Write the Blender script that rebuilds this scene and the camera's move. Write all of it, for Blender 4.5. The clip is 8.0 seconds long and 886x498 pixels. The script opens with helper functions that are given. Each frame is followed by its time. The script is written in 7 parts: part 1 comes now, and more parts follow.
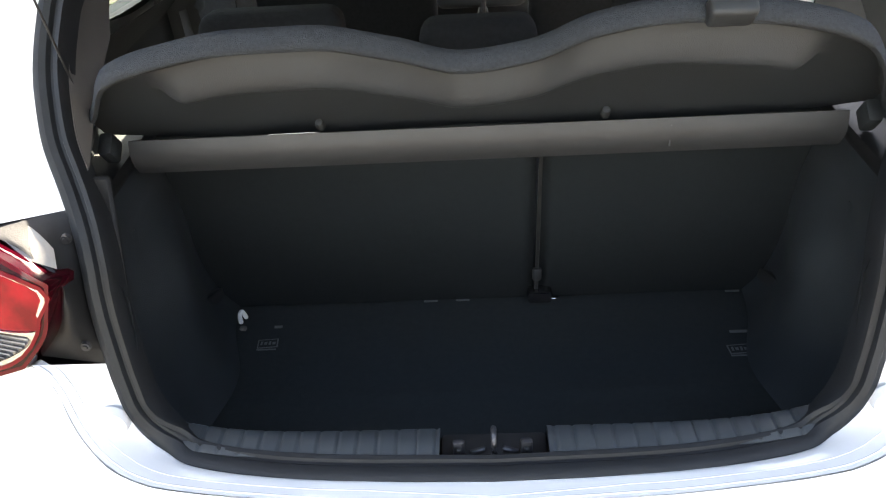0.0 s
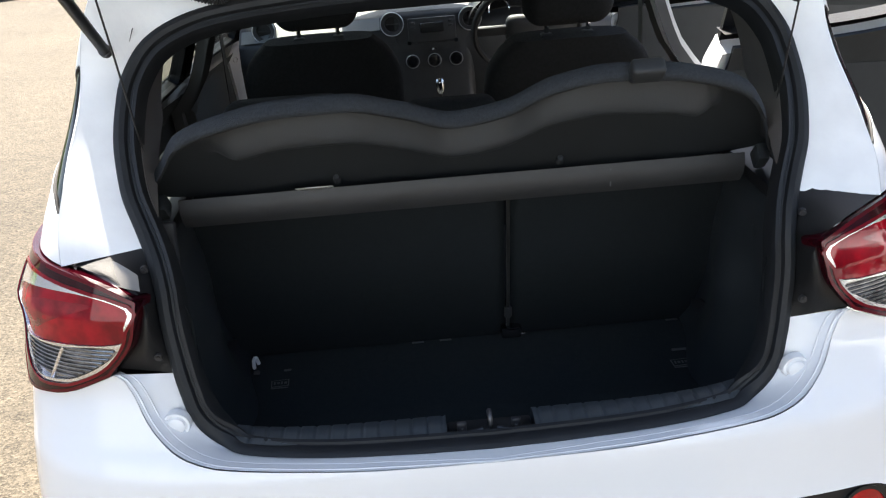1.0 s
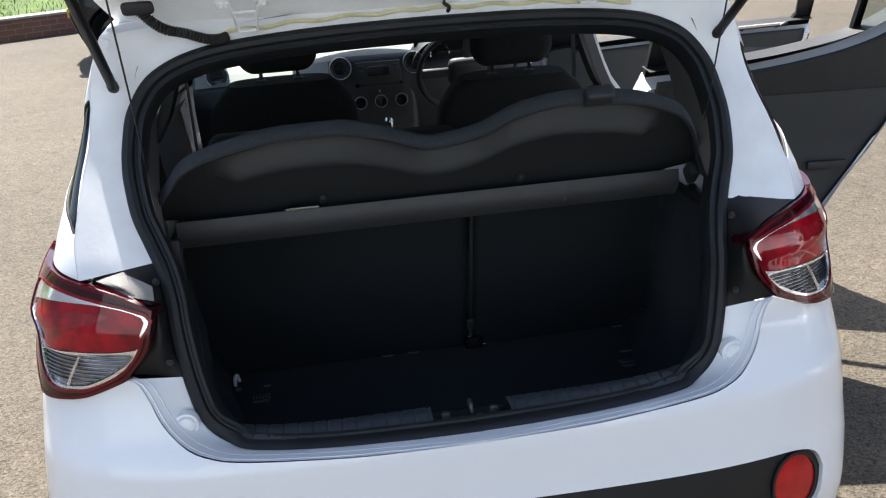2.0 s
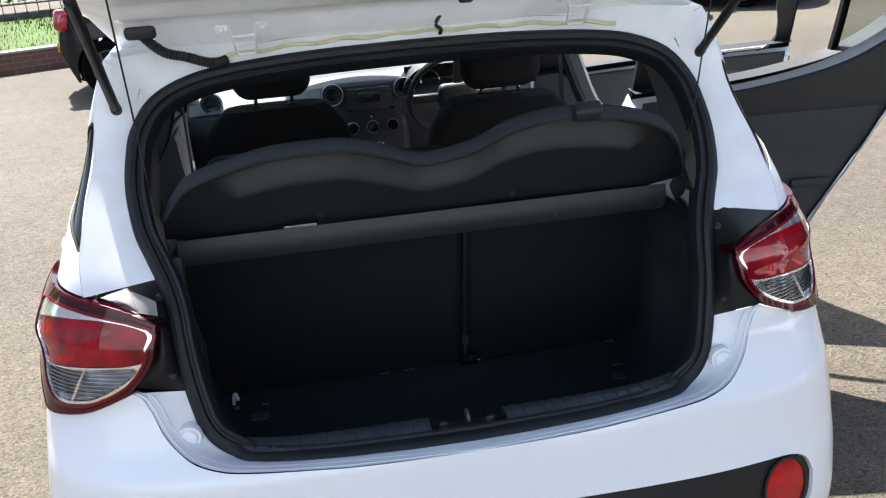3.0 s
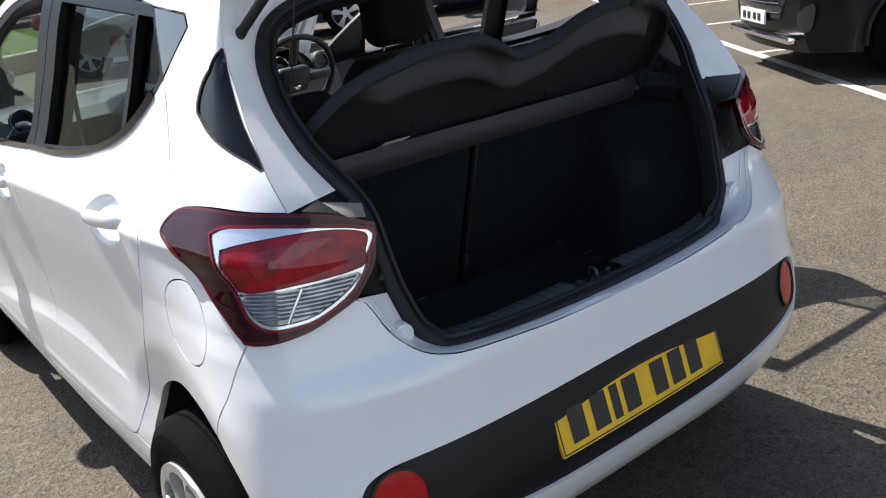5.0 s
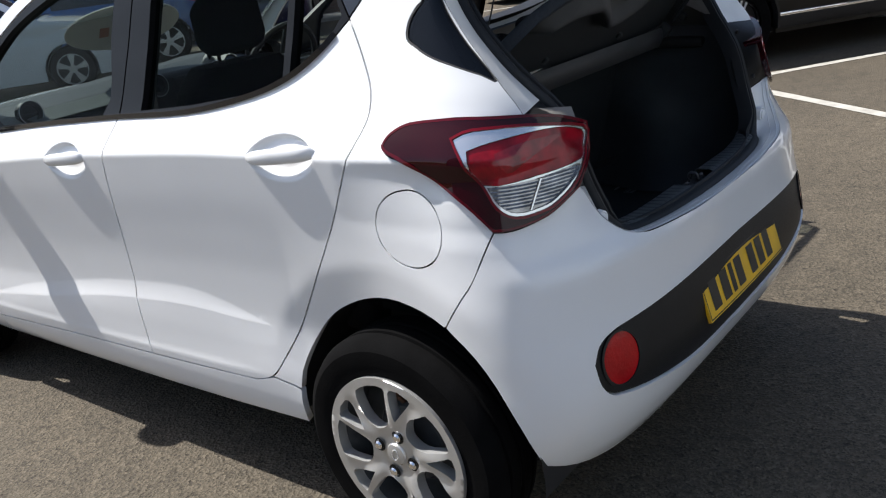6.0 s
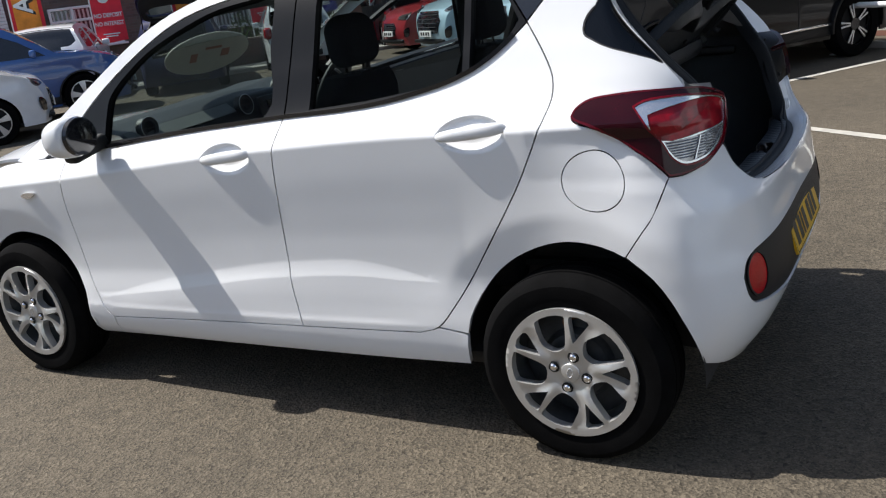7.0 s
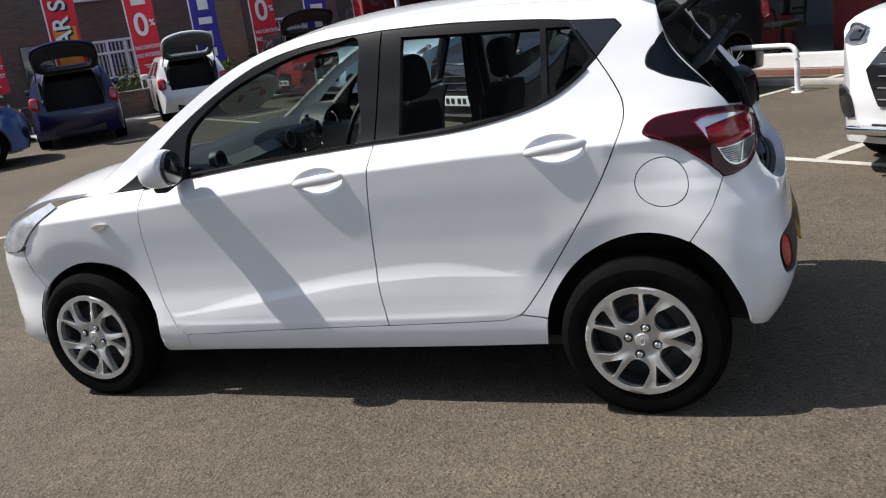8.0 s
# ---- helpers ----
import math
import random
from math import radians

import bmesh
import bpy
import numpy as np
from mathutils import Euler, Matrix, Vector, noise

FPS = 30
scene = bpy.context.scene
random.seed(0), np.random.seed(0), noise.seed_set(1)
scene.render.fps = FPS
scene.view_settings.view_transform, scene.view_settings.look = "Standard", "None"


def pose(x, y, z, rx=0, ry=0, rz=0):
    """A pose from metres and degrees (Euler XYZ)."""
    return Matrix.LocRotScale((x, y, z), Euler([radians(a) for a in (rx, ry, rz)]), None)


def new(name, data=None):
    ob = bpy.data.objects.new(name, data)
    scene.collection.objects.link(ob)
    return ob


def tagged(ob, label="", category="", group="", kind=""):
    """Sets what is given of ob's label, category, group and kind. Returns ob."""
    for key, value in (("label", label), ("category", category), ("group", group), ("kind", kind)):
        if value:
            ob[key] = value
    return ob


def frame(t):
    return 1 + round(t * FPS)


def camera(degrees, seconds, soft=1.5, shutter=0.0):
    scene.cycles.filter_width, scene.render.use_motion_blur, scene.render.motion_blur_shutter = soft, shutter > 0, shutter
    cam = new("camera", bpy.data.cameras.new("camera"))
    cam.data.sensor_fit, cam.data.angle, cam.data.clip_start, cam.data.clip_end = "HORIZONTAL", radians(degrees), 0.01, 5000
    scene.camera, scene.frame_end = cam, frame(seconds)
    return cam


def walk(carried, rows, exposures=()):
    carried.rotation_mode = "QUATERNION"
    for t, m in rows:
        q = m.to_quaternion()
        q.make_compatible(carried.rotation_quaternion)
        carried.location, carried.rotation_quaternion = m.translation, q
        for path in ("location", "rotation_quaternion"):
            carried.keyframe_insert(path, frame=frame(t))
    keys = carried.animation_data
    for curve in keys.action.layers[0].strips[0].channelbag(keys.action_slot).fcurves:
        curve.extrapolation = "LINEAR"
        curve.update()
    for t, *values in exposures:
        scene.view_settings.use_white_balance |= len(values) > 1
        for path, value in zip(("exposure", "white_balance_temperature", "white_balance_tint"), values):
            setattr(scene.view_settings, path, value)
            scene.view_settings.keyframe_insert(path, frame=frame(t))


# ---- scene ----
cam = camera(54.24, 8.0, 1.15)
# seconds, place in metres, turn in degrees
ROWS = [
    (0.0, -0.005, -0.680, 1.582, 57.07, 3.23, 1.06),
    (0.5, -0.029, -0.881, 1.608, 62.01, 3.03, -1.42),
    (1.0, -0.087, -1.013, 1.617, 64.31, 3.93, -3.44),
    (1.5, -0.192, -1.126, 1.631, 65.55, 4.08, -7.26),
    (2.1, -0.202, -1.202, 1.634, 67.43, 3.44, -8.79),
    (3.5, -0.275, -1.248, 1.593, 69.85, 5.57, -12.10),
    (4.0, -0.528, -1.250, 1.506, 70.60, 6.82, -21.35),
    (5.3, -1.492, -0.971, 1.441, 69.44, 6.31, -43.35),
    (5.5, -1.643, -0.914, 1.404, 69.37, 6.57, -46.88),
    (6.0, -2.058, -0.707, 1.395, 70.23, 6.84, -52.65),
    (6.5, -2.537, -0.591, 1.425, 71.91, 6.77, -55.81),
    (7.0, -2.908, -0.355, 1.395, 72.69, 7.28, -61.12),
    (7.5, -3.312, -0.104, 1.406, 73.83, 7.06, -65.03),
    (8.0, -3.661, 0.096, 1.476, 74.62, 7.66, -70.31),
]
EXPOSURES = [(0.0, 3.55, 8000, 10), (0.5, 3.48, 7600, 10), (1.0, 2.32, 7100, 10), (1.5, 1.95, 6800, 10), (2.1, 1.82, 6600, 10), (3.5, 2.10, 6500, 10), (4.0, 2.01, 6500, 10), (5.3, 1.06, 6500, 10), (6.0, 0.82, 6500, 10), (8.0, 0.66, 6600, 10)]
walk(cam, [(t, pose(x, y, z, a, b, c)) for t, x, y, z, a, b, c in ROWS], EXPOSURES)

# ---- daylight: high sun ahead of the car, slightly to its nearside ----
SUN = Vector((-0.15, 0.68, 1.0)).normalized()
sky = bpy.data.worlds.new("sky")
scene.world = sky
sky.use_nodes = True
sky_tex = sky.node_tree.nodes.new("ShaderNodeTexSky")
sky_tex.sky_type = "NISHITA"
sky_tex.sun_disc = False
sky_tex.sun_elevation = math.asin(SUN.z)
sky_tex.sun_rotation = math.atan2(SUN.x, SUN.y)
sky_tex.dust_density = 1.5
haze = sky.node_tree.nodes.new("ShaderNodeHueSaturation")
haze.inputs["Saturation"].default_value = 0.95
sky.node_tree.links.new(sky_tex.outputs[0], haze.inputs["Color"])
sky.node_tree.links.new(haze.outputs[0], sky.node_tree.nodes["Background"].inputs[0])
sky.node_tree.nodes["Background"].inputs[1].default_value = 0.100
sun = new("sun", bpy.data.lights.new("sun", "SUN"))
sun.data.energy, sun.data.angle, sun.data.color = 4.7, radians(0.53), (1.0, 0.965, 0.92)
sun.rotation_euler = SUN.to_track_quat("Z", "Y").to_euler()
sun.location = (0, 0, 30)


# ---- materials ----
def mat(name, color, rough=0.5, metal=0.0, vary=0.0, scale=8.0, bump=0.0, bscale=60.0, coat=0.0, trans=0.0, spec=0.5, color2=None, emit=0.0, ior=1.5, rvary=0.0):
    """A surface with stains at one scale and fine relief at another."""
    m = bpy.data.materials.new(name)
    m.use_nodes = True
    nt = m.node_tree
    b = nt.nodes["Principled BSDF"]
    b.inputs["Base Color"].default_value = (*color, 1)
    b.inputs["Roughness"].default_value = rough
    b.inputs["Metallic"].default_value = metal
    b.inputs["Coat Weight"].default_value = coat
    b.inputs["Coat Roughness"].default_value = 0.025
    b.inputs["Transmission Weight"].default_value = trans
    b.inputs["Specular IOR Level"].default_value = spec
    b.inputs["IOR"].default_value = ior
    if emit:
        b.inputs["Emission Color"].default_value = (*color, 1)
        b.inputs["Emission Strength"].default_value = emit
    co = nt.nodes.new("ShaderNodeTexCoord")
    if vary:
        n = nt.nodes.new("ShaderNodeTexNoise")
        n.inputs["Scale"].default_value, n.inputs["Detail"].default_value = scale, 6
        nt.links.new(co.outputs["Object"], n.inputs["Vector"])
        r = nt.nodes.new("ShaderNodeMapRange")
        r.inputs["From Min"].default_value, r.inputs["From Max"].default_value = 0.3, 0.7
        nt.links.new(n.outputs["Fac"], r.inputs["Value"])
        mix = nt.nodes.new("ShaderNodeMix")
        mix.data_type = "RGBA"
        c2 = color2 or [c * (1 - vary) for c in color]
        mix.inputs["A"].default_value, mix.inputs["B"].default_value = (*c2, 1), (*color, 1)
        nt.links.new(r.outputs[0], mix.inputs["Factor"])
        nt.links.new(mix.outputs["Result"], b.inputs["Base Color"])
        if rvary:
            rr = nt.nodes.new("ShaderNodeMapRange")
            rr.inputs["To Min"].default_value, rr.inputs["To Max"].default_value = rough - rvary, rough + rvary
            nt.links.new(n.outputs["Fac"], rr.inputs["Value"])
            nt.links.new(rr.outputs[0], b.inputs["Roughness"])
    if bump:
        n = nt.nodes.new("ShaderNodeTexNoise")
        n.inputs["Scale"].default_value, n.inputs["Detail"].default_value = bscale, 4
        nt.links.new(co.outputs["Object"], n.inputs["Vector"])
        p = nt.nodes.new("ShaderNodeBump")
        p.inputs["Strength"].default_value, p.inputs["Distance"].default_value = bump, 0.01
        nt.links.new(n.outputs["Fac"], p.inputs["Height"])
        nt.links.new(p.outputs[0], b.inputs["Normal"])
    return m


def glass(name, tint, rough=0.0, ior=1.5, power=5.0):
    """A thin pane: clear with a tint, and a mirror where it is seen aslant, from either side."""
    m = bpy.data.materials.new(name)
    m.use_nodes = True
    nt = m.node_tree
    nt.nodes.remove(nt.nodes["Principled BSDF"])
    t, g, x, w, q, r = (nt.nodes.new("ShaderNode" + k) for k in ("BsdfTransparent", "BsdfGlossy", "MixShader", "LayerWeight", "Math", "MapRange"))
    t.inputs[0].default_value = (*tint, 1)
    g.inputs["Roughness"].default_value = rough
    w.inputs["Blend"].default_value = 0.5
    q.operation = "POWER"
    q.inputs[1].default_value = power
    r.inputs["To Min"].default_value = ((ior - 1) / (ior + 1)) ** 2
    nt.links.new(w.outputs["Facing"], q.inputs[0])
    nt.links.new(q.outputs[0], r.inputs["Value"])
    nt.links.new(r.outputs["Result"], x.inputs[0])
    nt.links.new(t.outputs[0], x.inputs[1])
    nt.links.new(g.outputs[0], x.inputs[2])
    nt.links.new(x.outputs[0], nt.nodes["Material Output"].inputs[0])
    return m


WHITE = mat("white_paint", (0.74, 0.75, 0.765), 0.45, vary=0.03, scale=3, coat=1.0, spec=0.3, bump=0.003, bscale=900)
WHITE_IN = mat("white_inner_paint", (0.80, 0.81, 0.82), 0.38, vary=0.12, scale=14, coat=0.4, bump=0.03, bscale=120)
SEALER = mat("yellowed_sealer", (0.72, 0.68, 0.42), 0.5, vary=0.35, scale=22, bump=0.1, bscale=90)
BLACK_TRIM = mat("black_trim_plastic", (0.008, 0.0085, 0.0095), 0.5, vary=0.3, scale=30, bump=0.08, bscale=500, spec=0.35)
FRAME_BLACK = mat("window_frame_black", (0.0042, 0.0046, 0.0058), 0.38, vary=0.3, scale=12, spec=0.2)
HEADLAMP = mat("headlamp_lens", (0.55, 0.57, 0.60), 0.12, 0.3, coat=1.0, vary=0.4, scale=16)
GLOSS_BLACK = mat("gloss_black", (0.012, 0.012, 0.014), 0.12, coat=0.6, vary=0.2, scale=12)
RUBBER = mat("rubber", (0.016, 0.016, 0.018), 0.62, vary=0.3, scale=25, bump=0.05, bscale=300)
SEAL = mat("door_seal_rubber", (0.010, 0.012, 0.015), 0.6, spec=0.35, vary=0.3, scale=18, bump=0.04, bscale=200)
TYRE = mat("tyre_rubber", (0.0045, 0.0045, 0.0048), 0.92, vary=0.45, scale=16, bump=0.10, bscale=160, spec=0.06)
SILVER = mat("silver_wheel_paint", (0.56, 0.56, 0.555), 0.32, 0.62, vary=0.12, scale=20, bump=0.02, bscale=400)
DARK_METAL = mat("dull_steel", (0.11, 0.11, 0.12), 0.5, 0.8, vary=0.5, scale=25)
WHEEL_STEEL = mat("painted_steel", (0.055, 0.06, 0.065), 0.5, 0.3, vary=0.5, scale=25)
ALLOY_MARK = mat("bright_cap_mark", (0.72, 0.72, 0.72), 0.25, 0.6, vary=0.1, scale=30)
RUST = mat("brake_rust", (0.20, 0.10, 0.06), 0.7, 0.4, vary=0.6, scale=40)
CHROME = mat("chrome", (0.82, 0.82, 0.83), 0.10, 1.0, vary=0.05, scale=20)
LAMP_DARK = mat("dark_red_lens", (0.026, 0.0006, 0.0030), 0.05, vary=0.25, scale=9, spec=0.35)
LAMP_RED = mat("red_lens", (0.36, 0.004, 0.014), 0.05, spec=0.4, vary=0.5, scale=24, color2=(0.13, 0.002, 0.006))
LAMP_EDGE = mat("red_lamp_edge", (0.15, 0.002, 0.008), 0.06, vary=0.3, scale=9, spec=0.35)
LAMP_EDGE_GLOW = mat("red_edge_glow", (0.085, 0.001, 0.006), 0.06, vary=0.3, scale=9, spec=0.35)
LAMP_FACET = mat("pale_red_facet", (0.30, 0.012, 0.02), 0.04, spec=0.6, vary=0.6, scale=40)
LAMP_HOUSING = mat("pale_lamp_housing", (0.20, 0.19, 0.175), 0.4, vary=0.25, scale=14, bump=0.06, bscale=200)
LAMP_CLEAR = mat("clear_lens", (0.42, 0.41, 0.405), 0.10, 0.85, vary=0.6, scale=34)
LAMP_RIM = mat("lamp_rim", (0.80, 0.79, 0.79), 0.14, 0.85, vary=0.10, scale=14)
REFLECT = mat("red_reflector", (0.46, 0.003, 0.008), 0.06, spec=0.5, vary=0.35, scale=22, bump=0.12, bscale=150)
PLATE = mat("yellow_plate", (0.84, 0.50, 0.016), 0.35, vary=0.12, scale=18, color2=(0.66, 0.40, 0.03))
PLATE_INK = mat("plate_black", (0.02, 0.02, 0.02), 0.4)
GLASS_CLEAR = glass("clear_glass", (0.80, 0.86, 0.84))
GLASS_TINT = glass("privacy_glass", (0.10, 0.11, 0.13))
GLASS_WIN = glass("green_tinted_glass", (0.48, 0.54, 0.53), ior=1.12, power=8.0)
# the boot carpet again, darkened for the shade on the seat backs
SEAT_SHADED = mat("shaded_seat_carpet", (0.0135, 0.0170, 0.0195), 0.95, vary=0.15, scale=90, bump=0.4, bscale=1100, spec=0.15)
# lightened a little for the skylight that falls on the boot floor
CARPET = mat("black_carpet", (0.026, 0.032, 0.035), 0.95, vary=0.18, scale=90, bump=0.4, bscale=1100, spec=0.2)
FLEECE = mat("grey_fleece", (0.038, 0.044, 0.052), 0.95, vary=0.3, scale=260, bump=0.5, bscale=700, spec=0.2)
BROWN_PLASTIC = mat("matt_dark_plastic", (0.017, 0.0205, 0.024), 0.6, vary=0.3, scale=12, bump=0.1, bscale=600, rvary=0.06)
# shelf plastic with the sky light on the upright rail mixed into its colour
RAIL_LIT = mat("lit_rail_plastic", (0.028, 0.029, 0.031), 0.55, vary=0.2, scale=14, bump=0.08, bscale=600)
TREAD = mat("ribbed_sill_plastic", (0.055, 0.064, 0.072), 0.42, vary=0.2, scale=18, bump=0.05, bscale=500)
LINER = mat("charcoal_trim", (0.020, 0.025, 0.029), 0.6, vary=0.25, scale=16, bump=0.12, bscale=500)
GREY_TRIM = mat("grey_pillar_trim", (0.085, 0.085, 0.085), 0.7, vary=0.15, scale=14, bump=0.05, bscale=500)
LINING = mat("pale_boot_lining", (0.115, 0.108, 0.105), 0.75, vary=0.15, scale=14, bump=0.06, bscale=500)
CLOTH = mat("black_seat_cloth", (0.019, 0.020, 0.021), 0.92, vary=0.35, scale=120, bump=0.3, bscale=800, spec=0.25)
DASH = mat("dashboard_plastic", (0.035, 0.037, 0.040), 0.48, vary=0.25, scale=30, bump=0.15, bscale=700)
# dashboard plastic lightened where sunlight catches it
DASH_SUNLIT = mat("sunlit_dash", (0.15, 0.16, 0.155), 0.45, vary=0.08, scale=14)
PLAIN_WHITE = mat("plain_white", (0.80, 0.80, 0.80), 0.45, vary=0.1, scale=60)
PRINT = mat("grey_print", (0.11, 0.115, 0.12), 0.6, vary=0.2, scale=60)


# ---- building helpers ----
def part(name, data, material, parent=None, label="", smooth=38):
    """Links a bmesh, or a pair of vertices and faces, as one mesh object."""
    if isinstance(data, bmesh.types.BMesh):
        me = bpy.data.meshes.new(name)
        data.to_mesh(me)
        data.free()
    elif isinstance(data, bpy.types.Mesh):
        me = data
    else:
        me = bpy.data.meshes.new(name)
        me.from_pydata([tuple(float(c) for c in v) for v in data[0]], [], data[1])
    if not me.materials:
        me.materials.append(material)
    if smooth and not isinstance(data, bpy.types.Mesh):
        me.polygons.foreach_set("use_smooth", [True] * len(me.polygons))
        me.set_sharp_from_angle(angle=radians(smooth))
    ob = new(name, me)
    if parent:
        ob.parent = parent
    return tagged(ob, label)


def thing(name, label, category, m=None, group="", kind=""):
    ob = new(name)
    ob.empty_display_size = 0.1
    if m is not None:
        ob.matrix_basis = m
    return tagged(ob, label, category, group, kind)


def rbox(sx, sy, sz, bevel=0.01, seg=2, at=(0, 0, 0), m=None):
    """A box with rounded edges, as a bmesh."""
    bm = bmesh.new()
    bmesh.ops.create_cube(bm, size=1)
    bmesh.ops.scale(bm, vec=(sx, sy, sz), verts=bm.verts)
    if bevel:
        bmesh.ops.bevel(bm, geom=bm.edges[:], offset=min(bevel, 0.49 * min(sx, sy, sz)), segments=seg, profile=0.5, affect="EDGES")
    if m is not None:
        bmesh.ops.transform(bm, matrix=m, verts=bm.verts)
    bmesh.ops.translate(bm, vec=at, verts=bm.verts)
    return bm


def moved(bm, m):
    bmesh.ops.transform(bm, matrix=m, verts=bm.verts)
    return bm


def smooth_path(pts, per=6, closed=False):
    """Catmull-Rom through the points."""
    p = [np.array(q, float) for q in pts]
    n, out = len(p), []
    for i in range(n if closed else n - 1):
        a, b, c, d = (p[(i - 1) % n], p[i], p[(i + 1) % n], p[(i + 2) % n]) if closed else (p[max(i - 1, 0)], p[i], p[i + 1], p[min(i + 2, n - 1)])
        for k in range(per):
            t = k / per
            out.append(0.5 * (2 * b + (c - a) * t + (2 * a - 5 * b + 4 * c - d) * t * t + (3 * b - a - 3 * c + d) * t ** 3))
    if not closed:
        out.append(p[-1])
    return out


def sweep(path, profile, closed=False, up=(0, 0, 1), caps=True):
    """Carries a closed profile (sideways, upwards) along a path: vertices and faces."""
    pts = [Vector(p) for p in path]
    n, k = len(pts), len(profile)
    vs, fs = [], []
    for i, p in enumerate(pts):
        a, b = (pts[(i - 1) % n], pts[(i + 1) % n]) if closed else (pts[max(i - 1, 0)], pts[min(i + 1, n - 1)])
        t = (b - a).normalized()
        side = t.cross(Vector(up))
        side = side.normalized() if side.length > 1e-4 else t.orthogonal().normalized()
        top = side.cross(t)
        vs += [p + side * u + top * v for u, v in profile]
    for i in range(n if closed else n - 1):
        j = (i + 1) % n
        fs += [(i * k + q, i * k + (q + 1) % k, j * k + (q + 1) % k, j * k + q) for q in range(k)]
    if caps and not closed:
        fs += [tuple(range(k))[::-1], tuple((n - 1) * k + q for q in range(k))]
    return vs, fs


def ring_profile(r, n=10, flat=1.0):
    return [(r * math.cos(2 * math.pi * q / n), flat * r * math.sin(2 * math.pi * q / n)) for q in range(n)]


def tube(pts, r, n=10, closed=False, up=(0, 0, 1)):
    return sweep(pts, ring_profile(r, n), closed, up)


def lathe(profile, n=48, m=None):
    """Turns (radius, height) about z: vertices and faces; m then places it."""
    vs, fs, k = [], [], len(profile)
    for i in range(n):
        a = 2 * math.pi * i / n
        vs += [Vector((r * math.cos(a), r * math.sin(a), h)) for r, h in profile]
    for i in range(n):
        j = (i + 1) % n
        fs += [(i * k + q, j * k + q, j * k + q + 1, i * k + q + 1) for q in range(k - 1)]
    if m is not None:
        vs = [m @ v for v in vs]
    return vs, fs


def grid(fn, us, vs_, wrap=False):
    """Vertices and faces of fn(u, v) over the two rows of values."""
    vs = [fn(u, v) for u in us for v in vs_]
    k, fs = len(vs_), []
    for i in range(len(us) - (0 if wrap else 1)):
        j = (i + 1) % len(us)
        fs += [(i * k + q, j * k + q, j * k + q + 1, i * k + q + 1) for q in range(k - 1)]
    return vs, fs


def solid(data, t):
    """Gives a sheet of vertices and faces a thickness t against its normals, as a bmesh."""
    bm = bmesh.new()
    vs = [bm.verts.new(tuple(float(c) for c in v)) for v in data[0]]
    for f in data[1]:
        try:
            bm.faces.new([vs[i] for i in f])
        except ValueError:
            pass
    bmesh.ops.remove_doubles(bm, verts=bm.verts, dist=1e-6)
    bmesh.ops.recalc_face_normals(bm, faces=bm.faces)
    bmesh.ops.solidify(bm, geom=bm.faces[:], thickness=t)
    return bm


def inside(x, y, poly):
    hit, j = False, len(poly) - 1
    for i in range(len(poly)):
        if (poly[i][1] > y) != (poly[j][1] > y) and x < (poly[j][0] - poly[i][0]) * (y - poly[i][1]) / (poly[j][1] - poly[i][1]) + poly[i][0]:
            hit = not hit
        j = i
    return hit


def dense(poly, step):
    out = []
    for i, a in enumerate(poly):
        b = poly[(i + 1) % len(poly)]
        n = max(1, int(math.hypot(b[0] - a[0], b[1] - a[1]) / step + 0.5))
        out += [(a[0] + (b[0] - a[0]) * k / n, a[1] + (b[1] - a[1]) * k / n) for k in range(n)]
    return out


def shrunk(poly, d):
    """Moves a loop inwards by d."""
    area = sum(a[0] * b[1] - b[0] * a[1] for a, b in zip(poly, poly[1:] + poly[:1]))
    sgn, n, out = (1 if area > 0 else -1), len(poly), []
    for i, p in enumerate(poly):
        a, b = poly[i - 1], poly[(i + 1) % n]
        e1, e2 = Vector((p[0] - a[0], p[1] - a[1])), Vector((b[0] - p[0], b[1] - p[1]))
        e1.normalize(), e2.normalize()
        nrm = Vector((-(e1.y + e2.y), e1.x + e2.x)) * sgn
        if nrm.length > 1e-6:
            nrm.normalize()
        k = max(0.5, nrm.dot(Vector((-e1.y, e1.x)) * sgn))
        out.append((p[0] + nrm.x * d / k, p[1] + nrm.y * d / k))
    return out


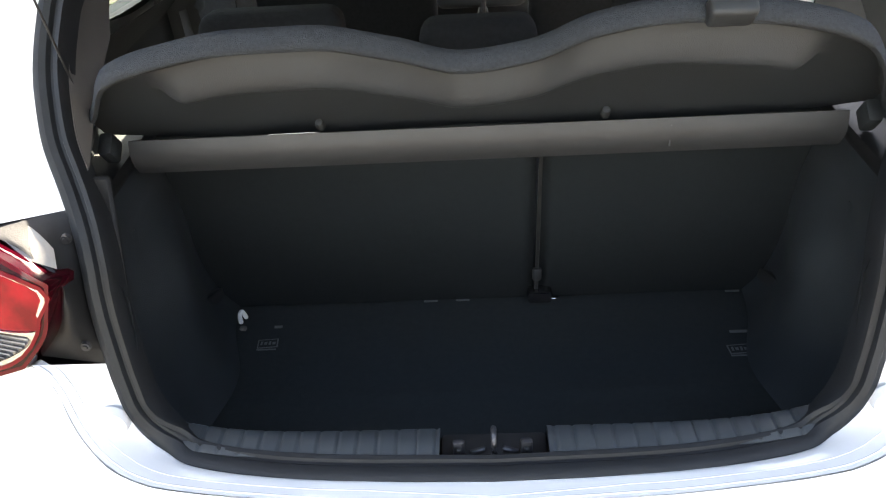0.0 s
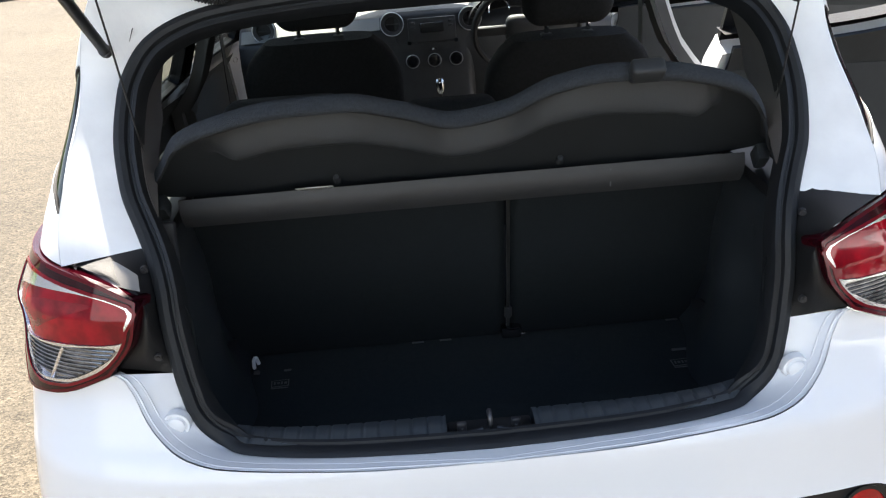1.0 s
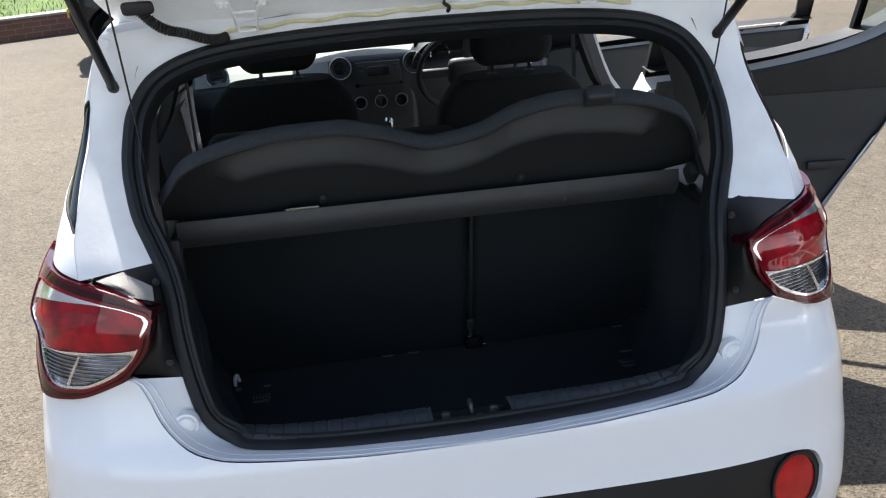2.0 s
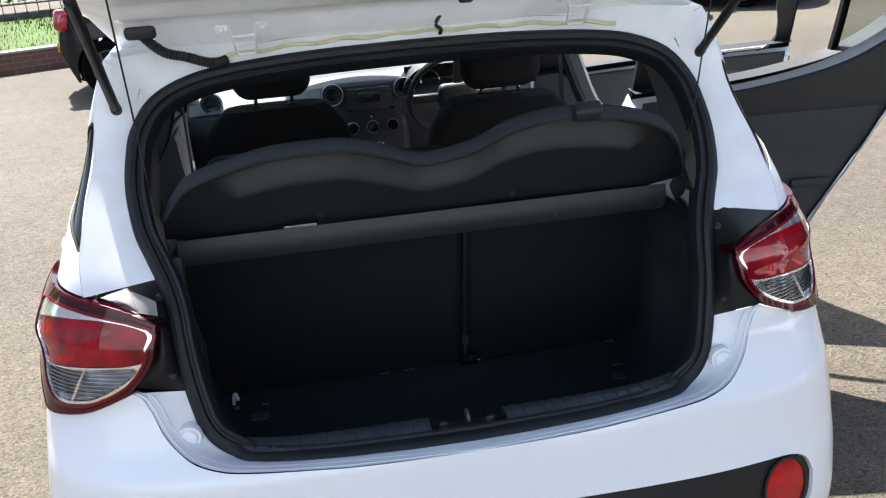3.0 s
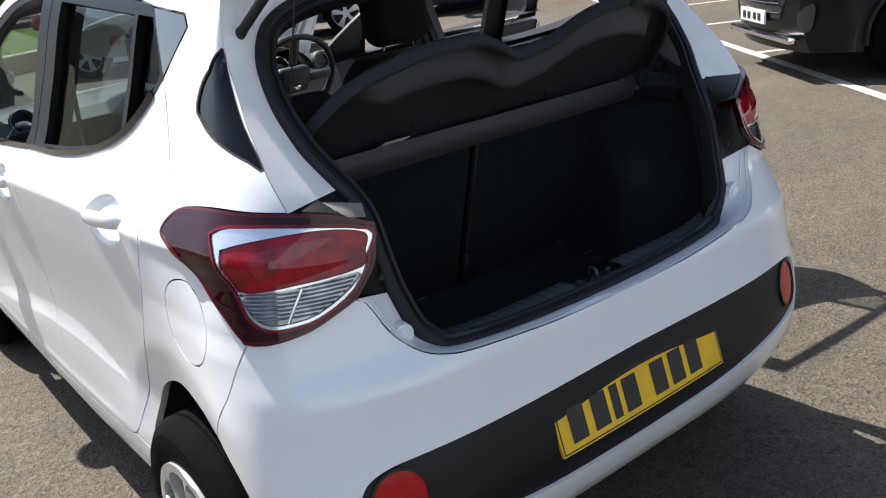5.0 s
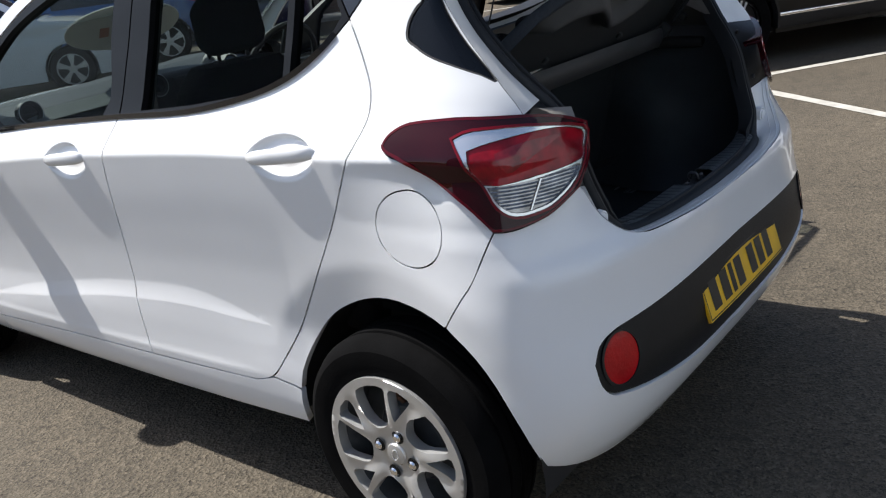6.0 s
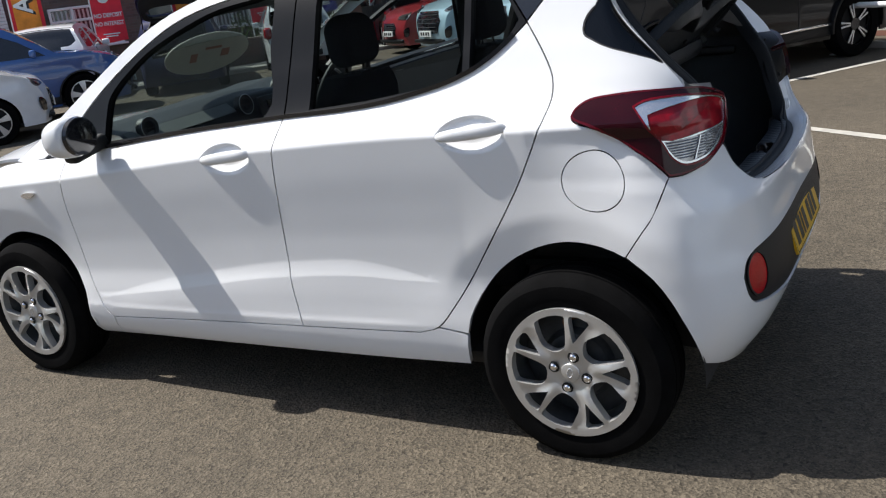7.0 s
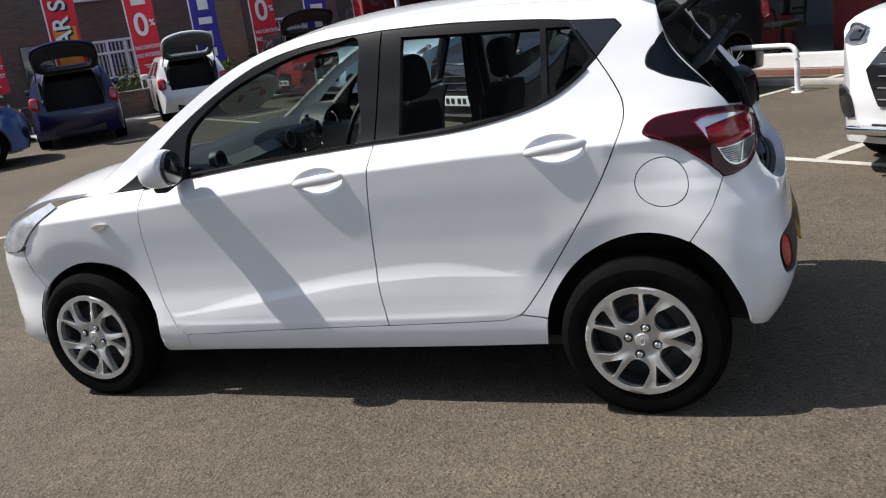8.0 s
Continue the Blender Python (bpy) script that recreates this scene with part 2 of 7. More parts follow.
def fill(poly, holes=(), step=0.03, extra=()):
    """Triangles over a flat outline with holes: points, triangles, loops."""
    from mathutils.geometry import delaunay_2d_cdt
    loops = [dense(poly, step)] + [dense(h, step) for h in holes]
    pts, edges = [], []
    for lp in loops:
        o = len(pts)
        pts += [Vector(p) for p in lp]
        edges += [(o + i, o + (i + 1) % len(lp)) for i in range(len(lp))]
    xs, ys = [p[0] for p in poly], [p[1] for p in poly]
    edge_pts = np.array([tuple(p) for p in pts])
    rows_xy = np.array(extra) if len(extra) else None
    row = 0
    y = min(ys) + step * 0.5
    while y < max(ys):
        x = min(xs) + step * (0.5 if row % 2 else 0.25)
        while x < max(xs):
            if inside(x, y, poly) and not any(inside(x, y, h) for h in holes) and np.min(np.hypot(edge_pts[:, 0] - x, edge_pts[:, 1] - y)) > step * 0.5 and (rows_xy is None or np.min(np.hypot(rows_xy[:, 0] - x, rows_xy[:, 1] - y)) > .012):
                pts.append(Vector((x, y)))
            x += step
        y, row = y + step * 0.87, row + 1
    for x, y in extra:
        if inside(x, y, poly) and not any(inside(x, y, h) for h in holes) and np.min(np.hypot(edge_pts[:, 0] - x, edge_pts[:, 1] - y)) > .005:
            pts.append(Vector((x, y)))
    v, _, f, ov, _, _ = delaunay_2d_cdt(pts, edges, [], 0, 1e-5)
    tris = []
    for t in f:
        c = (sum(v[i].x for i in t) / 3, sum(v[i].y for i in t) / 3)
        if inside(*c, poly) and not any(inside(*c, h) for h in holes):
            tris.append(tuple(t))
    back = {}
    for new_i, olds in enumerate(ov):
        for o in olds:
            back[o] = new_i
    out, o = [], 0
    for lp in loops:
        out.append([back[o + i] for i in range(len(lp))])
        o += len(lp)
    return [(p.x, p.y) for p in v], tris, out


def skin(name, poly, fn, material, parent, holes=(), step=0.03, gap=0.0017, flange=0.018, off=0.0, mirror=False, label="", rows=False):
    """A panel cut out of a curved surface fn(s, z), with edges turned in."""
    pl = shrunk(poly, gap) if gap else list(poly)
    hl = [shrunk(h, -gap) if gap else list(h) for h in holes]
    pts, tris, loops = fill(pl, hl, step, crease_rows(pl) if rows else ())
    e = 2e-3
    pos, nrm = [], []
    for s, z in pts:
        p = Vector(fn(s, z))
        a, b = Vector(fn(s + e, z)) - Vector(fn(s - e, z)), Vector(fn(s, z + e)) - Vector(fn(s, z - e))
        n = a.cross(b)
        n = n.normalized() if n.length > 1e-12 else Vector((-1, 0, 0))
        pos.append(p), nrm.append(n)
    c = Vector((0, 1.7, 0.75))
    if sum((p - c).dot(n) for p, n in zip(pos, nrm)) < 0:
        nrm = [-n for n in nrm]
    pos = [p + n * off for p, n in zip(pos, nrm)]
    vs, ns, fs = list(pos), list(nrm), []
    for t in tris:
        a, b, d = (pos[i] for i in t)
        fs.append(t if (b - a).cross(d - a).dot(nrm[t[0]]) > 0 else t[::-1])
    for li, lp in enumerate(loops):
        if not flange:
            break
        k, o = len(lp), len(vs)
        cen = sum((pos[i] for i in lp), Vector()) / k
        for depth in (0.0, 1.0):
            for q, i in enumerate(lp):
                tang = pos[lp[(q + 1) % k]] - pos[lp[q - 1]]
                outn = tang.cross(nrm[i]).normalized()
                vs.append(pos[i] - nrm[i] * flange * depth)
                ns.append(outn)
        # which side of the rim is outwards
        test = sum(((pos[i] - cen).dot(ns[o + q]) for q, i in enumerate(lp)))
        sg = 1 if (test > 0) == (li == 0) else -1
        for q in range(2 * k):
            ns[o + q] = ns[o + q] * sg
        for q in range(k):
            a, b = o + q, o + (q + 1) % k
            f = (a, b, b + k, a + k)
            nn = (vs[f[1]] - vs[f[0]]).cross(vs[f[3]] - vs[f[0]])
            fs.append(f if nn.dot(ns[a]) > 0 else f[::-1])
    if mirror:
        vs = [Vector((-v.x, v.y, v.z)) for v in vs]
        ns = [Vector((-v.x, v.y, v.z)) for v in ns]
        fs = [tuple(f[::-1]) for f in fs]
    me = bpy.data.meshes.new(name)
    me.from_pydata([tuple(v) for v in vs], [], fs)
    me.polygons.foreach_set("use_smooth", [True] * len(me.polygons))
    me.normals_split_custom_set_from_vertices([tuple(n) for n in ns])
    me.materials.append(material)
    return part(name, me, material, parent, label)


# ---- the white hatchback: the form of its skin ----
def pch(xs, ys):
    """A smooth curve through the knots that never overshoots."""
    x, y = np.array(xs, float), np.array(ys, float)
    h, d = np.diff(x), np.diff(y) / np.diff(x)
    m = np.zeros(len(x))
    for i in range(1, len(x) - 1):
        if d[i - 1] * d[i] > 0:
            a, b = 2 * h[i] + h[i - 1], h[i] + 2 * h[i - 1]
            m[i] = (a + b) / (a / d[i - 1] + b / d[i])
    m[0], m[-1] = d[0], d[-1]
    xl, yl, hl, ml = x.tolist(), y.tolist(), h.tolist(), m.tolist()

    def f(v):
        v = min(max(v, xl[0]), xl[-1])
        i = 0
        while i < len(hl) - 1 and v >= xl[i + 1]:
            i += 1
        t = (v - xl[i]) / hl[i]
        return (yl[i] * (1 + 2 * t) * (1 - t) ** 2 + hl[i] * ml[i] * t * (1 - t) ** 2
                + yl[i + 1] * t * t * (3 - 2 * t) + hl[i] * ml[i + 1] * t * t * (t - 1))
    return f


SHOULDER = pch([0.0, .58, 1.0, 1.52, 2.58, 3.3], [.965, .980, .975, .950, .855, .80])
LOW = pch([0, .07, .15, .24, .31, .45, .58, .72, .87, 1.0], [.755, .790, .804, .807, .803, .794, .796, .803, .8125, .818])
HIGH = pch([0, .07, .18, .5, 1.0, 1.12], [.818, .793, .752, .690, .600, .555])
TAPER = pch([.0, .45, 1.0, 1.6, 2.7, 3.1, 3.4], [-.035, -.022, -.008, 0.004, .008, .0, -.03])
REAR = pch([.28, .34, .42, .48, .56, .63, .69, .735, .785, .85, .95, 1.05, 1.3, 1.45], [.085, .045, .016, .008, .018, .034, .042, .047, .080, .112, .128, .150, .395, .430])
FRONT = pch([.18, .24, .40, .55, .70, .80, .90, 1.0], [3.56, 3.63, 3.66, 3.655, 3.60, 3.47, 3.25, 3.02])
CREST = pch([.9, 1.05, 1.25, 1.52, 2.1, 2.45], [.52, .523, .530, .515, .433, .385])
CREST_ON = pch([.95, 1.12, 1.3, 2.1, 2.4], [0, .7, 1, .8, .25])
HIP = pch([.24, .40, .52, .65, .75, .85], [.035, .052, .055, .042, .020, .0])
WAIST = pch([.80, .85, .90, .95, 1.0, 1.05, 1.1], [0, -.006, -.018, -.030, -.020, -.008, 0])
HIP_ON = pch([.0, .30, .45, .60, .85], [1, 1, .8, .4, 0])
WAIST_ON = pch([.0, .35, .48, .62], [1, 1, .5, 0])
HANDLES = ((.785, .957), (1.70, .905))
AXLES = (.535, 2.952)
AXLE_Z = .287
Y_REAR, Y_NOSE = .45, 2.95


def skin_width(y, z):
    sh = SHOULDER(y)

    def plain(q):
        return LOW((q - .2) / (sh - .2)) if q < sh else HIGH((q - sh) / (1.43 - sh))
    w = .008
    if abs(z - sh) < w:
        # the shoulder is rounded over a couple of centimetres
        a, b = plain(sh - w), plain(sh + w)
        sa, sb = (a - plain(sh - w - .002)) / .002, (plain(sh + w + .002) - b) / .002
        t = (z - sh + w) / (2 * w)
        v = a * (1 + 2 * t) * (1 - t) ** 2 + 2 * w * sa * t * (1 - t) ** 2 + b * t * t * (3 - 2 * t) + 2 * w * sb * t * t * (t - 1)
    else:
        v = plain(z)
    v += TAPER(y)
    for yc, r in ((AXLES[0], .375), (AXLES[1], .355)):
        q = r + .078 - math.hypot(y - yc, z - AXLE_Z)
        if q > -.02:
            # a soft-edged band round the arch, turned a little to the ground
            a = math.atan2(z - AXLE_Z, (y - yc) if yc < 1 else (yc - y))
            f = min(max((a - .10) / .6, 0), 1)
            soft = q if q > .02 else (q + .02) ** 2 / .08
            v -= .15 * soft * f
    if y < .85:
        v += HIP(z) * HIP_ON(y) + WAIST(z) * WAIST_ON(y)
    if .9 < y < 2.5 and z < .8:
        d = z - CREST(y)
        on = CREST_ON(y)
        # a plain chamfer that ends below in a crisp edge and runs out to a point
        q = min(max(1 - d / (.054 * max(on, .02)), 0), 1)
        v += .0085 * on * (q ** 1.25 if d > 0 else math.exp(-(d / .10) ** 2))
    if .9 < y < 2.6 and z < .46:
        q = min(max(1 - (z - (.376 - .024 * (y - 1.04))) / .024, 0), 1)
        v += .004 * q ** 1.3 * min(1, (y - .9) / .25)
    if .5 < y < 2.0:
        for yc, zc in HANDLES:
            q = ((y - yc) / .108) ** 2 + ((z - zc - .014) / .052) ** 2
            if q < 1:
                # crisp above the grip, running out softly below it
                e = min(max((z - zc + .012) / .030, 0), 1)
                g = 1 - q
                v -= .024 * (e * math.sin(.5 * math.pi * min(1, 1.8 * g)) + (1 - e) * g * g * (3 - 2 * g))
    return v


def corner_table(w, d):
    th = np.linspace(0, np.pi / 2, 4001)
    x, y = w * np.sqrt(np.cos(th)), d * np.sqrt(np.sin(th))
    return np.concatenate([[0], np.cumsum(np.hypot(np.diff(x), np.diff(y)))]), th


REAR_S, REAR_T = corner_table(.80, .40)
NOSE_S, NOSE_T = corner_table(.80, .68)
MID_REAR, MID_NOSE = Y_REAR - REAR_S[-1], Y_NOSE + NOSE_S[-1]


def body(s, z):
    """The nearside skin; s runs along the side and on round the corners to the other half."""
    if s < MID_REAR:
        q = body(2 * MID_REAR - s, z)
        return (-q[0], q[1], q[2])
    if s > MID_NOSE:
        q = body(2 * MID_NOSE - s, z)
        return (-q[0], q[1], q[2])
    if Y_REAR <= s <= Y_NOSE:
        return (-skin_width(s, z), s, z)
    if s < Y_REAR:
        th = float(np.interp(Y_REAR - s, REAR_S, REAR_T))
        y = Y_REAR - (Y_REAR - REAR(z)) * math.sqrt(math.sin(th))
        q = min(max((z - 1.03) / .20, 0), 1)
        flat = .5 - .19 * q * q * (3 - 2 * q)
        return (-skin_width(max(y, .05), z) * max(math.cos(th), 0) ** flat, y, z)
    th = float(np.interp(s - Y_NOSE, NOSE_S, NOSE_T))
    y = Y_NOSE + (FRONT(z) - Y_NOSE) * math.sqrt(math.sin(th))
    return (-skin_width(min(y, 3.2), z) * math.sqrt(max(math.cos(th), 0)), y, z)


def crease_rows(poly):
    """Rows of points along the shoulder and the lower crease, so that the light breaks there cleanly."""
    lo, hi = min(p[0] for p in poly), max(p[0] for p in poly)
    cups = [(yc + k * .108 * math.cos(a), zc + .014 + k * .052 * math.sin(a)) for yc, zc in HANDLES for k in (1.10, 1.03, 1.0, .97, .93, .88, .82, .75, .67, .58, .48, .36, .24, .12) for a in np.arange(0, 2 * math.pi, .075 / max(k, .35)) if lo < yc + k * .108 * math.cos(a) < hi]

    def in_cup(y, z):
        return any(((y - yc) / .124) ** 2 + ((z - zc - .014) / .062) ** 2 < 1 for yc, zc in HANDLES)
    sill_line = lambda y: .376 - .024 * (y - 1.04)
    ramp = [(s, CREST(s) + k * .054 * CREST_ON(s)) for k in (.3, .6, .88, 1.0, 1.12) for s in np.arange(max(lo, 1.0), min(hi, 2.44), .012)]
    return cups + ramp + [(s, line(s) + d) for line, ds in ((SHOULDER, (-.012, -.006, 0, .006, .012)), (CREST, (-.012, -.004, .001, .007)), (sill_line, (-.007, .0, .006, .024))) for d in ds for s in np.arange(max(lo, .46), min(hi, 3.2), .014) if (line is SHOULDER and not in_cup(s, line(s) + d)) or (line is not SHOULDER and .95 < s < 2.45)] + [(yc + r * math.cos(a), AXLE_Z + r * math.sin(a)) for yc, r0 in ((AXLES[0], .441), (AXLES[1], .421)) for r in (r0 - .006, r0 + .004, r0 + .012, r0 + .020, r0 + .028) for a in np.arange(0, math.pi, .03) if lo < yc + r * math.cos(a) < hi and yc + r * math.cos(a) > .12]


def curve(pts, per=4):
    return [tuple(p) for p in smooth_path(pts, per)]


def circle(c, r, n=40, ry=None):
    return [(c[0] + r * math.cos(2 * math.pi * i / n), c[1] + (ry or r) * math.sin(2 * math.pi * i / n)) for i in range(n)]


car = thing("hatchback", "small white five-door hatchback with its tailgate and offside doors open", "car")
FRONT_EDGE = curve([(2.54, .935), (2.556, .87), (2.574, .72), (2.556, .487), (2.52, .385), (2.49, .325), (2.455, .299)])
MID_EDGE = curve([(1.50, .340), (1.523, .516), (1.519, .70), (1.496, .92), (1.474, 1.041)])
BELT_FRONT = curve([(1.474, 1.041), (1.90, 1.008), (2.353, .961), (2.54, .935)])
BELT_REAR = curve([(.643, 1.256), (.728, 1.184), (.823, 1.131), (.953, 1.093), (1.163, 1.059), (1.474, 1.041)])
REAR_EDGE = curve([(1.04, .353), (.97, .376), (.91, .445), (.84, .544), (.666, .81), (.572, 1.0), (.556, 1.09), (.585, 1.165), (.643, 1.256)])
TOP_REAR = curve([(.734, 1.388), (.848, 1.404), (1.164, 1.430), (1.444, 1.437)])
TOP_FRONT = curve([(1.444, 1.437), (1.718, 1.424), (1.943, 1.381), (2.128, 1.303), (2.355, 1.168), (2.577, .993), (2.69, .928)])
ARCH_REAR = curve([(.165, .325), (.20, .39), (.235, .455), (.30, .575), (.394, .646), (.525, .666), (.66, .626), (.772, .544), (.86, .41), (.884, .252)])
ARCH_FRONT = curve([(2.613, .205), (2.60, .393), (2.712, .575), (2.866, .625), (3.015, .611), (3.172, .528), (3.262, .399), (3.283, .21)])
LAMP_TOP = curve([(.493, 1.006), (.484, 1.024), (.462, 1.040), (.43, 1.049), (.35, 1.056), (.26, 1.059), (.122, 1.052), (.03, 1.037), (-.05, 1.012)], 3)
LAMP_IN = curve([(-.05, 1.012), (-.055, .97), (-.035, .93), (-.004, .891)], 3)
LAMP_LOW = curve([(-.004, .891), (.06, .863), (.10, .851), (.165, .840), (.207, .840)], 3)
LAMP_SIDE = curve([(.207, .840), (.232, .866), (.266, .893), (.312, .921), (.36, .949), (.40, .968), (.442, .980), (.474, .990), (.488, .998), (.493, 1.006)], 3)
SEAM = [(.209, .839), (.26, .773), (.31, .707), (.362, .633)]
PILLAR_D = curve([(.42, 1.422), (.345, 1.40), (.235, 1.34), (.165, 1.26), (.150, 1.18), (.145, 1.11), (.122, 1.052)])
RAIL = curve([(2.87, .918), (2.70, 1.016), (2.45, 1.172), (2.2, 1.318), (2.0, 1.403), (1.75, 1.460), (1.45, 1.480), (1.0, 1.472), (.6, 1.438), (.42, 1.422)])
QUARTER_GLASS = curve([(.481, 1.222), (.478, 1.242), (.467, 1.262), (.448, 1.279), (.405, 1.291), (.33, 1.303), (.27, 1.310), (.212, 1.312), (.178, 1.255), (.162, 1.19), (.150, 1.121), (.186, 1.134), (.234, 1.147), (.282, 1.158), (.354, 1.171), (.438, 1.189), (.473, 1.205), (.481, 1.222)], 3)[:-1]
FUEL = circle((.433, .838), .094, 40, .082)
CREASE = curve([(-.004, .891), (-.022, .882), (-.037, .861), (-.058, .824), (-.081, .798), (-.112, .774), (-.157, .760), (-.203, .754), (-.31, .747), (-.43, .740), (MID_REAR, .737)])
SILL_TOP = curve([(1.04, .353), (1.5, .338), (1.98, .321), (2.455, .297)])
INSERT = curve([(.056, .545), (.048, .500), (.022, .470), (-.02, .457), (-.14, .436), (-.35, .408), (MID_REAR, .400)])
INSERT_TOP = curve([(MID_REAR, .613), (-.40, .610), (-.2, .607), (-.06, .604), (.0, .598), (.038, .580), (.056, .545)])


def both(poly):
    """Completes a half outline that starts and ends on the rear middle line."""
    return list(poly) + [(2 * MID_REAR - s, z) for s, z in poly[::-1]][1:-1]


def lower(seq, drop=1):
    return seq[drop:]


def side_panels(mirror):
    """The fixed skin of one side: quarter panel with pillars and roof rail, wing, sill."""
    poly = (REAR_EDGE[4:] + [(.60, 1.305), (.556, 1.350), (.578, 1.374), (.66, 1.381)] + TOP_REAR + TOP_FRONT[1:] + [(2.78, .915)] + RAIL
            + PILLAR_D[1:] + LAMP_TOP[::-1][LAMP_TOP[::-1].index(min(LAMP_TOP, key=lambda p: abs(p[0] - .122))) + 1:] + LAMP_SIDE[::-1][1:] + SEAM[1:] + ARCH_REAR[15:33] + [(.872, .36), (.92, .368)])
    skin("quarter_panel", poly, body, WHITE, car, [QUARTER_GLASS] + ([FUEL] if not mirror else []), mirror=mirror, step=.022, label="white quarter panel with roof rail", rows=True)
    skin("quarter_glass", shrunk(QUARTER_GLASS, .001), body, GLASS_TINT, car, off=-.004, flange=0, mirror=mirror, label="dark privacy glass")
    skin("window_gasket", shrunk(QUARTER_GLASS, -.001), body, RUBBER, car, [shrunk(QUARTER_GLASS, .0028)], off=-.001, gap=0, mirror=mirror)
    wing = FRONT_EDGE + [(2.465, .214), (2.613, .205)] + ARCH_FRONT[1:22] + [(3.252, .60), (3.275, .68), (3.24, .77), (3.17, .835), (3.08, .885), (2.87, .914), (2.70, .926)]
    skin("front_wing", wing, body, WHITE, car, mirror=mirror, step=.026, rows=True)
    sill = [(.884, .251)] + [(.874, .357), (.92, .365), (.97, .373)] + SILL_TOP + [(2.465, .214), (2.613, .205), (2.3, .218), (1.6, .236), (1.2, .244)]
    skin("sill", sill, body, WHITE, car, mirror=mirror, step=.03)
    skin("pillar_cover", [(.734, 1.388), (.66, 1.381), (.578, 1.374), (.556, 1.350), (.60, 1.303), (.643, 1.256)], body, GLOSS_BLACK, car, mirror=mirror, off=.001, gap=.003)


def black_frame(parent, outer, panes, mirror=False):
    """The black window surround of a door, with its panes."""
    fr = skin("window_frame", outer, body, FRAME_BLACK, parent, [p for p, _ in panes], off=-.002, gap=.003, mirror=mirror, step=.02, flange=.03)
    for p, m in panes:
        skin("window", shrunk(p, -.004), body, m, parent, off=-.02, flange=0, gap=0, mirror=mirror, step=.04)
    return fr


FRONT_PANE = curve([(2.34, .985), (2.335, 1.07), (2.31, 1.145), (2.205, 1.228), (2.07, 1.301), (1.83, 1.382), (1.64, 1.409), (1.545, 1.414), (1.549, 1.25), (1.559, 1.046), (1.9, 1.022), (2.33, .985)])[:-1]
REAR_PANE = [(1.362, 1.402), (1.162, 1.390), (.842, 1.371), (.840, 1.132), (.882, 1.118), (.961, 1.104), (1.164, 1.079), (1.372, 1.063)]
SMALL_PANE = [(.815, 1.370), (.738, 1.366), (.700, 1.312), (.672, 1.264), (.700, 1.224), (.750, 1.184), (.812, 1.144)]


def door(front, mirror=False):
    """A closed nearside door: skin, handle, black surround and panes."""
    if front:
        d = skin("front_door", FRONT_EDGE + SILL_TOP[::-1][:9] + MID_EDGE + BELT_FRONT[1:-1], body, WHITE, car, step=.018, gap=.0027, label="white front door", rows=True)
        black_frame(d, TOP_FRONT + BELT_FRONT[::-1], [(FRONT_PANE, GLASS_WIN)])
    else:
        d = skin("rear_door", MID_EDGE[::-1] + SILL_TOP[:5][::-1] + REAR_EDGE[1:] + BELT_REAR[1:-1], body, WHITE, car, step=.018, gap=.0027, label="white rear door", rows=True)
        black_frame(d, TOP_REAR + BELT_REAR[::-1], [(REAR_PANE, GLASS_WIN), (SMALL_PANE, GLASS_WIN)])
    yc, zc = HANDLES[1] if front else HANDLES[0]
    lift = .014
    path = []
    for k in np.linspace(-1, 1, 25):
        y, z = yc + k * .112, zc + .010 + lift - k * .011
        f = (k + 1.25) / 2.5
        x = body(yc - .14, z)[0] * (1 - f) + body(yc + .14, z)[0] * f
        path.append(Vector((x + .004 - .011 * (1 - k ** 4), y, z)))
    vs, fs = [], []
    for i, p in enumerate(path):
        k = -1 + i / 12
        h, w = (.0175 - .005 * max(0, k) ** 2) * math.sqrt(max(0, 1 - k ** 6)) + .0015, .0085 * math.sqrt(max(0, 1 - k ** 6)) + .0015
        vs += [p + Vector((w * math.cos(a), 0, h * math.sin(a))) for a in np.linspace(0, 2 * math.pi, 13)[:-1]]
    for i in range(24):
        fs += [(i * 12 + q, i * 12 + (q + 1) % 12, (i + 1) * 12 + (q + 1) % 12, (i + 1) * 12 + q) for q in range(12)]
    fs += [tuple(range(12)), tuple(range(288, 300))[::-1]]
    part("handle", (vs, fs), WHITE, d)
    rub = [Vector(body(s, z)) + Vector((-.003, 0, .004)) for s, z in (BELT_FRONT if front else BELT_REAR[::-1][:19])]
    part("weather_strip", sweep(rub, [(-.004, -.007), (.004, -.007), (.004, .006), (-.004, .006)]), GLOSS_BLACK, d)
    return d


for mir in (False, True):
    side_panels(mir)
door(True)
door(False)
skin("fuel_flap", FUEL, body, WHITE, car, step=.03)

# rear bumper with black insert
arch = ARCH_REAR[:15][::-1]
bump_half = CREASE[::-1] + LAMP_LOW[1:] + SEAM[1:] + arch[1:] + curve([(.155, .320), (.045, .292), (-.08, .283), (-.35, .287), (MID_REAR, .288)])
bumper = skin("rear_bumper", both(bump_half), body, WHITE, car, [both(INSERT[::-1] + INSERT_TOP[::-1][1:])], step=.026, label="white rear bumper with black insert")
skin("bumper_insert", both(INSERT[::-1] + INSERT_TOP[::-1][1:]), body, BLACK_TRIM, bumper, [circle((-.015, .536), .052, 36, .058), circle((2 * MID_REAR + .015, .536), .052, 36, .058)], off=-.006, label="black textured plastic insert")
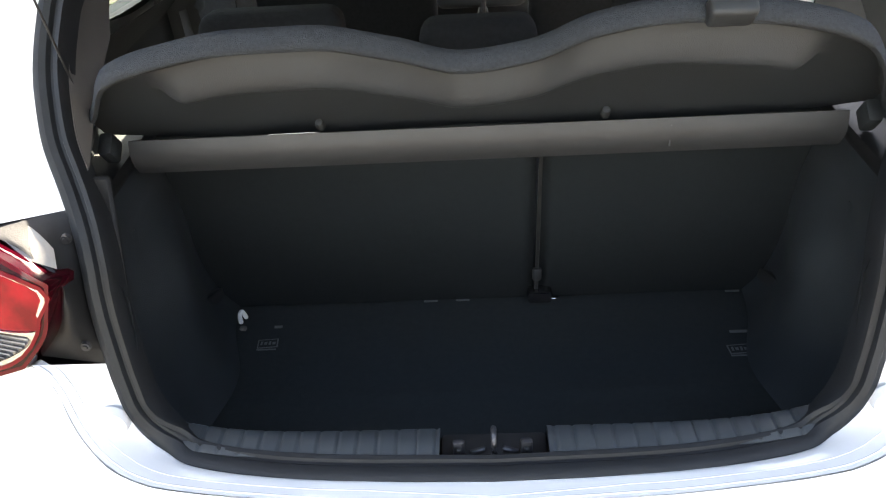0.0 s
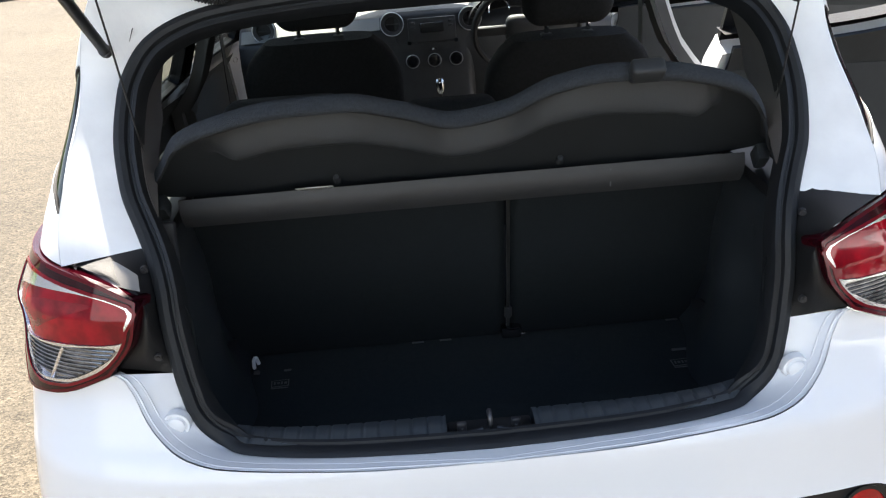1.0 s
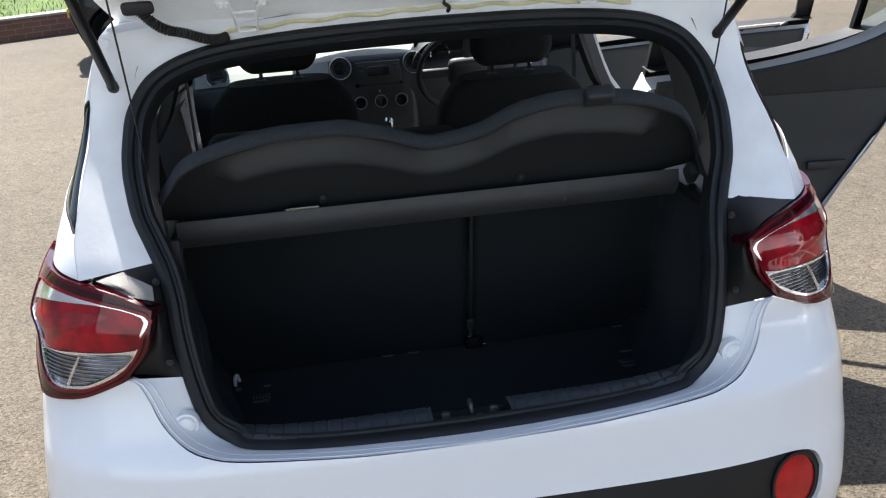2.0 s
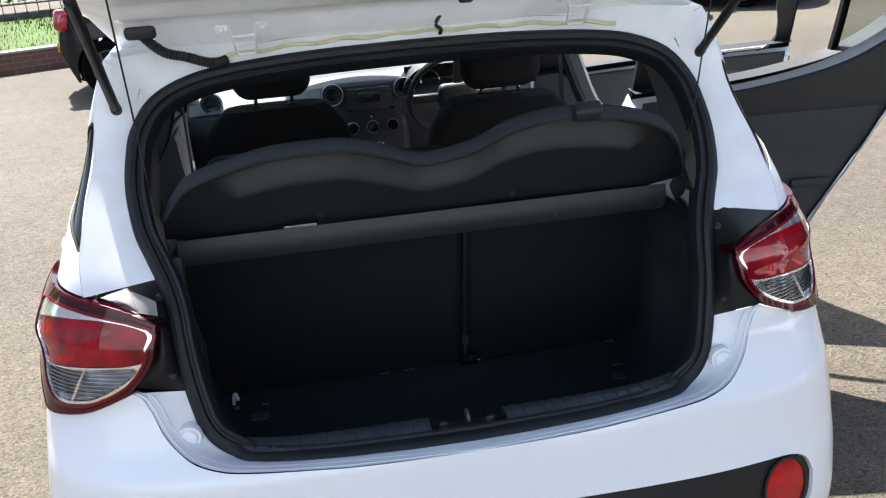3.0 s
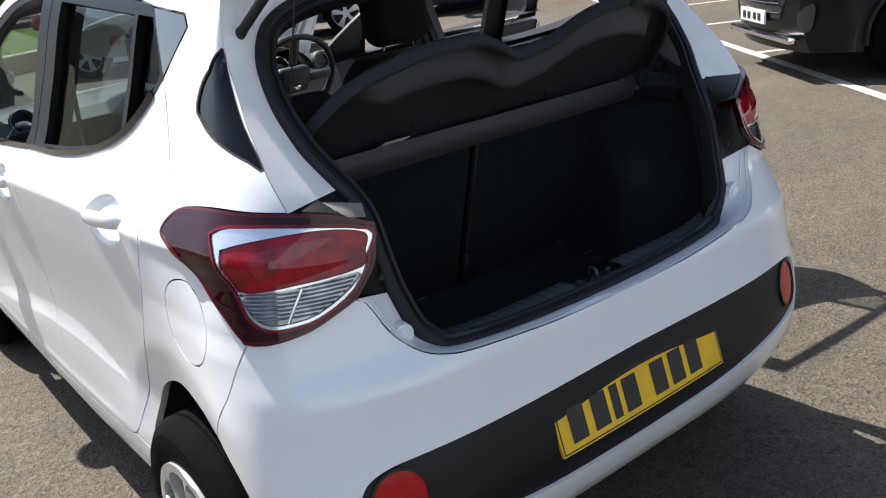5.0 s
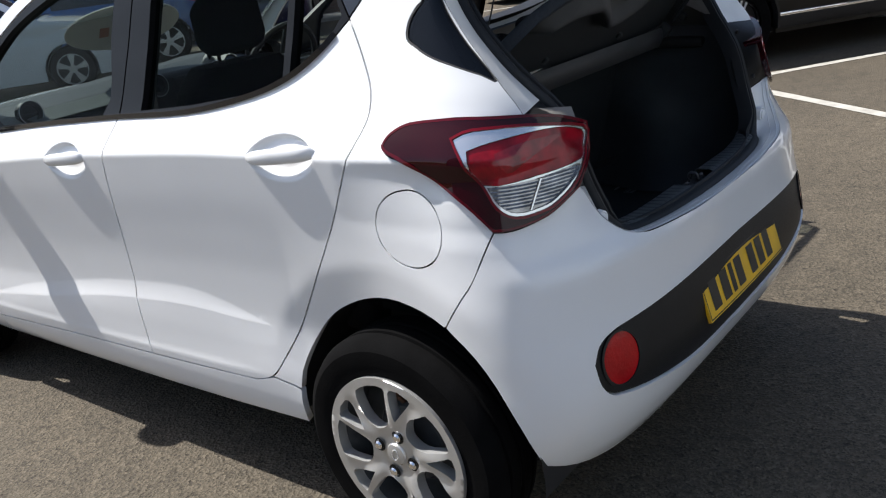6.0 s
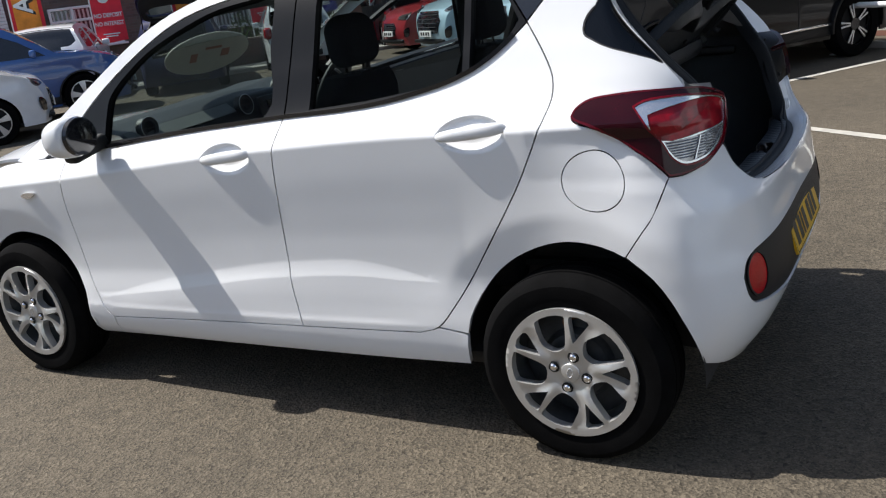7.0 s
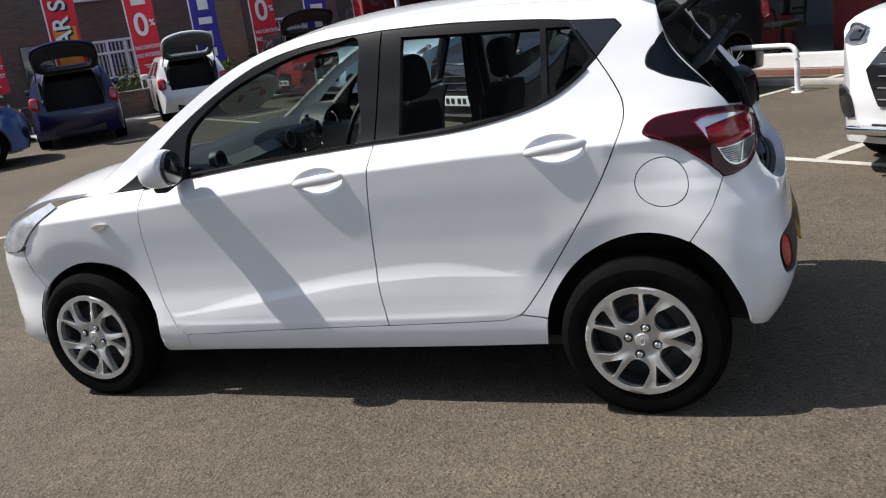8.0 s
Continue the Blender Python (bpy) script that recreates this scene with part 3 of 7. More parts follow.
for s0 in (-.015, 2 * MID_REAR + .015):
    skin("reflector", circle((s0, .536), .051, 36, .057), body, REFLECT, bumper, off=-.004, gap=.001, flange=.02, step=.012, label="round red rear reflector")
    skin("reflector_rim", circle((s0, .536), .056, 36, .062), body, BLACK_TRIM, bumper, [circle((s0, .536), .050, 36, .056)], off=-.001, gap=0, flange=.012)


def plate_pt(s, z):
    """A flat plate bent a little to the bumper."""
    x = s
    t = (z - .471) / .104
    return (x, .004 + .030 * t + .05 * x * x - .006, z)


plate = skin("number_plate", [(-.26, .471), (.26, .471), (.26, .575), (-.26, .575)], plate_pt, PLATE, car, off=0, gap=0, flange=.008, step=.05, label="yellow number plate with black bars")
skin("plate_border", [(-.257, .474), (.257, .474), (.257, .572), (-.257, .572)], plate_pt, PLATE_INK, plate, [[(-.254, .477), (.254, .477), (.254, .569), (-.254, .569)]], off=.001, gap=0, flange=0, step=.05)
for k, xc in enumerate((-.205, -.140, -.093, -.045, .045, .105, .165)):
    w = .012 if k == 2 else .022
    skin("character_bar", [(xc - w, .488), (xc + w, .488), (xc + w, .558), (xc - w, .558)], plate_pt, PLATE_INK, plate, off=.0012, gap=0, flange=0, step=.05)


# ---- tail lamps ----
def tail_lamp(mirror):
    lamp_outline = LAMP_TOP + LAMP_IN[1:] + LAMP_LOW[1:] + LAMP_SIDE[1:-1]
    rim = curve([(.293, 1.018), (.245, 1.031), (.12, 1.029), (-.036, 1.003), (-.038, .968), (.0, .910), (.06, .878), (.10, .869), (.155, .867), (.192, .888), (.222, .934), (.293, 1.018)], 3)[:-1]
    red = curve([(.254, .998), (.20, 1.010), (.12, 1.018), (.04, 1.016), (-.0325, .999), (-.0345, .971), (-.021, .945), (.10, .937), (.224, .933), (.254, .998)], 3)[:-1]
    clear = curve([(.213, .927), (.11, .931), (-.010, .938), (.004, .914), (.06, .884), (.10, .875), (.152, .873), (.187, .891), (.213, .927)], 3)[:-1]
    lamp = skin("tail_lamp", lamp_outline, body, LAMP_DARK, car, [rim], off=.010, gap=.0008, flange=.05, mirror=mirror, step=.018, label="wraparound tail lamp with dark red edge")
    skin("lamp_edge", shrunk(rim, -.005), body, LAMP_EDGE, lamp, [rim], off=.0112, gap=0, flange=.002, mirror=mirror, step=.012, label="thin bright red line round the lens")
    # the glow along the lens edge, painted as a lighter red border
    skin("lens_border", shrunk(lamp_outline, .0012), body, LAMP_EDGE_GLOW, lamp, [shrunk(lamp_outline, .0065)], off=.0108, gap=0, flange=.002, mirror=mirror, step=.012, label="outer edge of the lamp, its red glow painted on")
    skin("lamp_rim", rim, body, LAMP_RIM, lamp, [red, clear], off=.008, gap=.0003, flange=.012, mirror=mirror, step=.012, label="pale shiny rim")
    skin("red_lens", red, body, LAMP_RED, lamp, off=.005, gap=.0005, flange=.01, mirror=mirror, step=.014, label="bright red lens")
    skin("clear_lens", clear, body, LAMP_CLEAR, lamp, off=.002, gap=.0005, flange=.01, mirror=mirror, step=.014, label="clear ribbed reversing lens")
    facet = curve([(.19, .990), (.13, 1.003), (.03, 1.003), (.075, .985), (.125, .966), (.165, .952), (.19, .990)], 3)[:-1]
    skin("lens_facet", facet, body, LAMP_FACET, lamp, off=.0055, gap=0, flange=0, mirror=mirror, step=.014, label="lighter facet in the red lens")
    split_path = [Vector(body(.118 - .028 * q, .874 + .056 * q)) for q in np.linspace(0, 1, 6)]
    split_path = [p + Vector((p.x, p.y - .6, 0)).normalized() * .004 for p in split_path]
    part("lens_divider", tube([Vector((-p.x, p.y, p.z)) if mirror else p for p in split_path], .003, 6), LAMP_RIM, lamp)
    for k in range(8):
        z = .884 + k * .0068
        a = [p for p in np.linspace(-.01, .205, 42) if inside(p, z, clear)]
        if len(a) > 2:
            rows = [Vector(body(s, z)) for s in a]
            nr = [Vector((p.x, p.y - .6, 0)).normalized() for p in rows]
            path = [p + n * .004 for p, n in zip(rows, nr)]
            if mirror:
                path = [Vector((-p.x, p.y, p.z)) for p in path]
            part("lens_rib", tube(path, .0019, 6), LAMP_CLEAR, lamp)
    return lamp


tail_lamp(False)
tail_lamp(True)

# ---- tailgate opening ----
FLANGE_Y = pch([.70, .727, .735, .740, .747, .762, .785, .81, .87, 1.0, 1.04, 1.08, 1.12, 1.16, 1.20, 1.24, 1.28, 1.33, 1.41, 1.46], [.02, .055, .078, .108, .130, .143, .153, .160, .18, .219, .244, .276, .306, .336, .366, .395, .421, .452, .496, .522])
HALF_RING = [(0, .7355), (.25, .737), (.39, .741), (.435, .749), (.467, .771), (.485, .802), (.494, .834), (.501, .867), (.508, .92), (.511, .96), (.513, 1.0), (.523, 1.04), (.541, 1.08), (.559, 1.12), (.568, 1.16), (.572, 1.20), (.568, 1.245), (.555, 1.292), (.517, 1.342), (.45, 1.374), (.36, 1.390), (.2, 1.400), (0, 1.403)]
half = smooth_path(HALF_RING, 5)
RING = [Vector((-x, FLANGE_Y(z), z)) for x, z in half] + [Vector((x, FLANGE_Y(z), z)) for x, z in half[::-1][1:-1]]
n_half = len(half)


def ring_normal(p):
    e = .004
    return Vector((0, -1, (FLANGE_Y(p.z + e) - FLANGE_Y(p.z - e)) / (2 * e))).normalized()


def seal_sweep(ring, profile):
    """Profile (outwards over the rim, towards the back) carried round the opening."""
    vs, fs, k, n = [], [], len(profile), len(ring)
    for i, p in enumerate(ring):
        t = (ring[(i + 1) % n] - ring[i - 1]).normalized()
        b = ring_normal(p)
        o = t.cross(b).normalized()
        if o.dot(Vector((p.x, 0, p.z - 1.05))) < 0:
            o = -o
        low = .5 + .5 * min(1, max(0, (p.z - .74) / .06))
        vs += [p + o * u + b * v * (low if v > 0 else 1) for u, v in profile]
    for i in range(n):
        j = (i + 1) % n
        fs += [(i * k + q, j * k + q, j * k + (q + 1) % k, i * k + (q + 1) % k) for q in range(k)]
    return vs, fs


seal_profile = [(0, -.02), (0, .004), (-.004, .010), (-.012, .013), (-.020, .010), (-.023, .003), (-.027, .003), (-.030, .010), (-.036, .011), (-.039, .004), (-.040, -.03)]
part("tailgate_seal", seal_sweep(RING, seal_profile), SEAL, car, "black rubber seal round the boot opening")

# strip of body between the seal and the outer skin
crease_pts = [Vector(body(s, z)) for s, z in CREASE[::-1]]
strip_in, strip_out = [], []
for i in range(n_half):
    p = RING[i]
    if p.z < .872 and i < n_half * .5:
        strip_in.append(p)
strip_out = [crease_pts[int(round(k))] for k in np.linspace(0, len(crease_pts) - 1, len(strip_in))]


def strip(name, inner, outer, material, mirror, bulge=0.0, label="", rows=6, smooth=60):
    f = -1 if mirror else 1

    def fn(i, t):
        a, b = inner[i], outer[i]
        v = a.lerp(b, t)
        v = v + Vector((0, -bulge * math.sin(math.pi * t) * min(1, 4 * min(i, len(inner) - 1 - i) / len(inner)), 0))
        return Vector((v.x * f, v.y, v.z))
    return part(name, grid(fn, range(len(inner)), np.linspace(0, 1, rows + 1)), material, car, label, smooth)


def resample(pts, n):
    d = [0]
    for a, b in zip(pts, pts[1:]):
        d.append(d[-1] + (b - a).length)
    out = []
    for v in np.linspace(0, d[-1], n):
        i = min(max(int(np.searchsorted(d, v)) - 1, 0), len(pts) - 2)
        out.append(pts[i].lerp(pts[i + 1], (v - d[i]) / max(d[i + 1] - d[i], 1e-9)))
    return out


upper_ring = [p for p in RING[:n_half] if p.z > 1.055]
pillar_pts = [Vector(body(s, z)) for s, z in PILLAR_D[::-1]]
roof_edge = [Vector((-.54 * (1 - k), .515 - .02 * (1 - k) ** 3, 1.425 + .018 * (1 - (1 - k) ** 2))) for k in np.linspace(0, 1, 14)]
split = max(i for i, p in enumerate(upper_ring) if p.x < -.54)
black_ring = [p for p in RING[:n_half] if .860 <= p.z <= 1.072 and p.x < -.4]
lamp_edge = [Vector(body(s, z)) for s, z in (LAMP_TOP[::-1][:7][::-1] + LAMP_IN[1:])[::-1]]
for mir in (False, True):
    strip("boot_ledge", resample(strip_in, 30), resample(strip_out, 30), WHITE, mir, -.014, "white painted ledge under the boot seal")
    for k, r in ((.72, .0014), (.91, .0018)):
        bead = [p.lerp(q, k) + Vector((0, .014 * math.sin(math.pi * k) * min(1, 4 * min(i, 39 - i) / 40) - .0005, -.0008)) for i, (p, q) in enumerate(zip(resample(strip_in, 40), resample(strip_out, 40)))]
        part("ledge_bead", tube([Vector((-p.x, p.y, p.z)) if mir else p for p in bead], r, 8), WHITE, car)
    strip("pillar_channel", resample(upper_ring[:split + 1], 20), resample(pillar_pts, 20), WHITE_IN, mir, .0, "white painted rain channel")
    strip("roof_channel", resample(upper_ring[split:], 16), resample([pillar_pts[-1]] + roof_edge[2:], 16), WHITE_IN, mir, .0, "white painted channel behind the roof")
    bead_a, bead_b = resample(upper_ring[split:], 40), resample([pillar_pts[-1]] + roof_edge[2:], 40)
    bead = [p.lerp(q, .30 + .05 * math.sin(i * .9)) + Vector((0, -.003, .002)) for i, (p, q) in enumerate(zip(bead_a, bead_b))][11:]
    part("sealer_bead", tube([Vector((-p.x, p.y, p.z)) if mir else p for p in bead], .0042, 8), SEALER, car, "yellowed sealer bead")
    inner, outer = resample(black_ring, 14), resample([p + Vector((0, .004 if mir else .020, 0)) for p in lamp_edge], 14)
    strip("lamp_surround", inner, outer, BLACK_TRIM, mir, .020, "black plastic panel beside the tail lamp")
    if not mir:
        top_out = [Vector(body(s, 1.050 - .012 * max(0, (.03 - s) / .08))) for s in np.linspace(-.035, .118, 10)]
        top_in = [p + Vector((0, .016 + .036 * math.sin(math.pi * (.12 + .88 * k)), -.004 + .006 * k)) for k, p in zip(np.linspace(0, 1, 10)[::-1], top_out)]
        strip("lamp_housing", [p + Vector((0, .008, -.022)) for p in top_out], top_in, LAMP_HOUSING, mir, .0, "back of the lamp housing")
        strap_in = [RING[i] for i in range(n_half) if 1.0 < RING[i].z < 1.058 and RING[i].x < -.4]
        a0, b0 = strap_in[0], strap_in[-1]
        end = Vector(body(.122, 1.047)) + Vector((.020, .012, -.003))
        low = [a0.lerp(end + Vector((0, .01, -.022)), q) + Vector((0, .02 * math.sin(math.pi * q), -.004)) for q in np.linspace(0, 1, 12)]
        high = [b0.lerp(end, q) + Vector((0, 0, .004 * math.sin(math.pi * q))) for q in np.linspace(0, 1, 12)]
        strip("surround_strap", low, high, BLACK_TRIM, mir, .006, "black strap over the lamp housing")
    sx = 1 if mir else -1
    if not mir:
        part("surround_back", moved(rbox(.19, .012, .27, .004, 1), pose(sx * .577, .262, .950, -17)), BLACK_TRIM, car)
    for st in ((.503, .139, .794),):
        vs, fs = lathe([(0, .006), (.011, .0058), (.0140, .004), (.0150, .0005), (.0165, -.001), (.0185, .001), (.0215, .0005), (.0235, -.012)], 24, pose(sx * st[0], st[1], st[2], 90))
        part("bump_stop", (vs, fs), WHITE_IN, car)
    for z in (1.035, .905):
        x = .522 if z > 1 else .515
        vs, fs = lathe([(0, .003), (.003, .003), (.0035, .0015), (.006, .0015), (.007, -.004)], 14, pose(sx * x, FLANGE_Y(z) - .022, z, 90))
        part("fixing_screw", (vs, fs), RUBBER, car)


# ---- roof, screen, bonnet ----
RAIL_Z = pch([p[0] for p in RAIL[::-1]], [p[1] for p in RAIL[::-1]])


def top_pt(y, u):
    z = RAIL_Z(y)
    x = -body(max(y, Y_REAR), z)[0]
    lean = max(0, (y - 1.9) / 1.0)
    return Vector((u * x, y + (.06 * lean if lean else -0.0) * (1 - u * u), z + .045 * (1 - u * u) * (1 - .75 * min(1, lean * 1.5))))


us = np.sin(np.linspace(-math.pi / 2, math.pi / 2, 25))
part("roof", solid(grid(lambda y, u: top_pt(y, u), np.linspace(.50, 2.02, 24), us), .02), WHITE, car, "white roof")
part("windscreen", grid(lambda y, u: top_pt(y, u), np.linspace(2.02, 2.84, 16), us), GLASS_CLEAR, car, "clear raked windscreen")
part("headlining", grid(lambda y, u: top_pt(y, u * .97) - Vector((0, 0, .04)), np.linspace(.50, 2.05, 12), us), GREY_TRIM, car, "pale grey roof lining")


def bonnet_pt(t, u):
    y = 2.80 + t * .70
    z = .925 - .02 * t - .14 * t ** 3 + (.055 - .02 * t) * (1 - u * u)
    hw = .73 - .10 * t ** 2
    return Vector((u * hw, y + (.10 + .10 * t) * (1 - u * u), z))


part("bonnet", solid(grid(bonnet_pt, np.linspace(0, 1, 14), us), .012), WHITE, car, "white bonnet")
for mir in (False, True):
    skin("headlamp", curve([(3.08, .882), (3.17, .835), (3.24, .77), (3.29, .70), (3.40, .68), (3.62, .70), (3.55, .77), (3.35, .85), (3.20, .90)], 3), body, HEADLAMP, car, off=.006, mirror=mir, gap=.002, label="clear headlamp")
nose_half = [(3.283, .215)] + ARCH_FRONT[21:27][::-1] + [(3.255, .60), (3.285, .69), (3.40, .675), (3.62, .695), (3.85, .74), (MID_NOSE, .76), (MID_NOSE, .20), (3.7, .20)]
nose = nose_half[:-2] + [(2 * MID_NOSE - s, z) for s, z in nose_half[:-2][::-1]][1:] + [(2 * MID_NOSE - 3.7, .20), (3.7, .20)]
skin("front_bumper", nose, body, WHITE, car, step=.05, label="white front bumper")
skin("grille", circle((MID_NOSE, .47), .42, 36, .11), body, BLACK_TRIM, car, off=.004, step=.05, label="black front grille")

# ---- undersides: floor pan, wheel housings, inner panels ----
part("floor_pan", rbox(1.40, 3.10, .05, .02, 2, (0, 1.85, .235)), RUBBER, car)
for sx in (-1, 1):
    for ya, r in zip(AXLES, (.366, .348)):
        def well(a, t):
            return Vector((sx * (.768 - .24 * t), ya + r * math.cos(a), AXLE_Z + r * math.sin(a)))
        part("wheel_housing", grid(well, np.linspace(-.02, math.pi + .10, 28), (0, .5, 1)), RUBBER, car)
        part("housing_wall", grid(lambda a, t: Vector((sx * .53, ya + r * t * math.cos(a), AXLE_Z + r * t * math.sin(a))), np.linspace(-.02, math.pi + .10, 28), (0, .5, 1)), RUBBER, car)


def liner(mirror):
    poly = [(.93, .26), (.92, .40)] + [(AXLES[0] + .40 * math.cos(a), AXLE_Z + .40 * math.sin(a)) for a in np.linspace(.3, 2.4, 12)] + [(.27, .60), (.27, .80), (.50, .98), (.60, 1.05), (.70, 1.13), (.85, 1.10), (1.48, 1.02), (2.40, .93), (2.40, .26)]
    skin("inner_panel", poly, body, LINER, car, off=-.045, gap=0, flange=0, mirror=mirror, step=.05, label="charcoal inner trim")


liner(False)

# ---- wheels ----
tyre_prof = [(.190, -.070), (.200, -.085), (.228, -.0915), (.262, -.0900), (.280, -.078), (.289, -.060), (.2905, -.056), (.2905, -.048), (.284, -.046), (.284, -.040), (.2915, -.038), (.2925, -.008), (.285, -.006), (.285, .006), (.2925, .008)]
tyre_prof = tyre_prof + [(r, -h) for r, h in tyre_prof[::-1][1:]]


def cover_outline():
    """Openings of the wheel cover: five wide windows and five narrow ones between split spokes."""
    holes = []
    for k in range(5):
        a0 = 2 * math.pi * k / 5

        def pt(r, a):
            return (r * math.cos(a0 + a), r * math.sin(a0 + a))
        holes.append([pt(.074, .47), pt(.079, .33), pt(.092, .235), pt(.112, .190), pt(.176, .165), pt(.1835, .185), pt(.187, .30), pt(.188, .46), pt(.187, .60), pt(.184, .715), pt(.176, .745), pt(.130, .905), pt(.112, .945), pt(.094, .905), pt(.080, .79), pt(.074, .63)])
        holes.append([pt(.176, -.265), pt(.184, -.225), pt(.188, -.06), pt(.184, .070), pt(.176, .095), pt(.114, .0), pt(.101, -.045), pt(.110, -.085)])
    return holes


def thing_part(name, parent, label=""):
    """An Empty as a part that holds pieces of its own."""
    ob = new(name)
    ob.parent = parent
    ob.empty_display_size = .1
    return tagged(ob, label)


def wheel(sx, y, spin):
    w = thing_part("wheel", car)
    w.matrix_basis = pose(sx * .742, y, AXLE_Z, 0, 90 if sx > 0 else -90, 0) @ pose(0, 0, 0, 0, 0, spin)
    part("tyre", lathe([(r, h) for r, h in tyre_prof], 72), TYRE, w, "black road tyre", 30)
    part("rim", lathe([(.192, -.07), (.188, -.06), (.175, -.03), (.172, .03), (.186, .058), (.194, .068), (.198, .066)], 56), WHEEL_STEEL, w)
    part("brake_drum", lathe([(0, .035), (.075, .035), (.095, .03), (.11, .01), (.172, .0)], 40), WHEEL_STEEL, w)
    part("brake_line", tube(smooth_path([(.10, .03, .02), (.13, .045, .035), (.15, .02, .03), (.16, -.02, .01)], 5), .009, 8), RUST, w, "rusty brake part behind the cover")

    def dome(a, b):
        r = math.hypot(a, b)
        ang = (math.atan2(b, a) / (2 * math.pi / 5)) % 1
        ridge = .0055 * math.cos(4 * math.pi * (ang - .03)) * min(1, max(0, (r - .06) / .05)) * min(1, max(0, (.185 - r) / .02))
        q = min(1, r / .13)
        return (a, b, .085 + .009 * q * q * (3 - 2 * q) + ridge - .005 * math.exp(-((r - .05) / .018) ** 2))
    pts, tris, loops = fill(circle((0, 0), .208, 96), cover_outline(), .009)
    vs = [Vector(dome(*p)) for p in pts]
    vs = [Vector((v.x * .958, v.y * .958, v.z)) for v in vs]
    fs = [t if ((vs[t[1]] - vs[t[0]]).cross(vs[t[2]] - vs[t[0]])).z > 0 else t[::-1] for t in tris]
    for li, lp in enumerate(loops):
        o, k = len(vs), len(lp)
        for i in lp:
            v = vs[i].copy()
            out = Vector((v.x, v.y, 0))
            v.z -= .028
            vs.append(v)
        for q in range(k):
            f = (lp[q], lp[(q + 1) % k], o + (q + 1) % k, o + q)
            fs.append(f if li else f[::-1])
    part("wheel_cover", (vs, fs), SILVER, w, "silver plastic cover with split spokes", 35)
    part("centre_cap", lathe([(0, .0915), (.018, .0915), (.026, .0895), (.0285, .086), (.029, .076)], 28), SILVER, w)
    part("cap_mark", lathe([(.0085, .0), (.010, .0012), (.0115, .0)], 24, pose(0, 0, .0918) @ Matrix.Diagonal((1.4, .85, 1, 1))), ALLOY_MARK, w)
    for k in range(4):
        a = 2 * math.pi * k / 4 - .10
        part("wheel_nut", lathe([(0, .0985), (.007, .098), (.011, .094), (.0115, .068)], 10, pose(.051 * math.cos(a), .051 * math.sin(a), -.002)), CHROME, w)
        part("nut_recess", lathe([(.0115, .083), (.0130, .0885), (.0175, .0875)], 14, pose(.051 * math.cos(a), .051 * math.sin(a), 0)), BLACK_TRIM, w)
    return w


for sx, y, spin in ((-1, AXLES[0], -9), (-1, AXLES[1], -20), (1, AXLES[0], 20), (1, AXLES[1], 70)):
    wheel(sx, y, spin)

# ---- door mirror ----


MIRROR_AT = pose(-.902, 2.315, 1.033, 0, 0, 12) @ Matrix.Scale(.92, 4)


def mirror_shell(a, b):
    """A rounded pod, blunt towards the rear."""
    cy, sy = math.cos(b), math.sin(b)
    y = sy * (.105 if sy > 0 else .040)
    return MIRROR_AT @ Vector((.098 * math.copysign(abs(math.cos(a)) ** .75, math.cos(a)) * max(cy, 0) ** .6, y, (.080 * math.copysign(abs(math.sin(a)) ** .75, math.sin(a)) - .006 * math.cos(a)) * max(cy, 0) ** .6 - .10 * max(0, y)))


mirror = part("door_mirror", grid(mirror_shell, np.linspace(0, 2 * math.pi, 33)[:-1], np.linspace(-math.pi / 2, math.pi / 2, 21), wrap=True), WHITE, car, "white door mirror with black back edge")
part("mirror_glass", lathe([(0, .010), (.074, .010), (.084, .005), (.088, -.010)], 36, MIRROR_AT @ pose(0, -.037, 0, 90, 0, 0) @ Matrix.Diagonal((1.04, .86, 1, 1))), GLOSS_BLACK, mirror)
part("mirror_arm", moved(rbox(.17, .07, .055, .018, 3), pose(-.83, 2.355, .975, 0, -12, 0)), BLACK_TRIM, mirror)
skin("side_repeater", curve([(2.822, .788), (2.80, .802), (2.76, .806), (2.727, .804), (2.75, .785), (2.79, .777), (2.822, .788)], 3)[:-1], body, LAMP_RIM, car, off=.008, flange=.012, step=.012, label="small clear side repeater")


# ---- tailgate, raised ----
HINGE = Vector((0, .515, 1.445))
GATE_UP = radians(25)


def gate_pt(u, v, d=0.0):
    """u across, v from hinge to lip (metres), d out of the inner face."""
    ax = Vector((0, -math.cos(GATE_UP), math.sin(GATE_UP)))
    nr = Vector((0, -math.sin(GATE_UP), -math.cos(GATE_UP)))
    sag = .045 * (u / .56) ** 2
    return HINGE + Vector((u, 0, -sag * .4)) + ax * v + nr * (d - sag * .5)


def gate_half(v):
    return .535 + .085 * (1 - math.exp(-(v + .035) / .06)) - .04 * max(0, (v - .45) / .3)


def gate_relief(u, v):
    w = gate_half(v)
    e = min((w - abs(u)) / .07, (v + .045) / .02, 1)
    dish = .5 - .5 * math.cos(math.pi * max(0, min(1, e)))
    front = .058 * max(0, 1 - (v + .035) / .10) ** 1.5
    return -.030 + .024 * dish + front + .005 * math.sin(v * 75) * dish * (1 if v < .16 else 0)


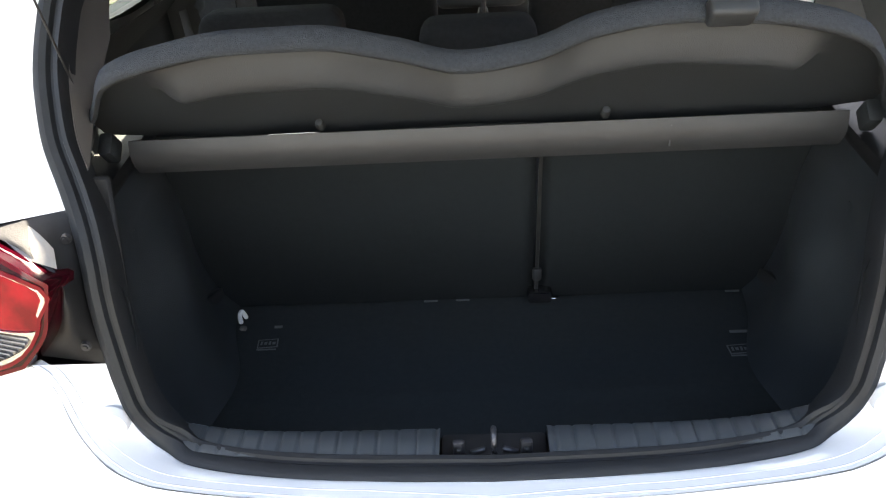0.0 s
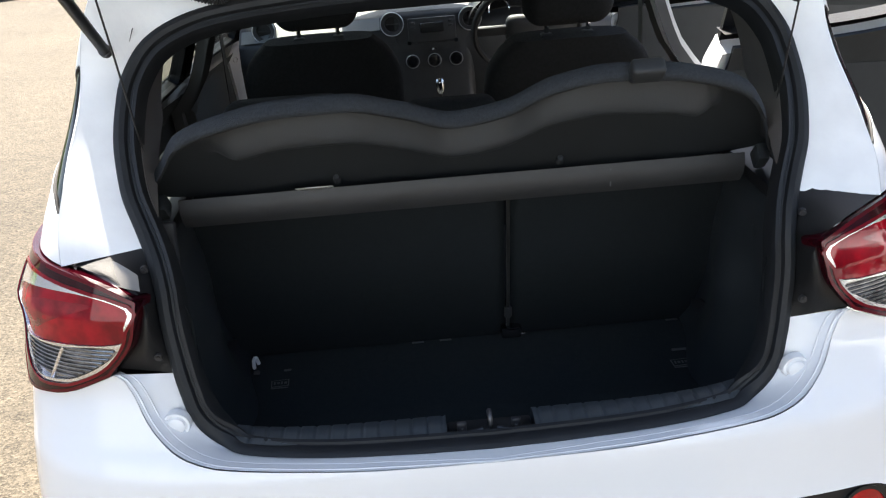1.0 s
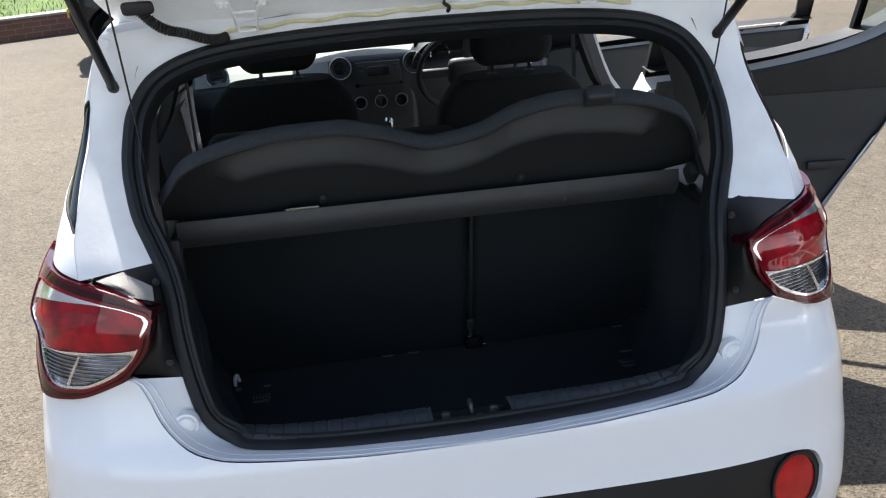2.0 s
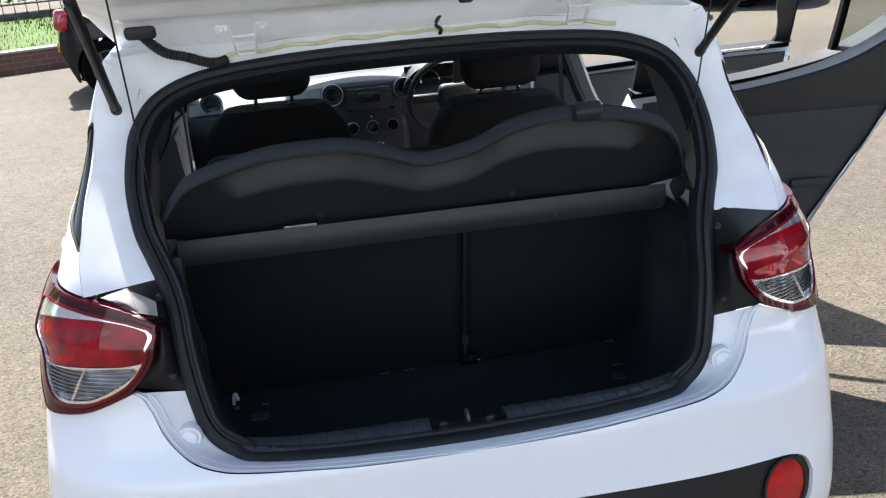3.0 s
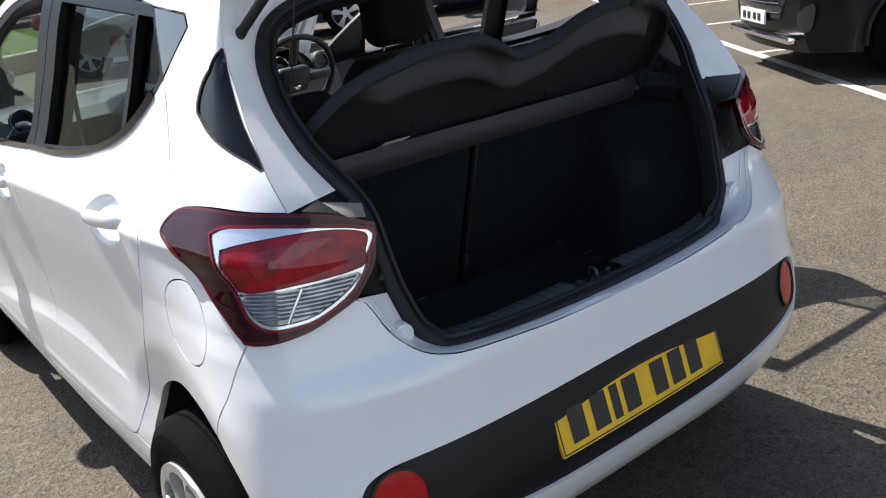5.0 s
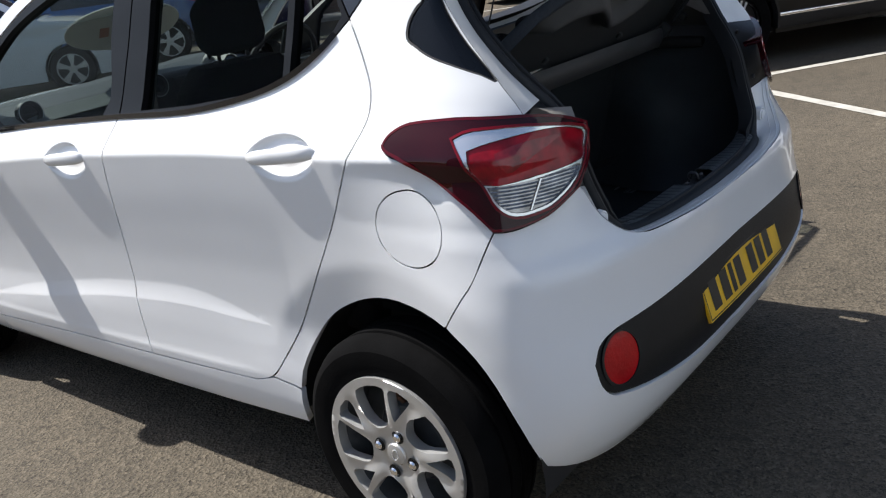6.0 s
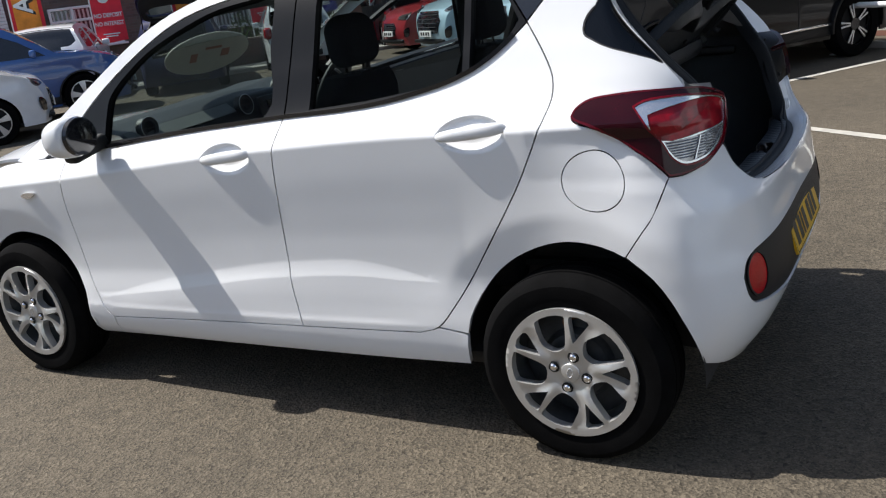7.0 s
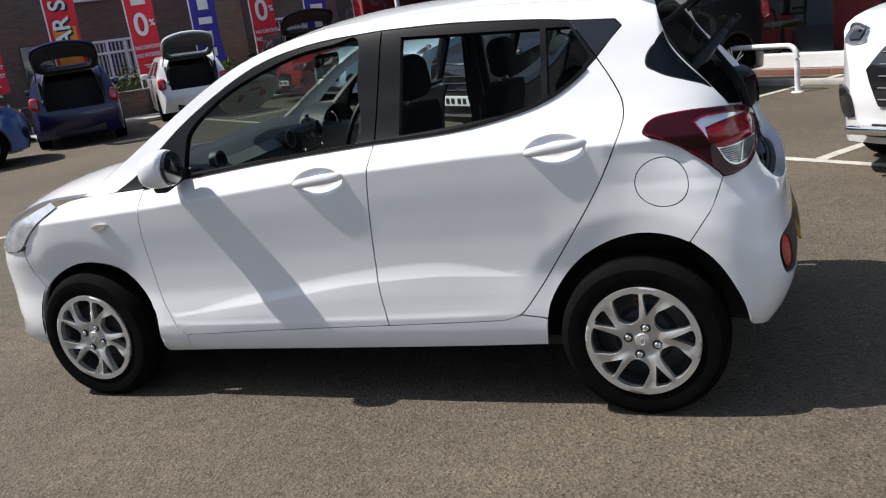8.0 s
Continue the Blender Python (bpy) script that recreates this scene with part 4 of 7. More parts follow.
gate = thing_part("tailgate", car, "raised white tailgate seen from beneath")
vv = np.concatenate([np.linspace(-.035, .2, 26), np.linspace(.23, .74, 16)])
part("inner_skin", grid(lambda v, t: gate_pt(t * gate_half(v), v, gate_relief(t * gate_half(v), v)), vv, np.linspace(-1, 1, 61)), WHITE_IN, gate)
part("outer_skin", solid(grid(lambda v, t: gate_pt(t * (gate_half(v) + .012), v, -.055), vv, np.linspace(-1, 1, 31)), .02), WHITE, gate)
part("gate_window", rbox(.86, .30, .012, .05, 3, (0, 0, 0), Matrix.Translation(gate_pt(0, .40, .004)) @ pose(0, 0, 0, -25)), GLASS_TINT, gate)
for sx in (-1, 1):
    b = Vector((sx * .324, .470, 1.405))
    w = .030
    hx = sx * .324
    wire = [(-.030, -.045, .056), (-.026, -.040, .056), (-.020, -.028, .036), (-.017, .0, .003), (.017, .0, .003), (.020, -.028, .036), (.026, -.040, .056), (.030, -.045, .056)]
    part("hinge_wire", tube([b + Vector(q) for q in wire], .0032, 8), WHITE_IN, gate, "bent white hinge wire")
    part("hinge_bar", tube([b + Vector((-.021, -.032, .040)), b + Vector((.021, -.032, .040))], .0032, 8), WHITE_IN, gate)
    for q in (-1, 1):
        part("hinge_pad", rbox(.024, .004, .016, .002, 1, tuple(b + Vector((q * .036, -.040, .056))), pose(0, 0, 0, 20)), WHITE_IN, gate)
        part("hinge_bolt", lathe([(0, .005), (.004, .005), (.006, .002), (.007, 0)], 10, pose(*(b + Vector((q * .038, -.043, .056))), 110)), WHITE_IN, gate)
    lo, hi = Vector((sx * .575, .443, 1.327)), Vector((-.520, -.03, 1.627)) if sx < 0 else Vector((.535, -.01, 1.635))
    d = (hi - lo).normalized()
    strut = part("gas_strut", tube([lo + d * .0, lo + d * .42], .0090, 14), BLACK_TRIM, car, "black gas strut")
    part("strut_rod", tube([lo + d * .41, hi], .0045, 10), DARK_METAL, strut)
    part("strut_end", tube([lo - d * .014, lo + d * .022], .0105, 12), RUBBER, strut)
    part("strut_mount", lathe([(0, .016), (.007, .016), (.008, .004), (.02, .002), (.022, -.008)], 16, pose(lo.x + sx * .012, lo.y + .006, lo.z - .008, 0, -sx * 70, 0)), WHITE_IN, car)
    cord_top, cord_end = Vector((sx * .515, .24, 1.56)), Vector((sx * .535, .395, 1.125))
    part("shelf_cord", tube([cord_top, cord_top.lerp(cord_end, .5) + Vector((0, .004, -.004)), cord_end], .0017, 6), RUBBER, car, "thin black lifting cord")
# wiring conduit
g0 = Vector((-.503, .425, 1.464))
cond = smooth_path([g0, g0 + Vector((.016, .006, -.020)), g0 + Vector((.036, .016, -.038)), Vector((-.435, .452, 1.415)), Vector((-.405, .462, 1.402)), Vector((-.382, .472, 1.396)), Vector((-.365, .485, 1.398))], 12)
vs, fs, kk = [], [], 12
for i, p in enumerate(cond):
    p = Vector(p)
    t = (Vector(cond[min(i + 1, len(cond) - 1)]) - Vector(cond[max(i - 1, 0)])).normalized()
    a = t.orthogonal().normalized()
    c = t.cross(a)
    r = .0088 + (.0016 if i % 2 else -.0011)
    vs += [p + (a * math.cos(2 * math.pi * q / kk) + c * math.sin(2 * math.pi * q / kk)) * r for q in range(kk)]
for i in range(len(cond) - 1):
    fs += [(i * kk + q, i * kk + (q + 1) % kk, (i + 1) * kk + (q + 1) % kk, (i + 1) * kk + q) for q in range(kk)]
part("wiring_conduit", (vs, fs), RUBBER, car, "ribbed black rubber wiring conduit", 80)
part("conduit_grommet", rbox(.056, .016, .024, .008, 3, tuple(g0 + Vector((.0, -.006, .004))), pose(0, 0, 0, 20)), RUBBER, car)
w0 = gate_pt(.105, .05, -.01)
part("washer_hose", tube(smooth_path([w0, w0 + Vector((-.03, .02, -.012)), Vector((.045, .485, 1.432)), Vector((.055, .49, 1.418)), Vector((.052, .50, 1.406))], 6), .004, 8), RUBBER, car, "thin black washer hose")
part("hose_grommet", rbox(.03, .016, .018, .006, 2, tuple(w0)), RUBBER, car)

# ---- luggage space ----
def side_trim(sx):
    idx = [p for p in smooth_path([(.425, .54), (.455, .60), (.470, .70), (.468, .80), (.462, .90), (.468, .98), (.49, 1.05)], 4)]

    def fn(k, t):
        x0, z = idx[k]
        y0 = FLANGE_Y(max(z, .765)) + .012
        y = y0 + t * (.77 - y0)
        bow = .085 * (1 - math.exp(-t * 6)) - .045 * math.exp(-((t - .58) / .20) ** 2) * max(0, min(1, (.90 - z) / .12))
        x = x0 + bow + .04 * max(0, (z - .95) / .1)
        return Vector((sx * x, y, z))
    return part("side_trim", grid(fn, range(len(idx)), np.linspace(0, 1, 26)), LINER, car, "black moulded boot side trim")


for sx in (-1, 1):
    side_trim(sx)
    lid = part("side_pocket", rbox(.012, .10, .15, .005, 2, (0, 0, 0), pose(sx * .548, .385, .85, -14, sx * 4, sx * 8)), LINER, car)
    # grey trim of the rear pillar and black parcel-shelf ledge
    grey = [(.21, 1.03), (.52, 1.02), (.56, 1.16), (.54, 1.30), (.50, 1.40), (.36, 1.39), (.22, 1.30), (.18, 1.18)]
    skin("pillar_trim", grey, body, GREY_TRIM, car, off=-.075, gap=0, flange=.0, mirror=sx > 0, step=.04, label="pale grey pillar lining")
    side = [p for p in RING[:n_half] if p.z > 1.085 and p.x < -.30]

    def lining(i, t):
        p = side[i]
        o = Vector((p.x, 0, p.z - 1.12)).normalized()
        q = p - o * (.036 - .004 * t) + Vector((0, .012 + (.18 if p.z < 1.34 else .10) * min(1, (p.z - 1.08) / .09) * t, 0))
        return Vector((-sx * q.x, q.y, q.z + .02 * t * min(1, (p.z - 1.08) / .09)))
    part("boot_lining", solid(grid(lining, range(len(side)), np.linspace(0, 1, 7)), .004), LINING, car, "pale grey lining inside the seal", 60)
    part("shelf_ledge", rbox(.11, .46, .03, .012, 2, (sx * .585, .56, 1.005)), BLACK_TRIM, car)
    part("ledge_side", rbox(.03, .46, .16, .01, 2, (sx * .60, .57, .94)), LINER, car)
    part("shelf_bracket", rbox(.022, .035, .04, .006, 2, (sx * .545, .455, 1.045), pose(0, 0, 0, 40)), LINER, car)
    part("shelf_clip", rbox(.03, .04, .024, .008, 2, (sx * .557, .405, 1.085), pose(0, 0, 0, 30)), BROWN_PLASTIC, car)

# carpeted floor, sloping a little, with a shallow rib
part("boot_floor", solid(grid(lambda u, v: Vector((u * (.565 if v > .3 else .54), v, .532 + .003 * math.cos(u * 9) + .004 * math.exp(-((v - .47) / .01) ** 2))), np.linspace(-1, 1, 41), np.linspace(.18, .765, 40)), .02), CARPET, car, "black carpeted boot floor")
part("boot_front_wall", rbox(1.0, .01, .17, .003, 1, (0, .188, .615)), LINER, car)


def scuff(x0, x1):
    """The ribbed plastic tread over the rear sill."""
    n = int(abs(x1 - x0) / .0022)

    def fn(x, t):
        ya, za = .122 + .02 * (abs(x) / .45) ** 6, .743 + .016 * (abs(x) / .45) ** 5
        pts = [(ya, za - .02), (ya, za), (ya + .010, za + .003), (ya + .046, za + .001), (ya + .056, za - .008), (ya + .061, za - .06), (ya + .063, .53)]
        y, z = pts[t]
        g = (x * 38) % 1
        groove = .0022 if g < .16 and 2 <= t <= 4 and abs(x) > .075 else 0
        return Vector((x, y, z - groove))
    return grid(fn, np.linspace(x0, x1, n), range(7))


for sx in (-1, 1):
    part("sill_tread", scuff(sx * .072, sx * .452), TREAD, car, "ribbed black plastic sill tread", 40)
part("striker_well", rbox(.144, .05, .03, .006, 2, (0, .160, .704)), RUBBER, car)
part("latch_striker", tube(smooth_path([(0, .136, .707), (0, .136, .748), (0, .146, .756), (0, .158, .750), (0, .158, .707)], 5), .004, 10), DARK_METAL, car, "steel latch striker")
for sx in (-1, 1):
    hook = part("trim_clip", rbox(.016, .010, .028, .003, 2, (sx * .045 - .002, .144, .730)), DARK_METAL, car)
    part("clip_slot", rbox(.006, .012, .006, .001, 1, (sx * .045 - .002, .1395, .734)), PLATE_INK, hook)
    part("clip_tab", rbox(.022, .008, .006, .002, 1, (sx * .022, .148, .722), pose(0, 0, 0, 0, sx * 20, 0)), DARK_METAL, car)
    # stitched floor marks
    lx, ly = (.457, .56) if sx > 0 else (-.428, .62)
    mk = part("floor_mark", rbox(.040, .026, .0008, .0003, 1, (lx, ly, .5375), pose(0, 0, 0, 0, 0, 4)), PRINT, car, "grey outline printed on the carpet")
    part("mark_inner", rbox(.035, .021, .001, .0003, 1, (lx, ly, .5377), pose(0, 0, 0, 0, 0, 4)), CARPET, mk)
    for q in range(4):
        part("mark_bar", rbox(.004 + .002 * (q % 2), .011 - .003 * (q % 2), .001, .0002, 1, (lx - .012 + q * .008, ly, .5381)), PRINT, mk)
    part("mark_line", rbox(.038, .004, .0008, .0002, 1, (lx, ly - .018, .5375)), PRINT, mk)
    part("pull_tab", rbox(.034 if sx > 0 else .016, .008, .002, .0008, 1, (lx + .012, ly + .050, .5385)), PRINT, car)
part("lashing_eye", tube(smooth_path([(-.492, .68, .545), (-.490, .675, .566), (-.485, .68, .572), (-.482, .687, .552)], 4), .0045, 8), PLAIN_WHITE, car, "bright lashing eye")
part("eye_plate", rbox(.014, .012, .008, .003, 1, (-.485, .665, .542)), GREY_TRIM, car)
part("belt_stub", rbox(.018, .012, .035, .006, 2, (.098, .712, .615), pose(0, 0, 0, 12)), DASH, car)
part("belt_buckle", rbox(.05, .03, .03, .008, 2, (.105, .728, .555)), GLOSS_BLACK, car)
part("latch_glint", rbox(.018, .006, .004, .001, 1, (.133, .722, .548)), CHROME, car)
for x in (-.115, -.05, .49):
    part("seam_clip", rbox(.028, .005, .003, .001, 1, (x, .738, .539)), PRINT, car)


# rear seat backs, seen from behind
def seat_back(x0, x1):
    def fn(a, t):
        x = x0 + (x1 - x0) * a
        z = .54 + t * .47
        r = min(1, min(a, 1 - a) * abs(x1 - x0) / .02)
        return Vector((x, .744 - .30 * (z - .53) + .018 * (1 - r) ** 2 + (.0 if t < .94 else (t - .94) * .6), z))
    return solid(grid(fn, np.concatenate([np.linspace(0, .06, 6), np.linspace(.1, .9, 12), np.linspace(.94, 1, 6)]), np.linspace(0, 1, 20)), .09)


bench = thing_part("rear_bench", car, "split rear bench in black cloth")
part("seat_back", seat_back(-.60, .092), SEAT_SHADED, bench, "carpet-backed wide seat back, darkened for shade")
part("seat_back", seat_back(.104, .60), SEAT_SHADED, bench, "carpet-backed narrow seat back, darkened for shade")
part("seat_gap", rbox(.007, .004, .44, .001, 1, (.098, .665, .775), pose(0, 0, 0, 16.7)), PLATE_INK, bench)
part("seat_cushion", rbox(1.24, .50, .16, .05, 4, (0, 1.02, .52)), CLOTH, bench)
for x, w, z in ((-.35, .245, 1.085), (0.0, .20, 1.055), (.35, .245, 1.085)):
    part("rear_headrest", moved(rbox(w, .10, .12, .03, 4), pose(x, .76, z, -8)), CLOTH, bench, "low black head restraint")

# parcel shelf, tilted up
SHELF_EDGE = pch([-.56, -.535, -.506, -.457, -.38, -.27, -.19, -.10, -.02, .06, .13, .21, .30, .372, .44, .502, .54, .56],
                 [1.085, 1.12, 1.155, 1.216, 1.250, 1.273, 1.274, 1.248, 1.216, 1.232, 1.274, 1.291, 1.284, 1.266, 1.234, 1.165, 1.10, 1.075])


def shelf_pt(x, t, d):
    """t from the hinge (0) to the edge (1); d towards the tailgate side."""
    z1 = SHELF_EDGE(x)
    z = 1.052 + t * (z1 - 1.052)
    return Vector((x, 1.515 - z - d * .7, z - d * .7))


def ease(v):
    v = min(1, max(0, v))
    return v * v * (3 - 2 * v)


def shelf_relief(x, t):
    """Under the fleece lip a groove, a rolled bulge that fades into the flat, less so at the ends."""
    down = (1 - t) * (SHELF_EDGE(x) - 1.052) * 1.414
    mid = 1 - ease((abs(x) - .36) / .07)
    bulge = .042 * ease((down - .034) / .055) * (1 - ease((down - .092) / .026)) * mid
    return .004 - .018 * ease((down - .012) / .008) + bulge


shelf = thing_part("parcel_shelf", car, "dark parcel shelf tilted up, fleece top")
xs = np.linspace(-.555, .555, 112)
part("shelf_underside", grid(lambda x, t: shelf_pt(x, t, shelf_relief(x, t)), xs, np.linspace(-.12, 1, 64)), BROWN_PLASTIC, shelf, "moulded dark brown plastic underside", 70)
lip_prof = []
for x in xs:
    e = shelf_pt(x, 1, 0)
    lip_prof.append(e)


def lip(i, k):
    up, back = Vector((0, -.707, .707)), Vector((0, -.707, -.707))
    a = [(-.016, .006), (-.016, .014), (-.004, .016), (.0, .010), (.001, -.002), (-.004, -.012), (-.02, -.016), (-.14, -.018)][k]
    p = lip_prof[i]
    f = max(0, min(1, (p.z - 1.06) / .16)) if k >= 7 else 1
    return p + up * a[0] * f + back * a[1]


part("shelf_top", grid(lip, range(len(xs)), range(8)), FLEECE, shelf, "grey fleece covering over the edge", 80)
part("shelf_rail", solid(grid(lambda x, t: Vector((x, .463 + .010 * math.sin(t * 3.1) * -1 + .012 * t, 1.052 - .048 * t)), np.linspace(-.515, .515, 30), np.linspace(0, 1, 7)), .012), RAIL_LIT, shelf, "dark plastic hinge rail, lightened for sky light")
# white plate in place of the daylight seen between shelf and rail
part("shelf_sticker", rbox(.066, .040, .0007, .0002, 1, (-.268, .444, 1.061), pose(0, 0, 0, -24.8)), PLAIN_WHITE, shelf, "white plate standing for daylight through the slit by the hinge")
part("shelf_tab", rbox(.050, .026, .034, .006, 3, (.262, .215, 1.286), pose(0, 0, 0, 45)), BROWN_PLASTIC, shelf, "grey plastic tab")
part("scratch", rbox(.0025, .002, .034, .0005, 1, (.268, .449, 1.030)), PRINT, shelf)
for x in (-.225, .17):
    part("shelf_peg", lathe([(0, .008), (.005, .007), (.007, 0), (.007, -.01)], 12, pose(x, .42, 1.085, 45)), BROWN_PLASTIC, shelf)
part("boot_roof_edge", rbox(1.05, .02, .03, .008, 2, (0, .52, 1.385)), LINER, car)


# ---- cabin ----
def front_seat(x, y):
    st = thing_part("front_seat", car, "black cloth front seat with headrest")

    def fn(a, t):
        """Back shell: an upright slab with a rounded top, as a closed loop."""
        hw = .235 * (1 - .05 * t) * (1 if t < .8 else math.sqrt(max(0, 1 - ((t - .8) / .235) ** 2 * .75)))
        th = .065
        c, s = math.cos(a), math.sin(a)
        px = hw * math.copysign(abs(c) ** .45, c)
        py = th * math.copysign(abs(s) ** .6, s)
        return Vector((x + px, y + .12 - t * .17 + py - .02 * (px / .2) ** 2, .50 + t * .62))
    vs, fs = grid(fn, np.linspace(0, 2 * math.pi, 41)[:-1], np.linspace(0, 1, 22), wrap=True)
    k = 22
    fs.append(tuple(i * k + k - 1 for i in range(40)))
    part("seat_back", (vs, fs), CLOTH, st)
    part("seat_cushion", rbox(.48, .50, .16, .05, 4, (x, y + .30, .50)), CLOTH, st)
    hb = rbox(.25, .10, .18, .05, 6)
    for v in hb.verts:
        v.co.x *= 1 - .35 * max(0, v.co.z / .09) ** 2 - .10 * max(0, -v.co.z / .09)
    part("headrest", moved(hb, pose(x, y - .055, 1.235, -6)), CLOTH, st)
    for q in (-.055, .055):
        part("headrest_post", tube([(x + q, y - .05, 1.10), (x + q, y - .052, 1.17)], .006, 8), CHROME, st)
        part("post_collar", rbox(.03, .03, .014, .004, 2, (x + q, y - .05, 1.117)), RUBBER, st)
    return st


front_seat(-.325, 1.52)
front_seat(.345, 1.32)

dash = thing_part("dashboard", car, "dark dashboard with a painted sunlit band")


def dash_pt(x, t):
    prof = [(2.26, .62), (2.20, .80), (2.19, .90), (2.21, .97), (2.27, 1.012), (2.40, 1.035), (2.60, 1.02), (2.80, .97)]
    i = min(int(t), 6)
    y0, z0 = prof[i]
    y1, z1 = prof[i + 1]
    f = t - i
    b = .03 * math.exp(-((x - .35) / .17) ** 2) + .012 * math.exp(-((x - .02) / .2) ** 2)
    return Vector((x, y0 + (y1 - y0) * f + .05 * (abs(x) / .7) ** 3, z0 + (z1 - z0) * f + b * (1 if t > 2 else 0) - .02 * (abs(x) / .7) ** 2))


part("dash_top", grid(dash_pt, np.linspace(-.70, .70, 60), np.linspace(0, 7, 36)), DASH, dash, "grained charcoal dashboard top", 60)
# sunlight on the dash edge, laid on as a paler sheet
part("pale_band", grid(lambda x, t: dash_pt(x, 3.1 + .85 * t) + Vector((0, -.006, .004)), np.linspace(-.69, -.17, 30), np.linspace(0, 1, 6)), DASH_SUNLIT, dash, "band of the dash lightened for sunlight", 60)
part("centre_fascia", rbox(.30, .06, .36, .03, 4, (.02, 2.215, .86), pose(0, 0, 0, -8)), DASH, dash)
part("radio_face", rbox(.175, .012, .090, .008, 2, (.02, 2.176, .975), pose(0, 0, 0, -8)), DASH, dash, "black radio")
part("radio_display", rbox(.085, .004, .036, .002, 1, (.02, 2.1685, .985), pose(0, 0, 0, -8)), GLOSS_BLACK, dash)
for q in range(4):
    for sx in (-1, 1):
        part("radio_button", rbox(.016, .005, .009, .002, 1, (.02 + sx * .068, 2.169 + .002 * q, 1.005 - q * .017), pose(0, 0, 0, -8)), DASH, dash)
for sx in (-1, 1):
    part("radio_knob", lathe([(0, .014), (.007, .014), (.008, .0)], 16, pose(.02 + sx * .085, 2.172, .935, 90)), CHROME, dash)
part("hazard_button", rbox(.03, .006, .012, .002, 1, (.02, 2.180, .905), pose(0, 0, 0, -8)), RUBBER, dash)
part("hazard_mark", rbox(.008, .003, .006, .001, 1, (.02, 2.176, .905)), PLAIN_WHITE, dash)
for x in (-.124, .162, -.60, .63):
    vent = part("air_vent", lathe([(.026, .004), (.028, .010), (.040, .012), (.043, .006), (.044, -.02)], 28, pose(x, 2.205 if abs(x) < .3 else 2.27, 1.0, 82)), DASH, dash, "round air vent")
    part("vent_ring", lathe([(.0395, .0115), (.0415, .0135), (.0435, .0115)], 28, pose(x, 2.205 if abs(x) < .3 else 2.27, 1.0, 82)), SILVER, vent)
    part("vent_core", lathe([(0, -.004), (.027, -.004), (.030, .002)], 20, pose(x, 2.205 if abs(x) < .3 else 2.27, 1.0, 82)), RUBBER, vent)
    part("vent_blade", rbox(.05, .003, .004, .001, 1, (x, 2.20 if abs(x) < .3 else 2.265, 1.0)), DASH, vent)
for x in (-.045, .022, .089):
    kn = part("heater_knob", lathe([(0, .016), (.018, .016), (.021, .010), (.022, 0)], 22, pose(x * 1.2 - .005, 2.172, .866, 86)), GLOSS_BLACK, dash)
    part("knob_ring", lathe([(.0225, .0105), (.024, .0120), (.0255, .0100)], 26, pose(x * 1.2 - .005, 2.172, .866, 86)), SILVER, kn)
part("console", rbox(.20, .62, .22, .04, 3, (.02, 1.92, .55)), DASH, car, "black centre console")
lever = part("gear_lever", tube([(.022, 1.90, .66), (.024, 1.882, .82)], .007, 10), DARK_METAL, car, "gear lever with bright knob")
part("gear_knob", lathe([(0, .026), (.011, .0245), (.016, .017), (.017, .004), (.013, -.016), (.008, -.026)], 18, pose(.024, 1.878, .845, -8)), CHROME, lever)
part("lever_boot", lathe([(.012, .12), (.022, .08), (.045, .03), (.06, 0)], 18, pose(.022, 1.90, .655)), RUBBER, lever)
part("handbrake", tube(smooth_path([(.06, 1.66, .62), (.06, 1.78, .68), (.06, 1.86, .70)], 4), .013, 10), RUBBER, car)
# steering wheel and dials
wheel_m = pose(.345, 2.02, .985, -64)
sw = part("steering_wheel", lathe([(.172, 0), (.176, .010), (.184, .014), (.192, .010), (.196, 0), (.192, -.010), (.184, -.014), (.176, -.010), (.172, 0)], 44, wheel_m), RUBBER, car, "black three-spoke steering wheel")
part("wheel_hub", moved(rbox(.15, .11, .05, .03, 3), wheel_m), DASH, sw)
part("hub_badge", moved(rbox(.05, .022, .004, .008, 2), wheel_m @ pose(0, .02, -.03)), CHROME, sw)
for a in (0, 180, 270):
    part("wheel_spoke", moved(rbox(.12, .038, .018, .008, 2), wheel_m @ pose(0, 0, 0, 0, 0, a) @ pose(.12, 0, 0)), DASH, sw)
part("dial_hood", grid(lambda a, t: Vector((.345 + .19 * math.cos(a), 2.17 + .13 * t, .985 + .115 * math.sin(a) + .01 * t)), np.linspace(0, math.pi, 20), (0, .3, .7, 1)), DASH, dash, "", 60)
part("dial_panel", rbox(.34, .01, .13, .02, 2, (.345, 2.25, 1.01), pose(0, 0, 0, -15)), GLOSS_BLACK, dash)
for x in (.275, .415):
    part("dial", lathe([(.036, .004), (.040, .006), (.042, 0)], 28, pose(x, 2.243, 1.015, 75)), CHROME, dash)
part("rear_view_mirror", moved(rbox(.22, .03, .06, .02, 3), pose(.03, 2.02, 1.33, 10)), GLOSS_BLACK, car)
part("mirror_stalk", tube([(.03, 2.04, 1.345), (.03, 2.09, 1.40)], .008, 8), RUBBER, car)
# oval price board on the screen
part("screen_board", lathe([(0, .003), (.24, .003), (.243, 0), (.24, -.003), (0, -.003)], 48, pose(-.09, 2.38, 1.225, -58, 0, 0) @ Matrix.Diagonal((1.05, .40, 1, 1))), mat("cream_card", (.74, .70, .58), .6, vary=.1, scale=12), car, "cream oval price board behind the windscreen")
BOARD_RED = mat("red_print", (.55, .28, .20), .6)
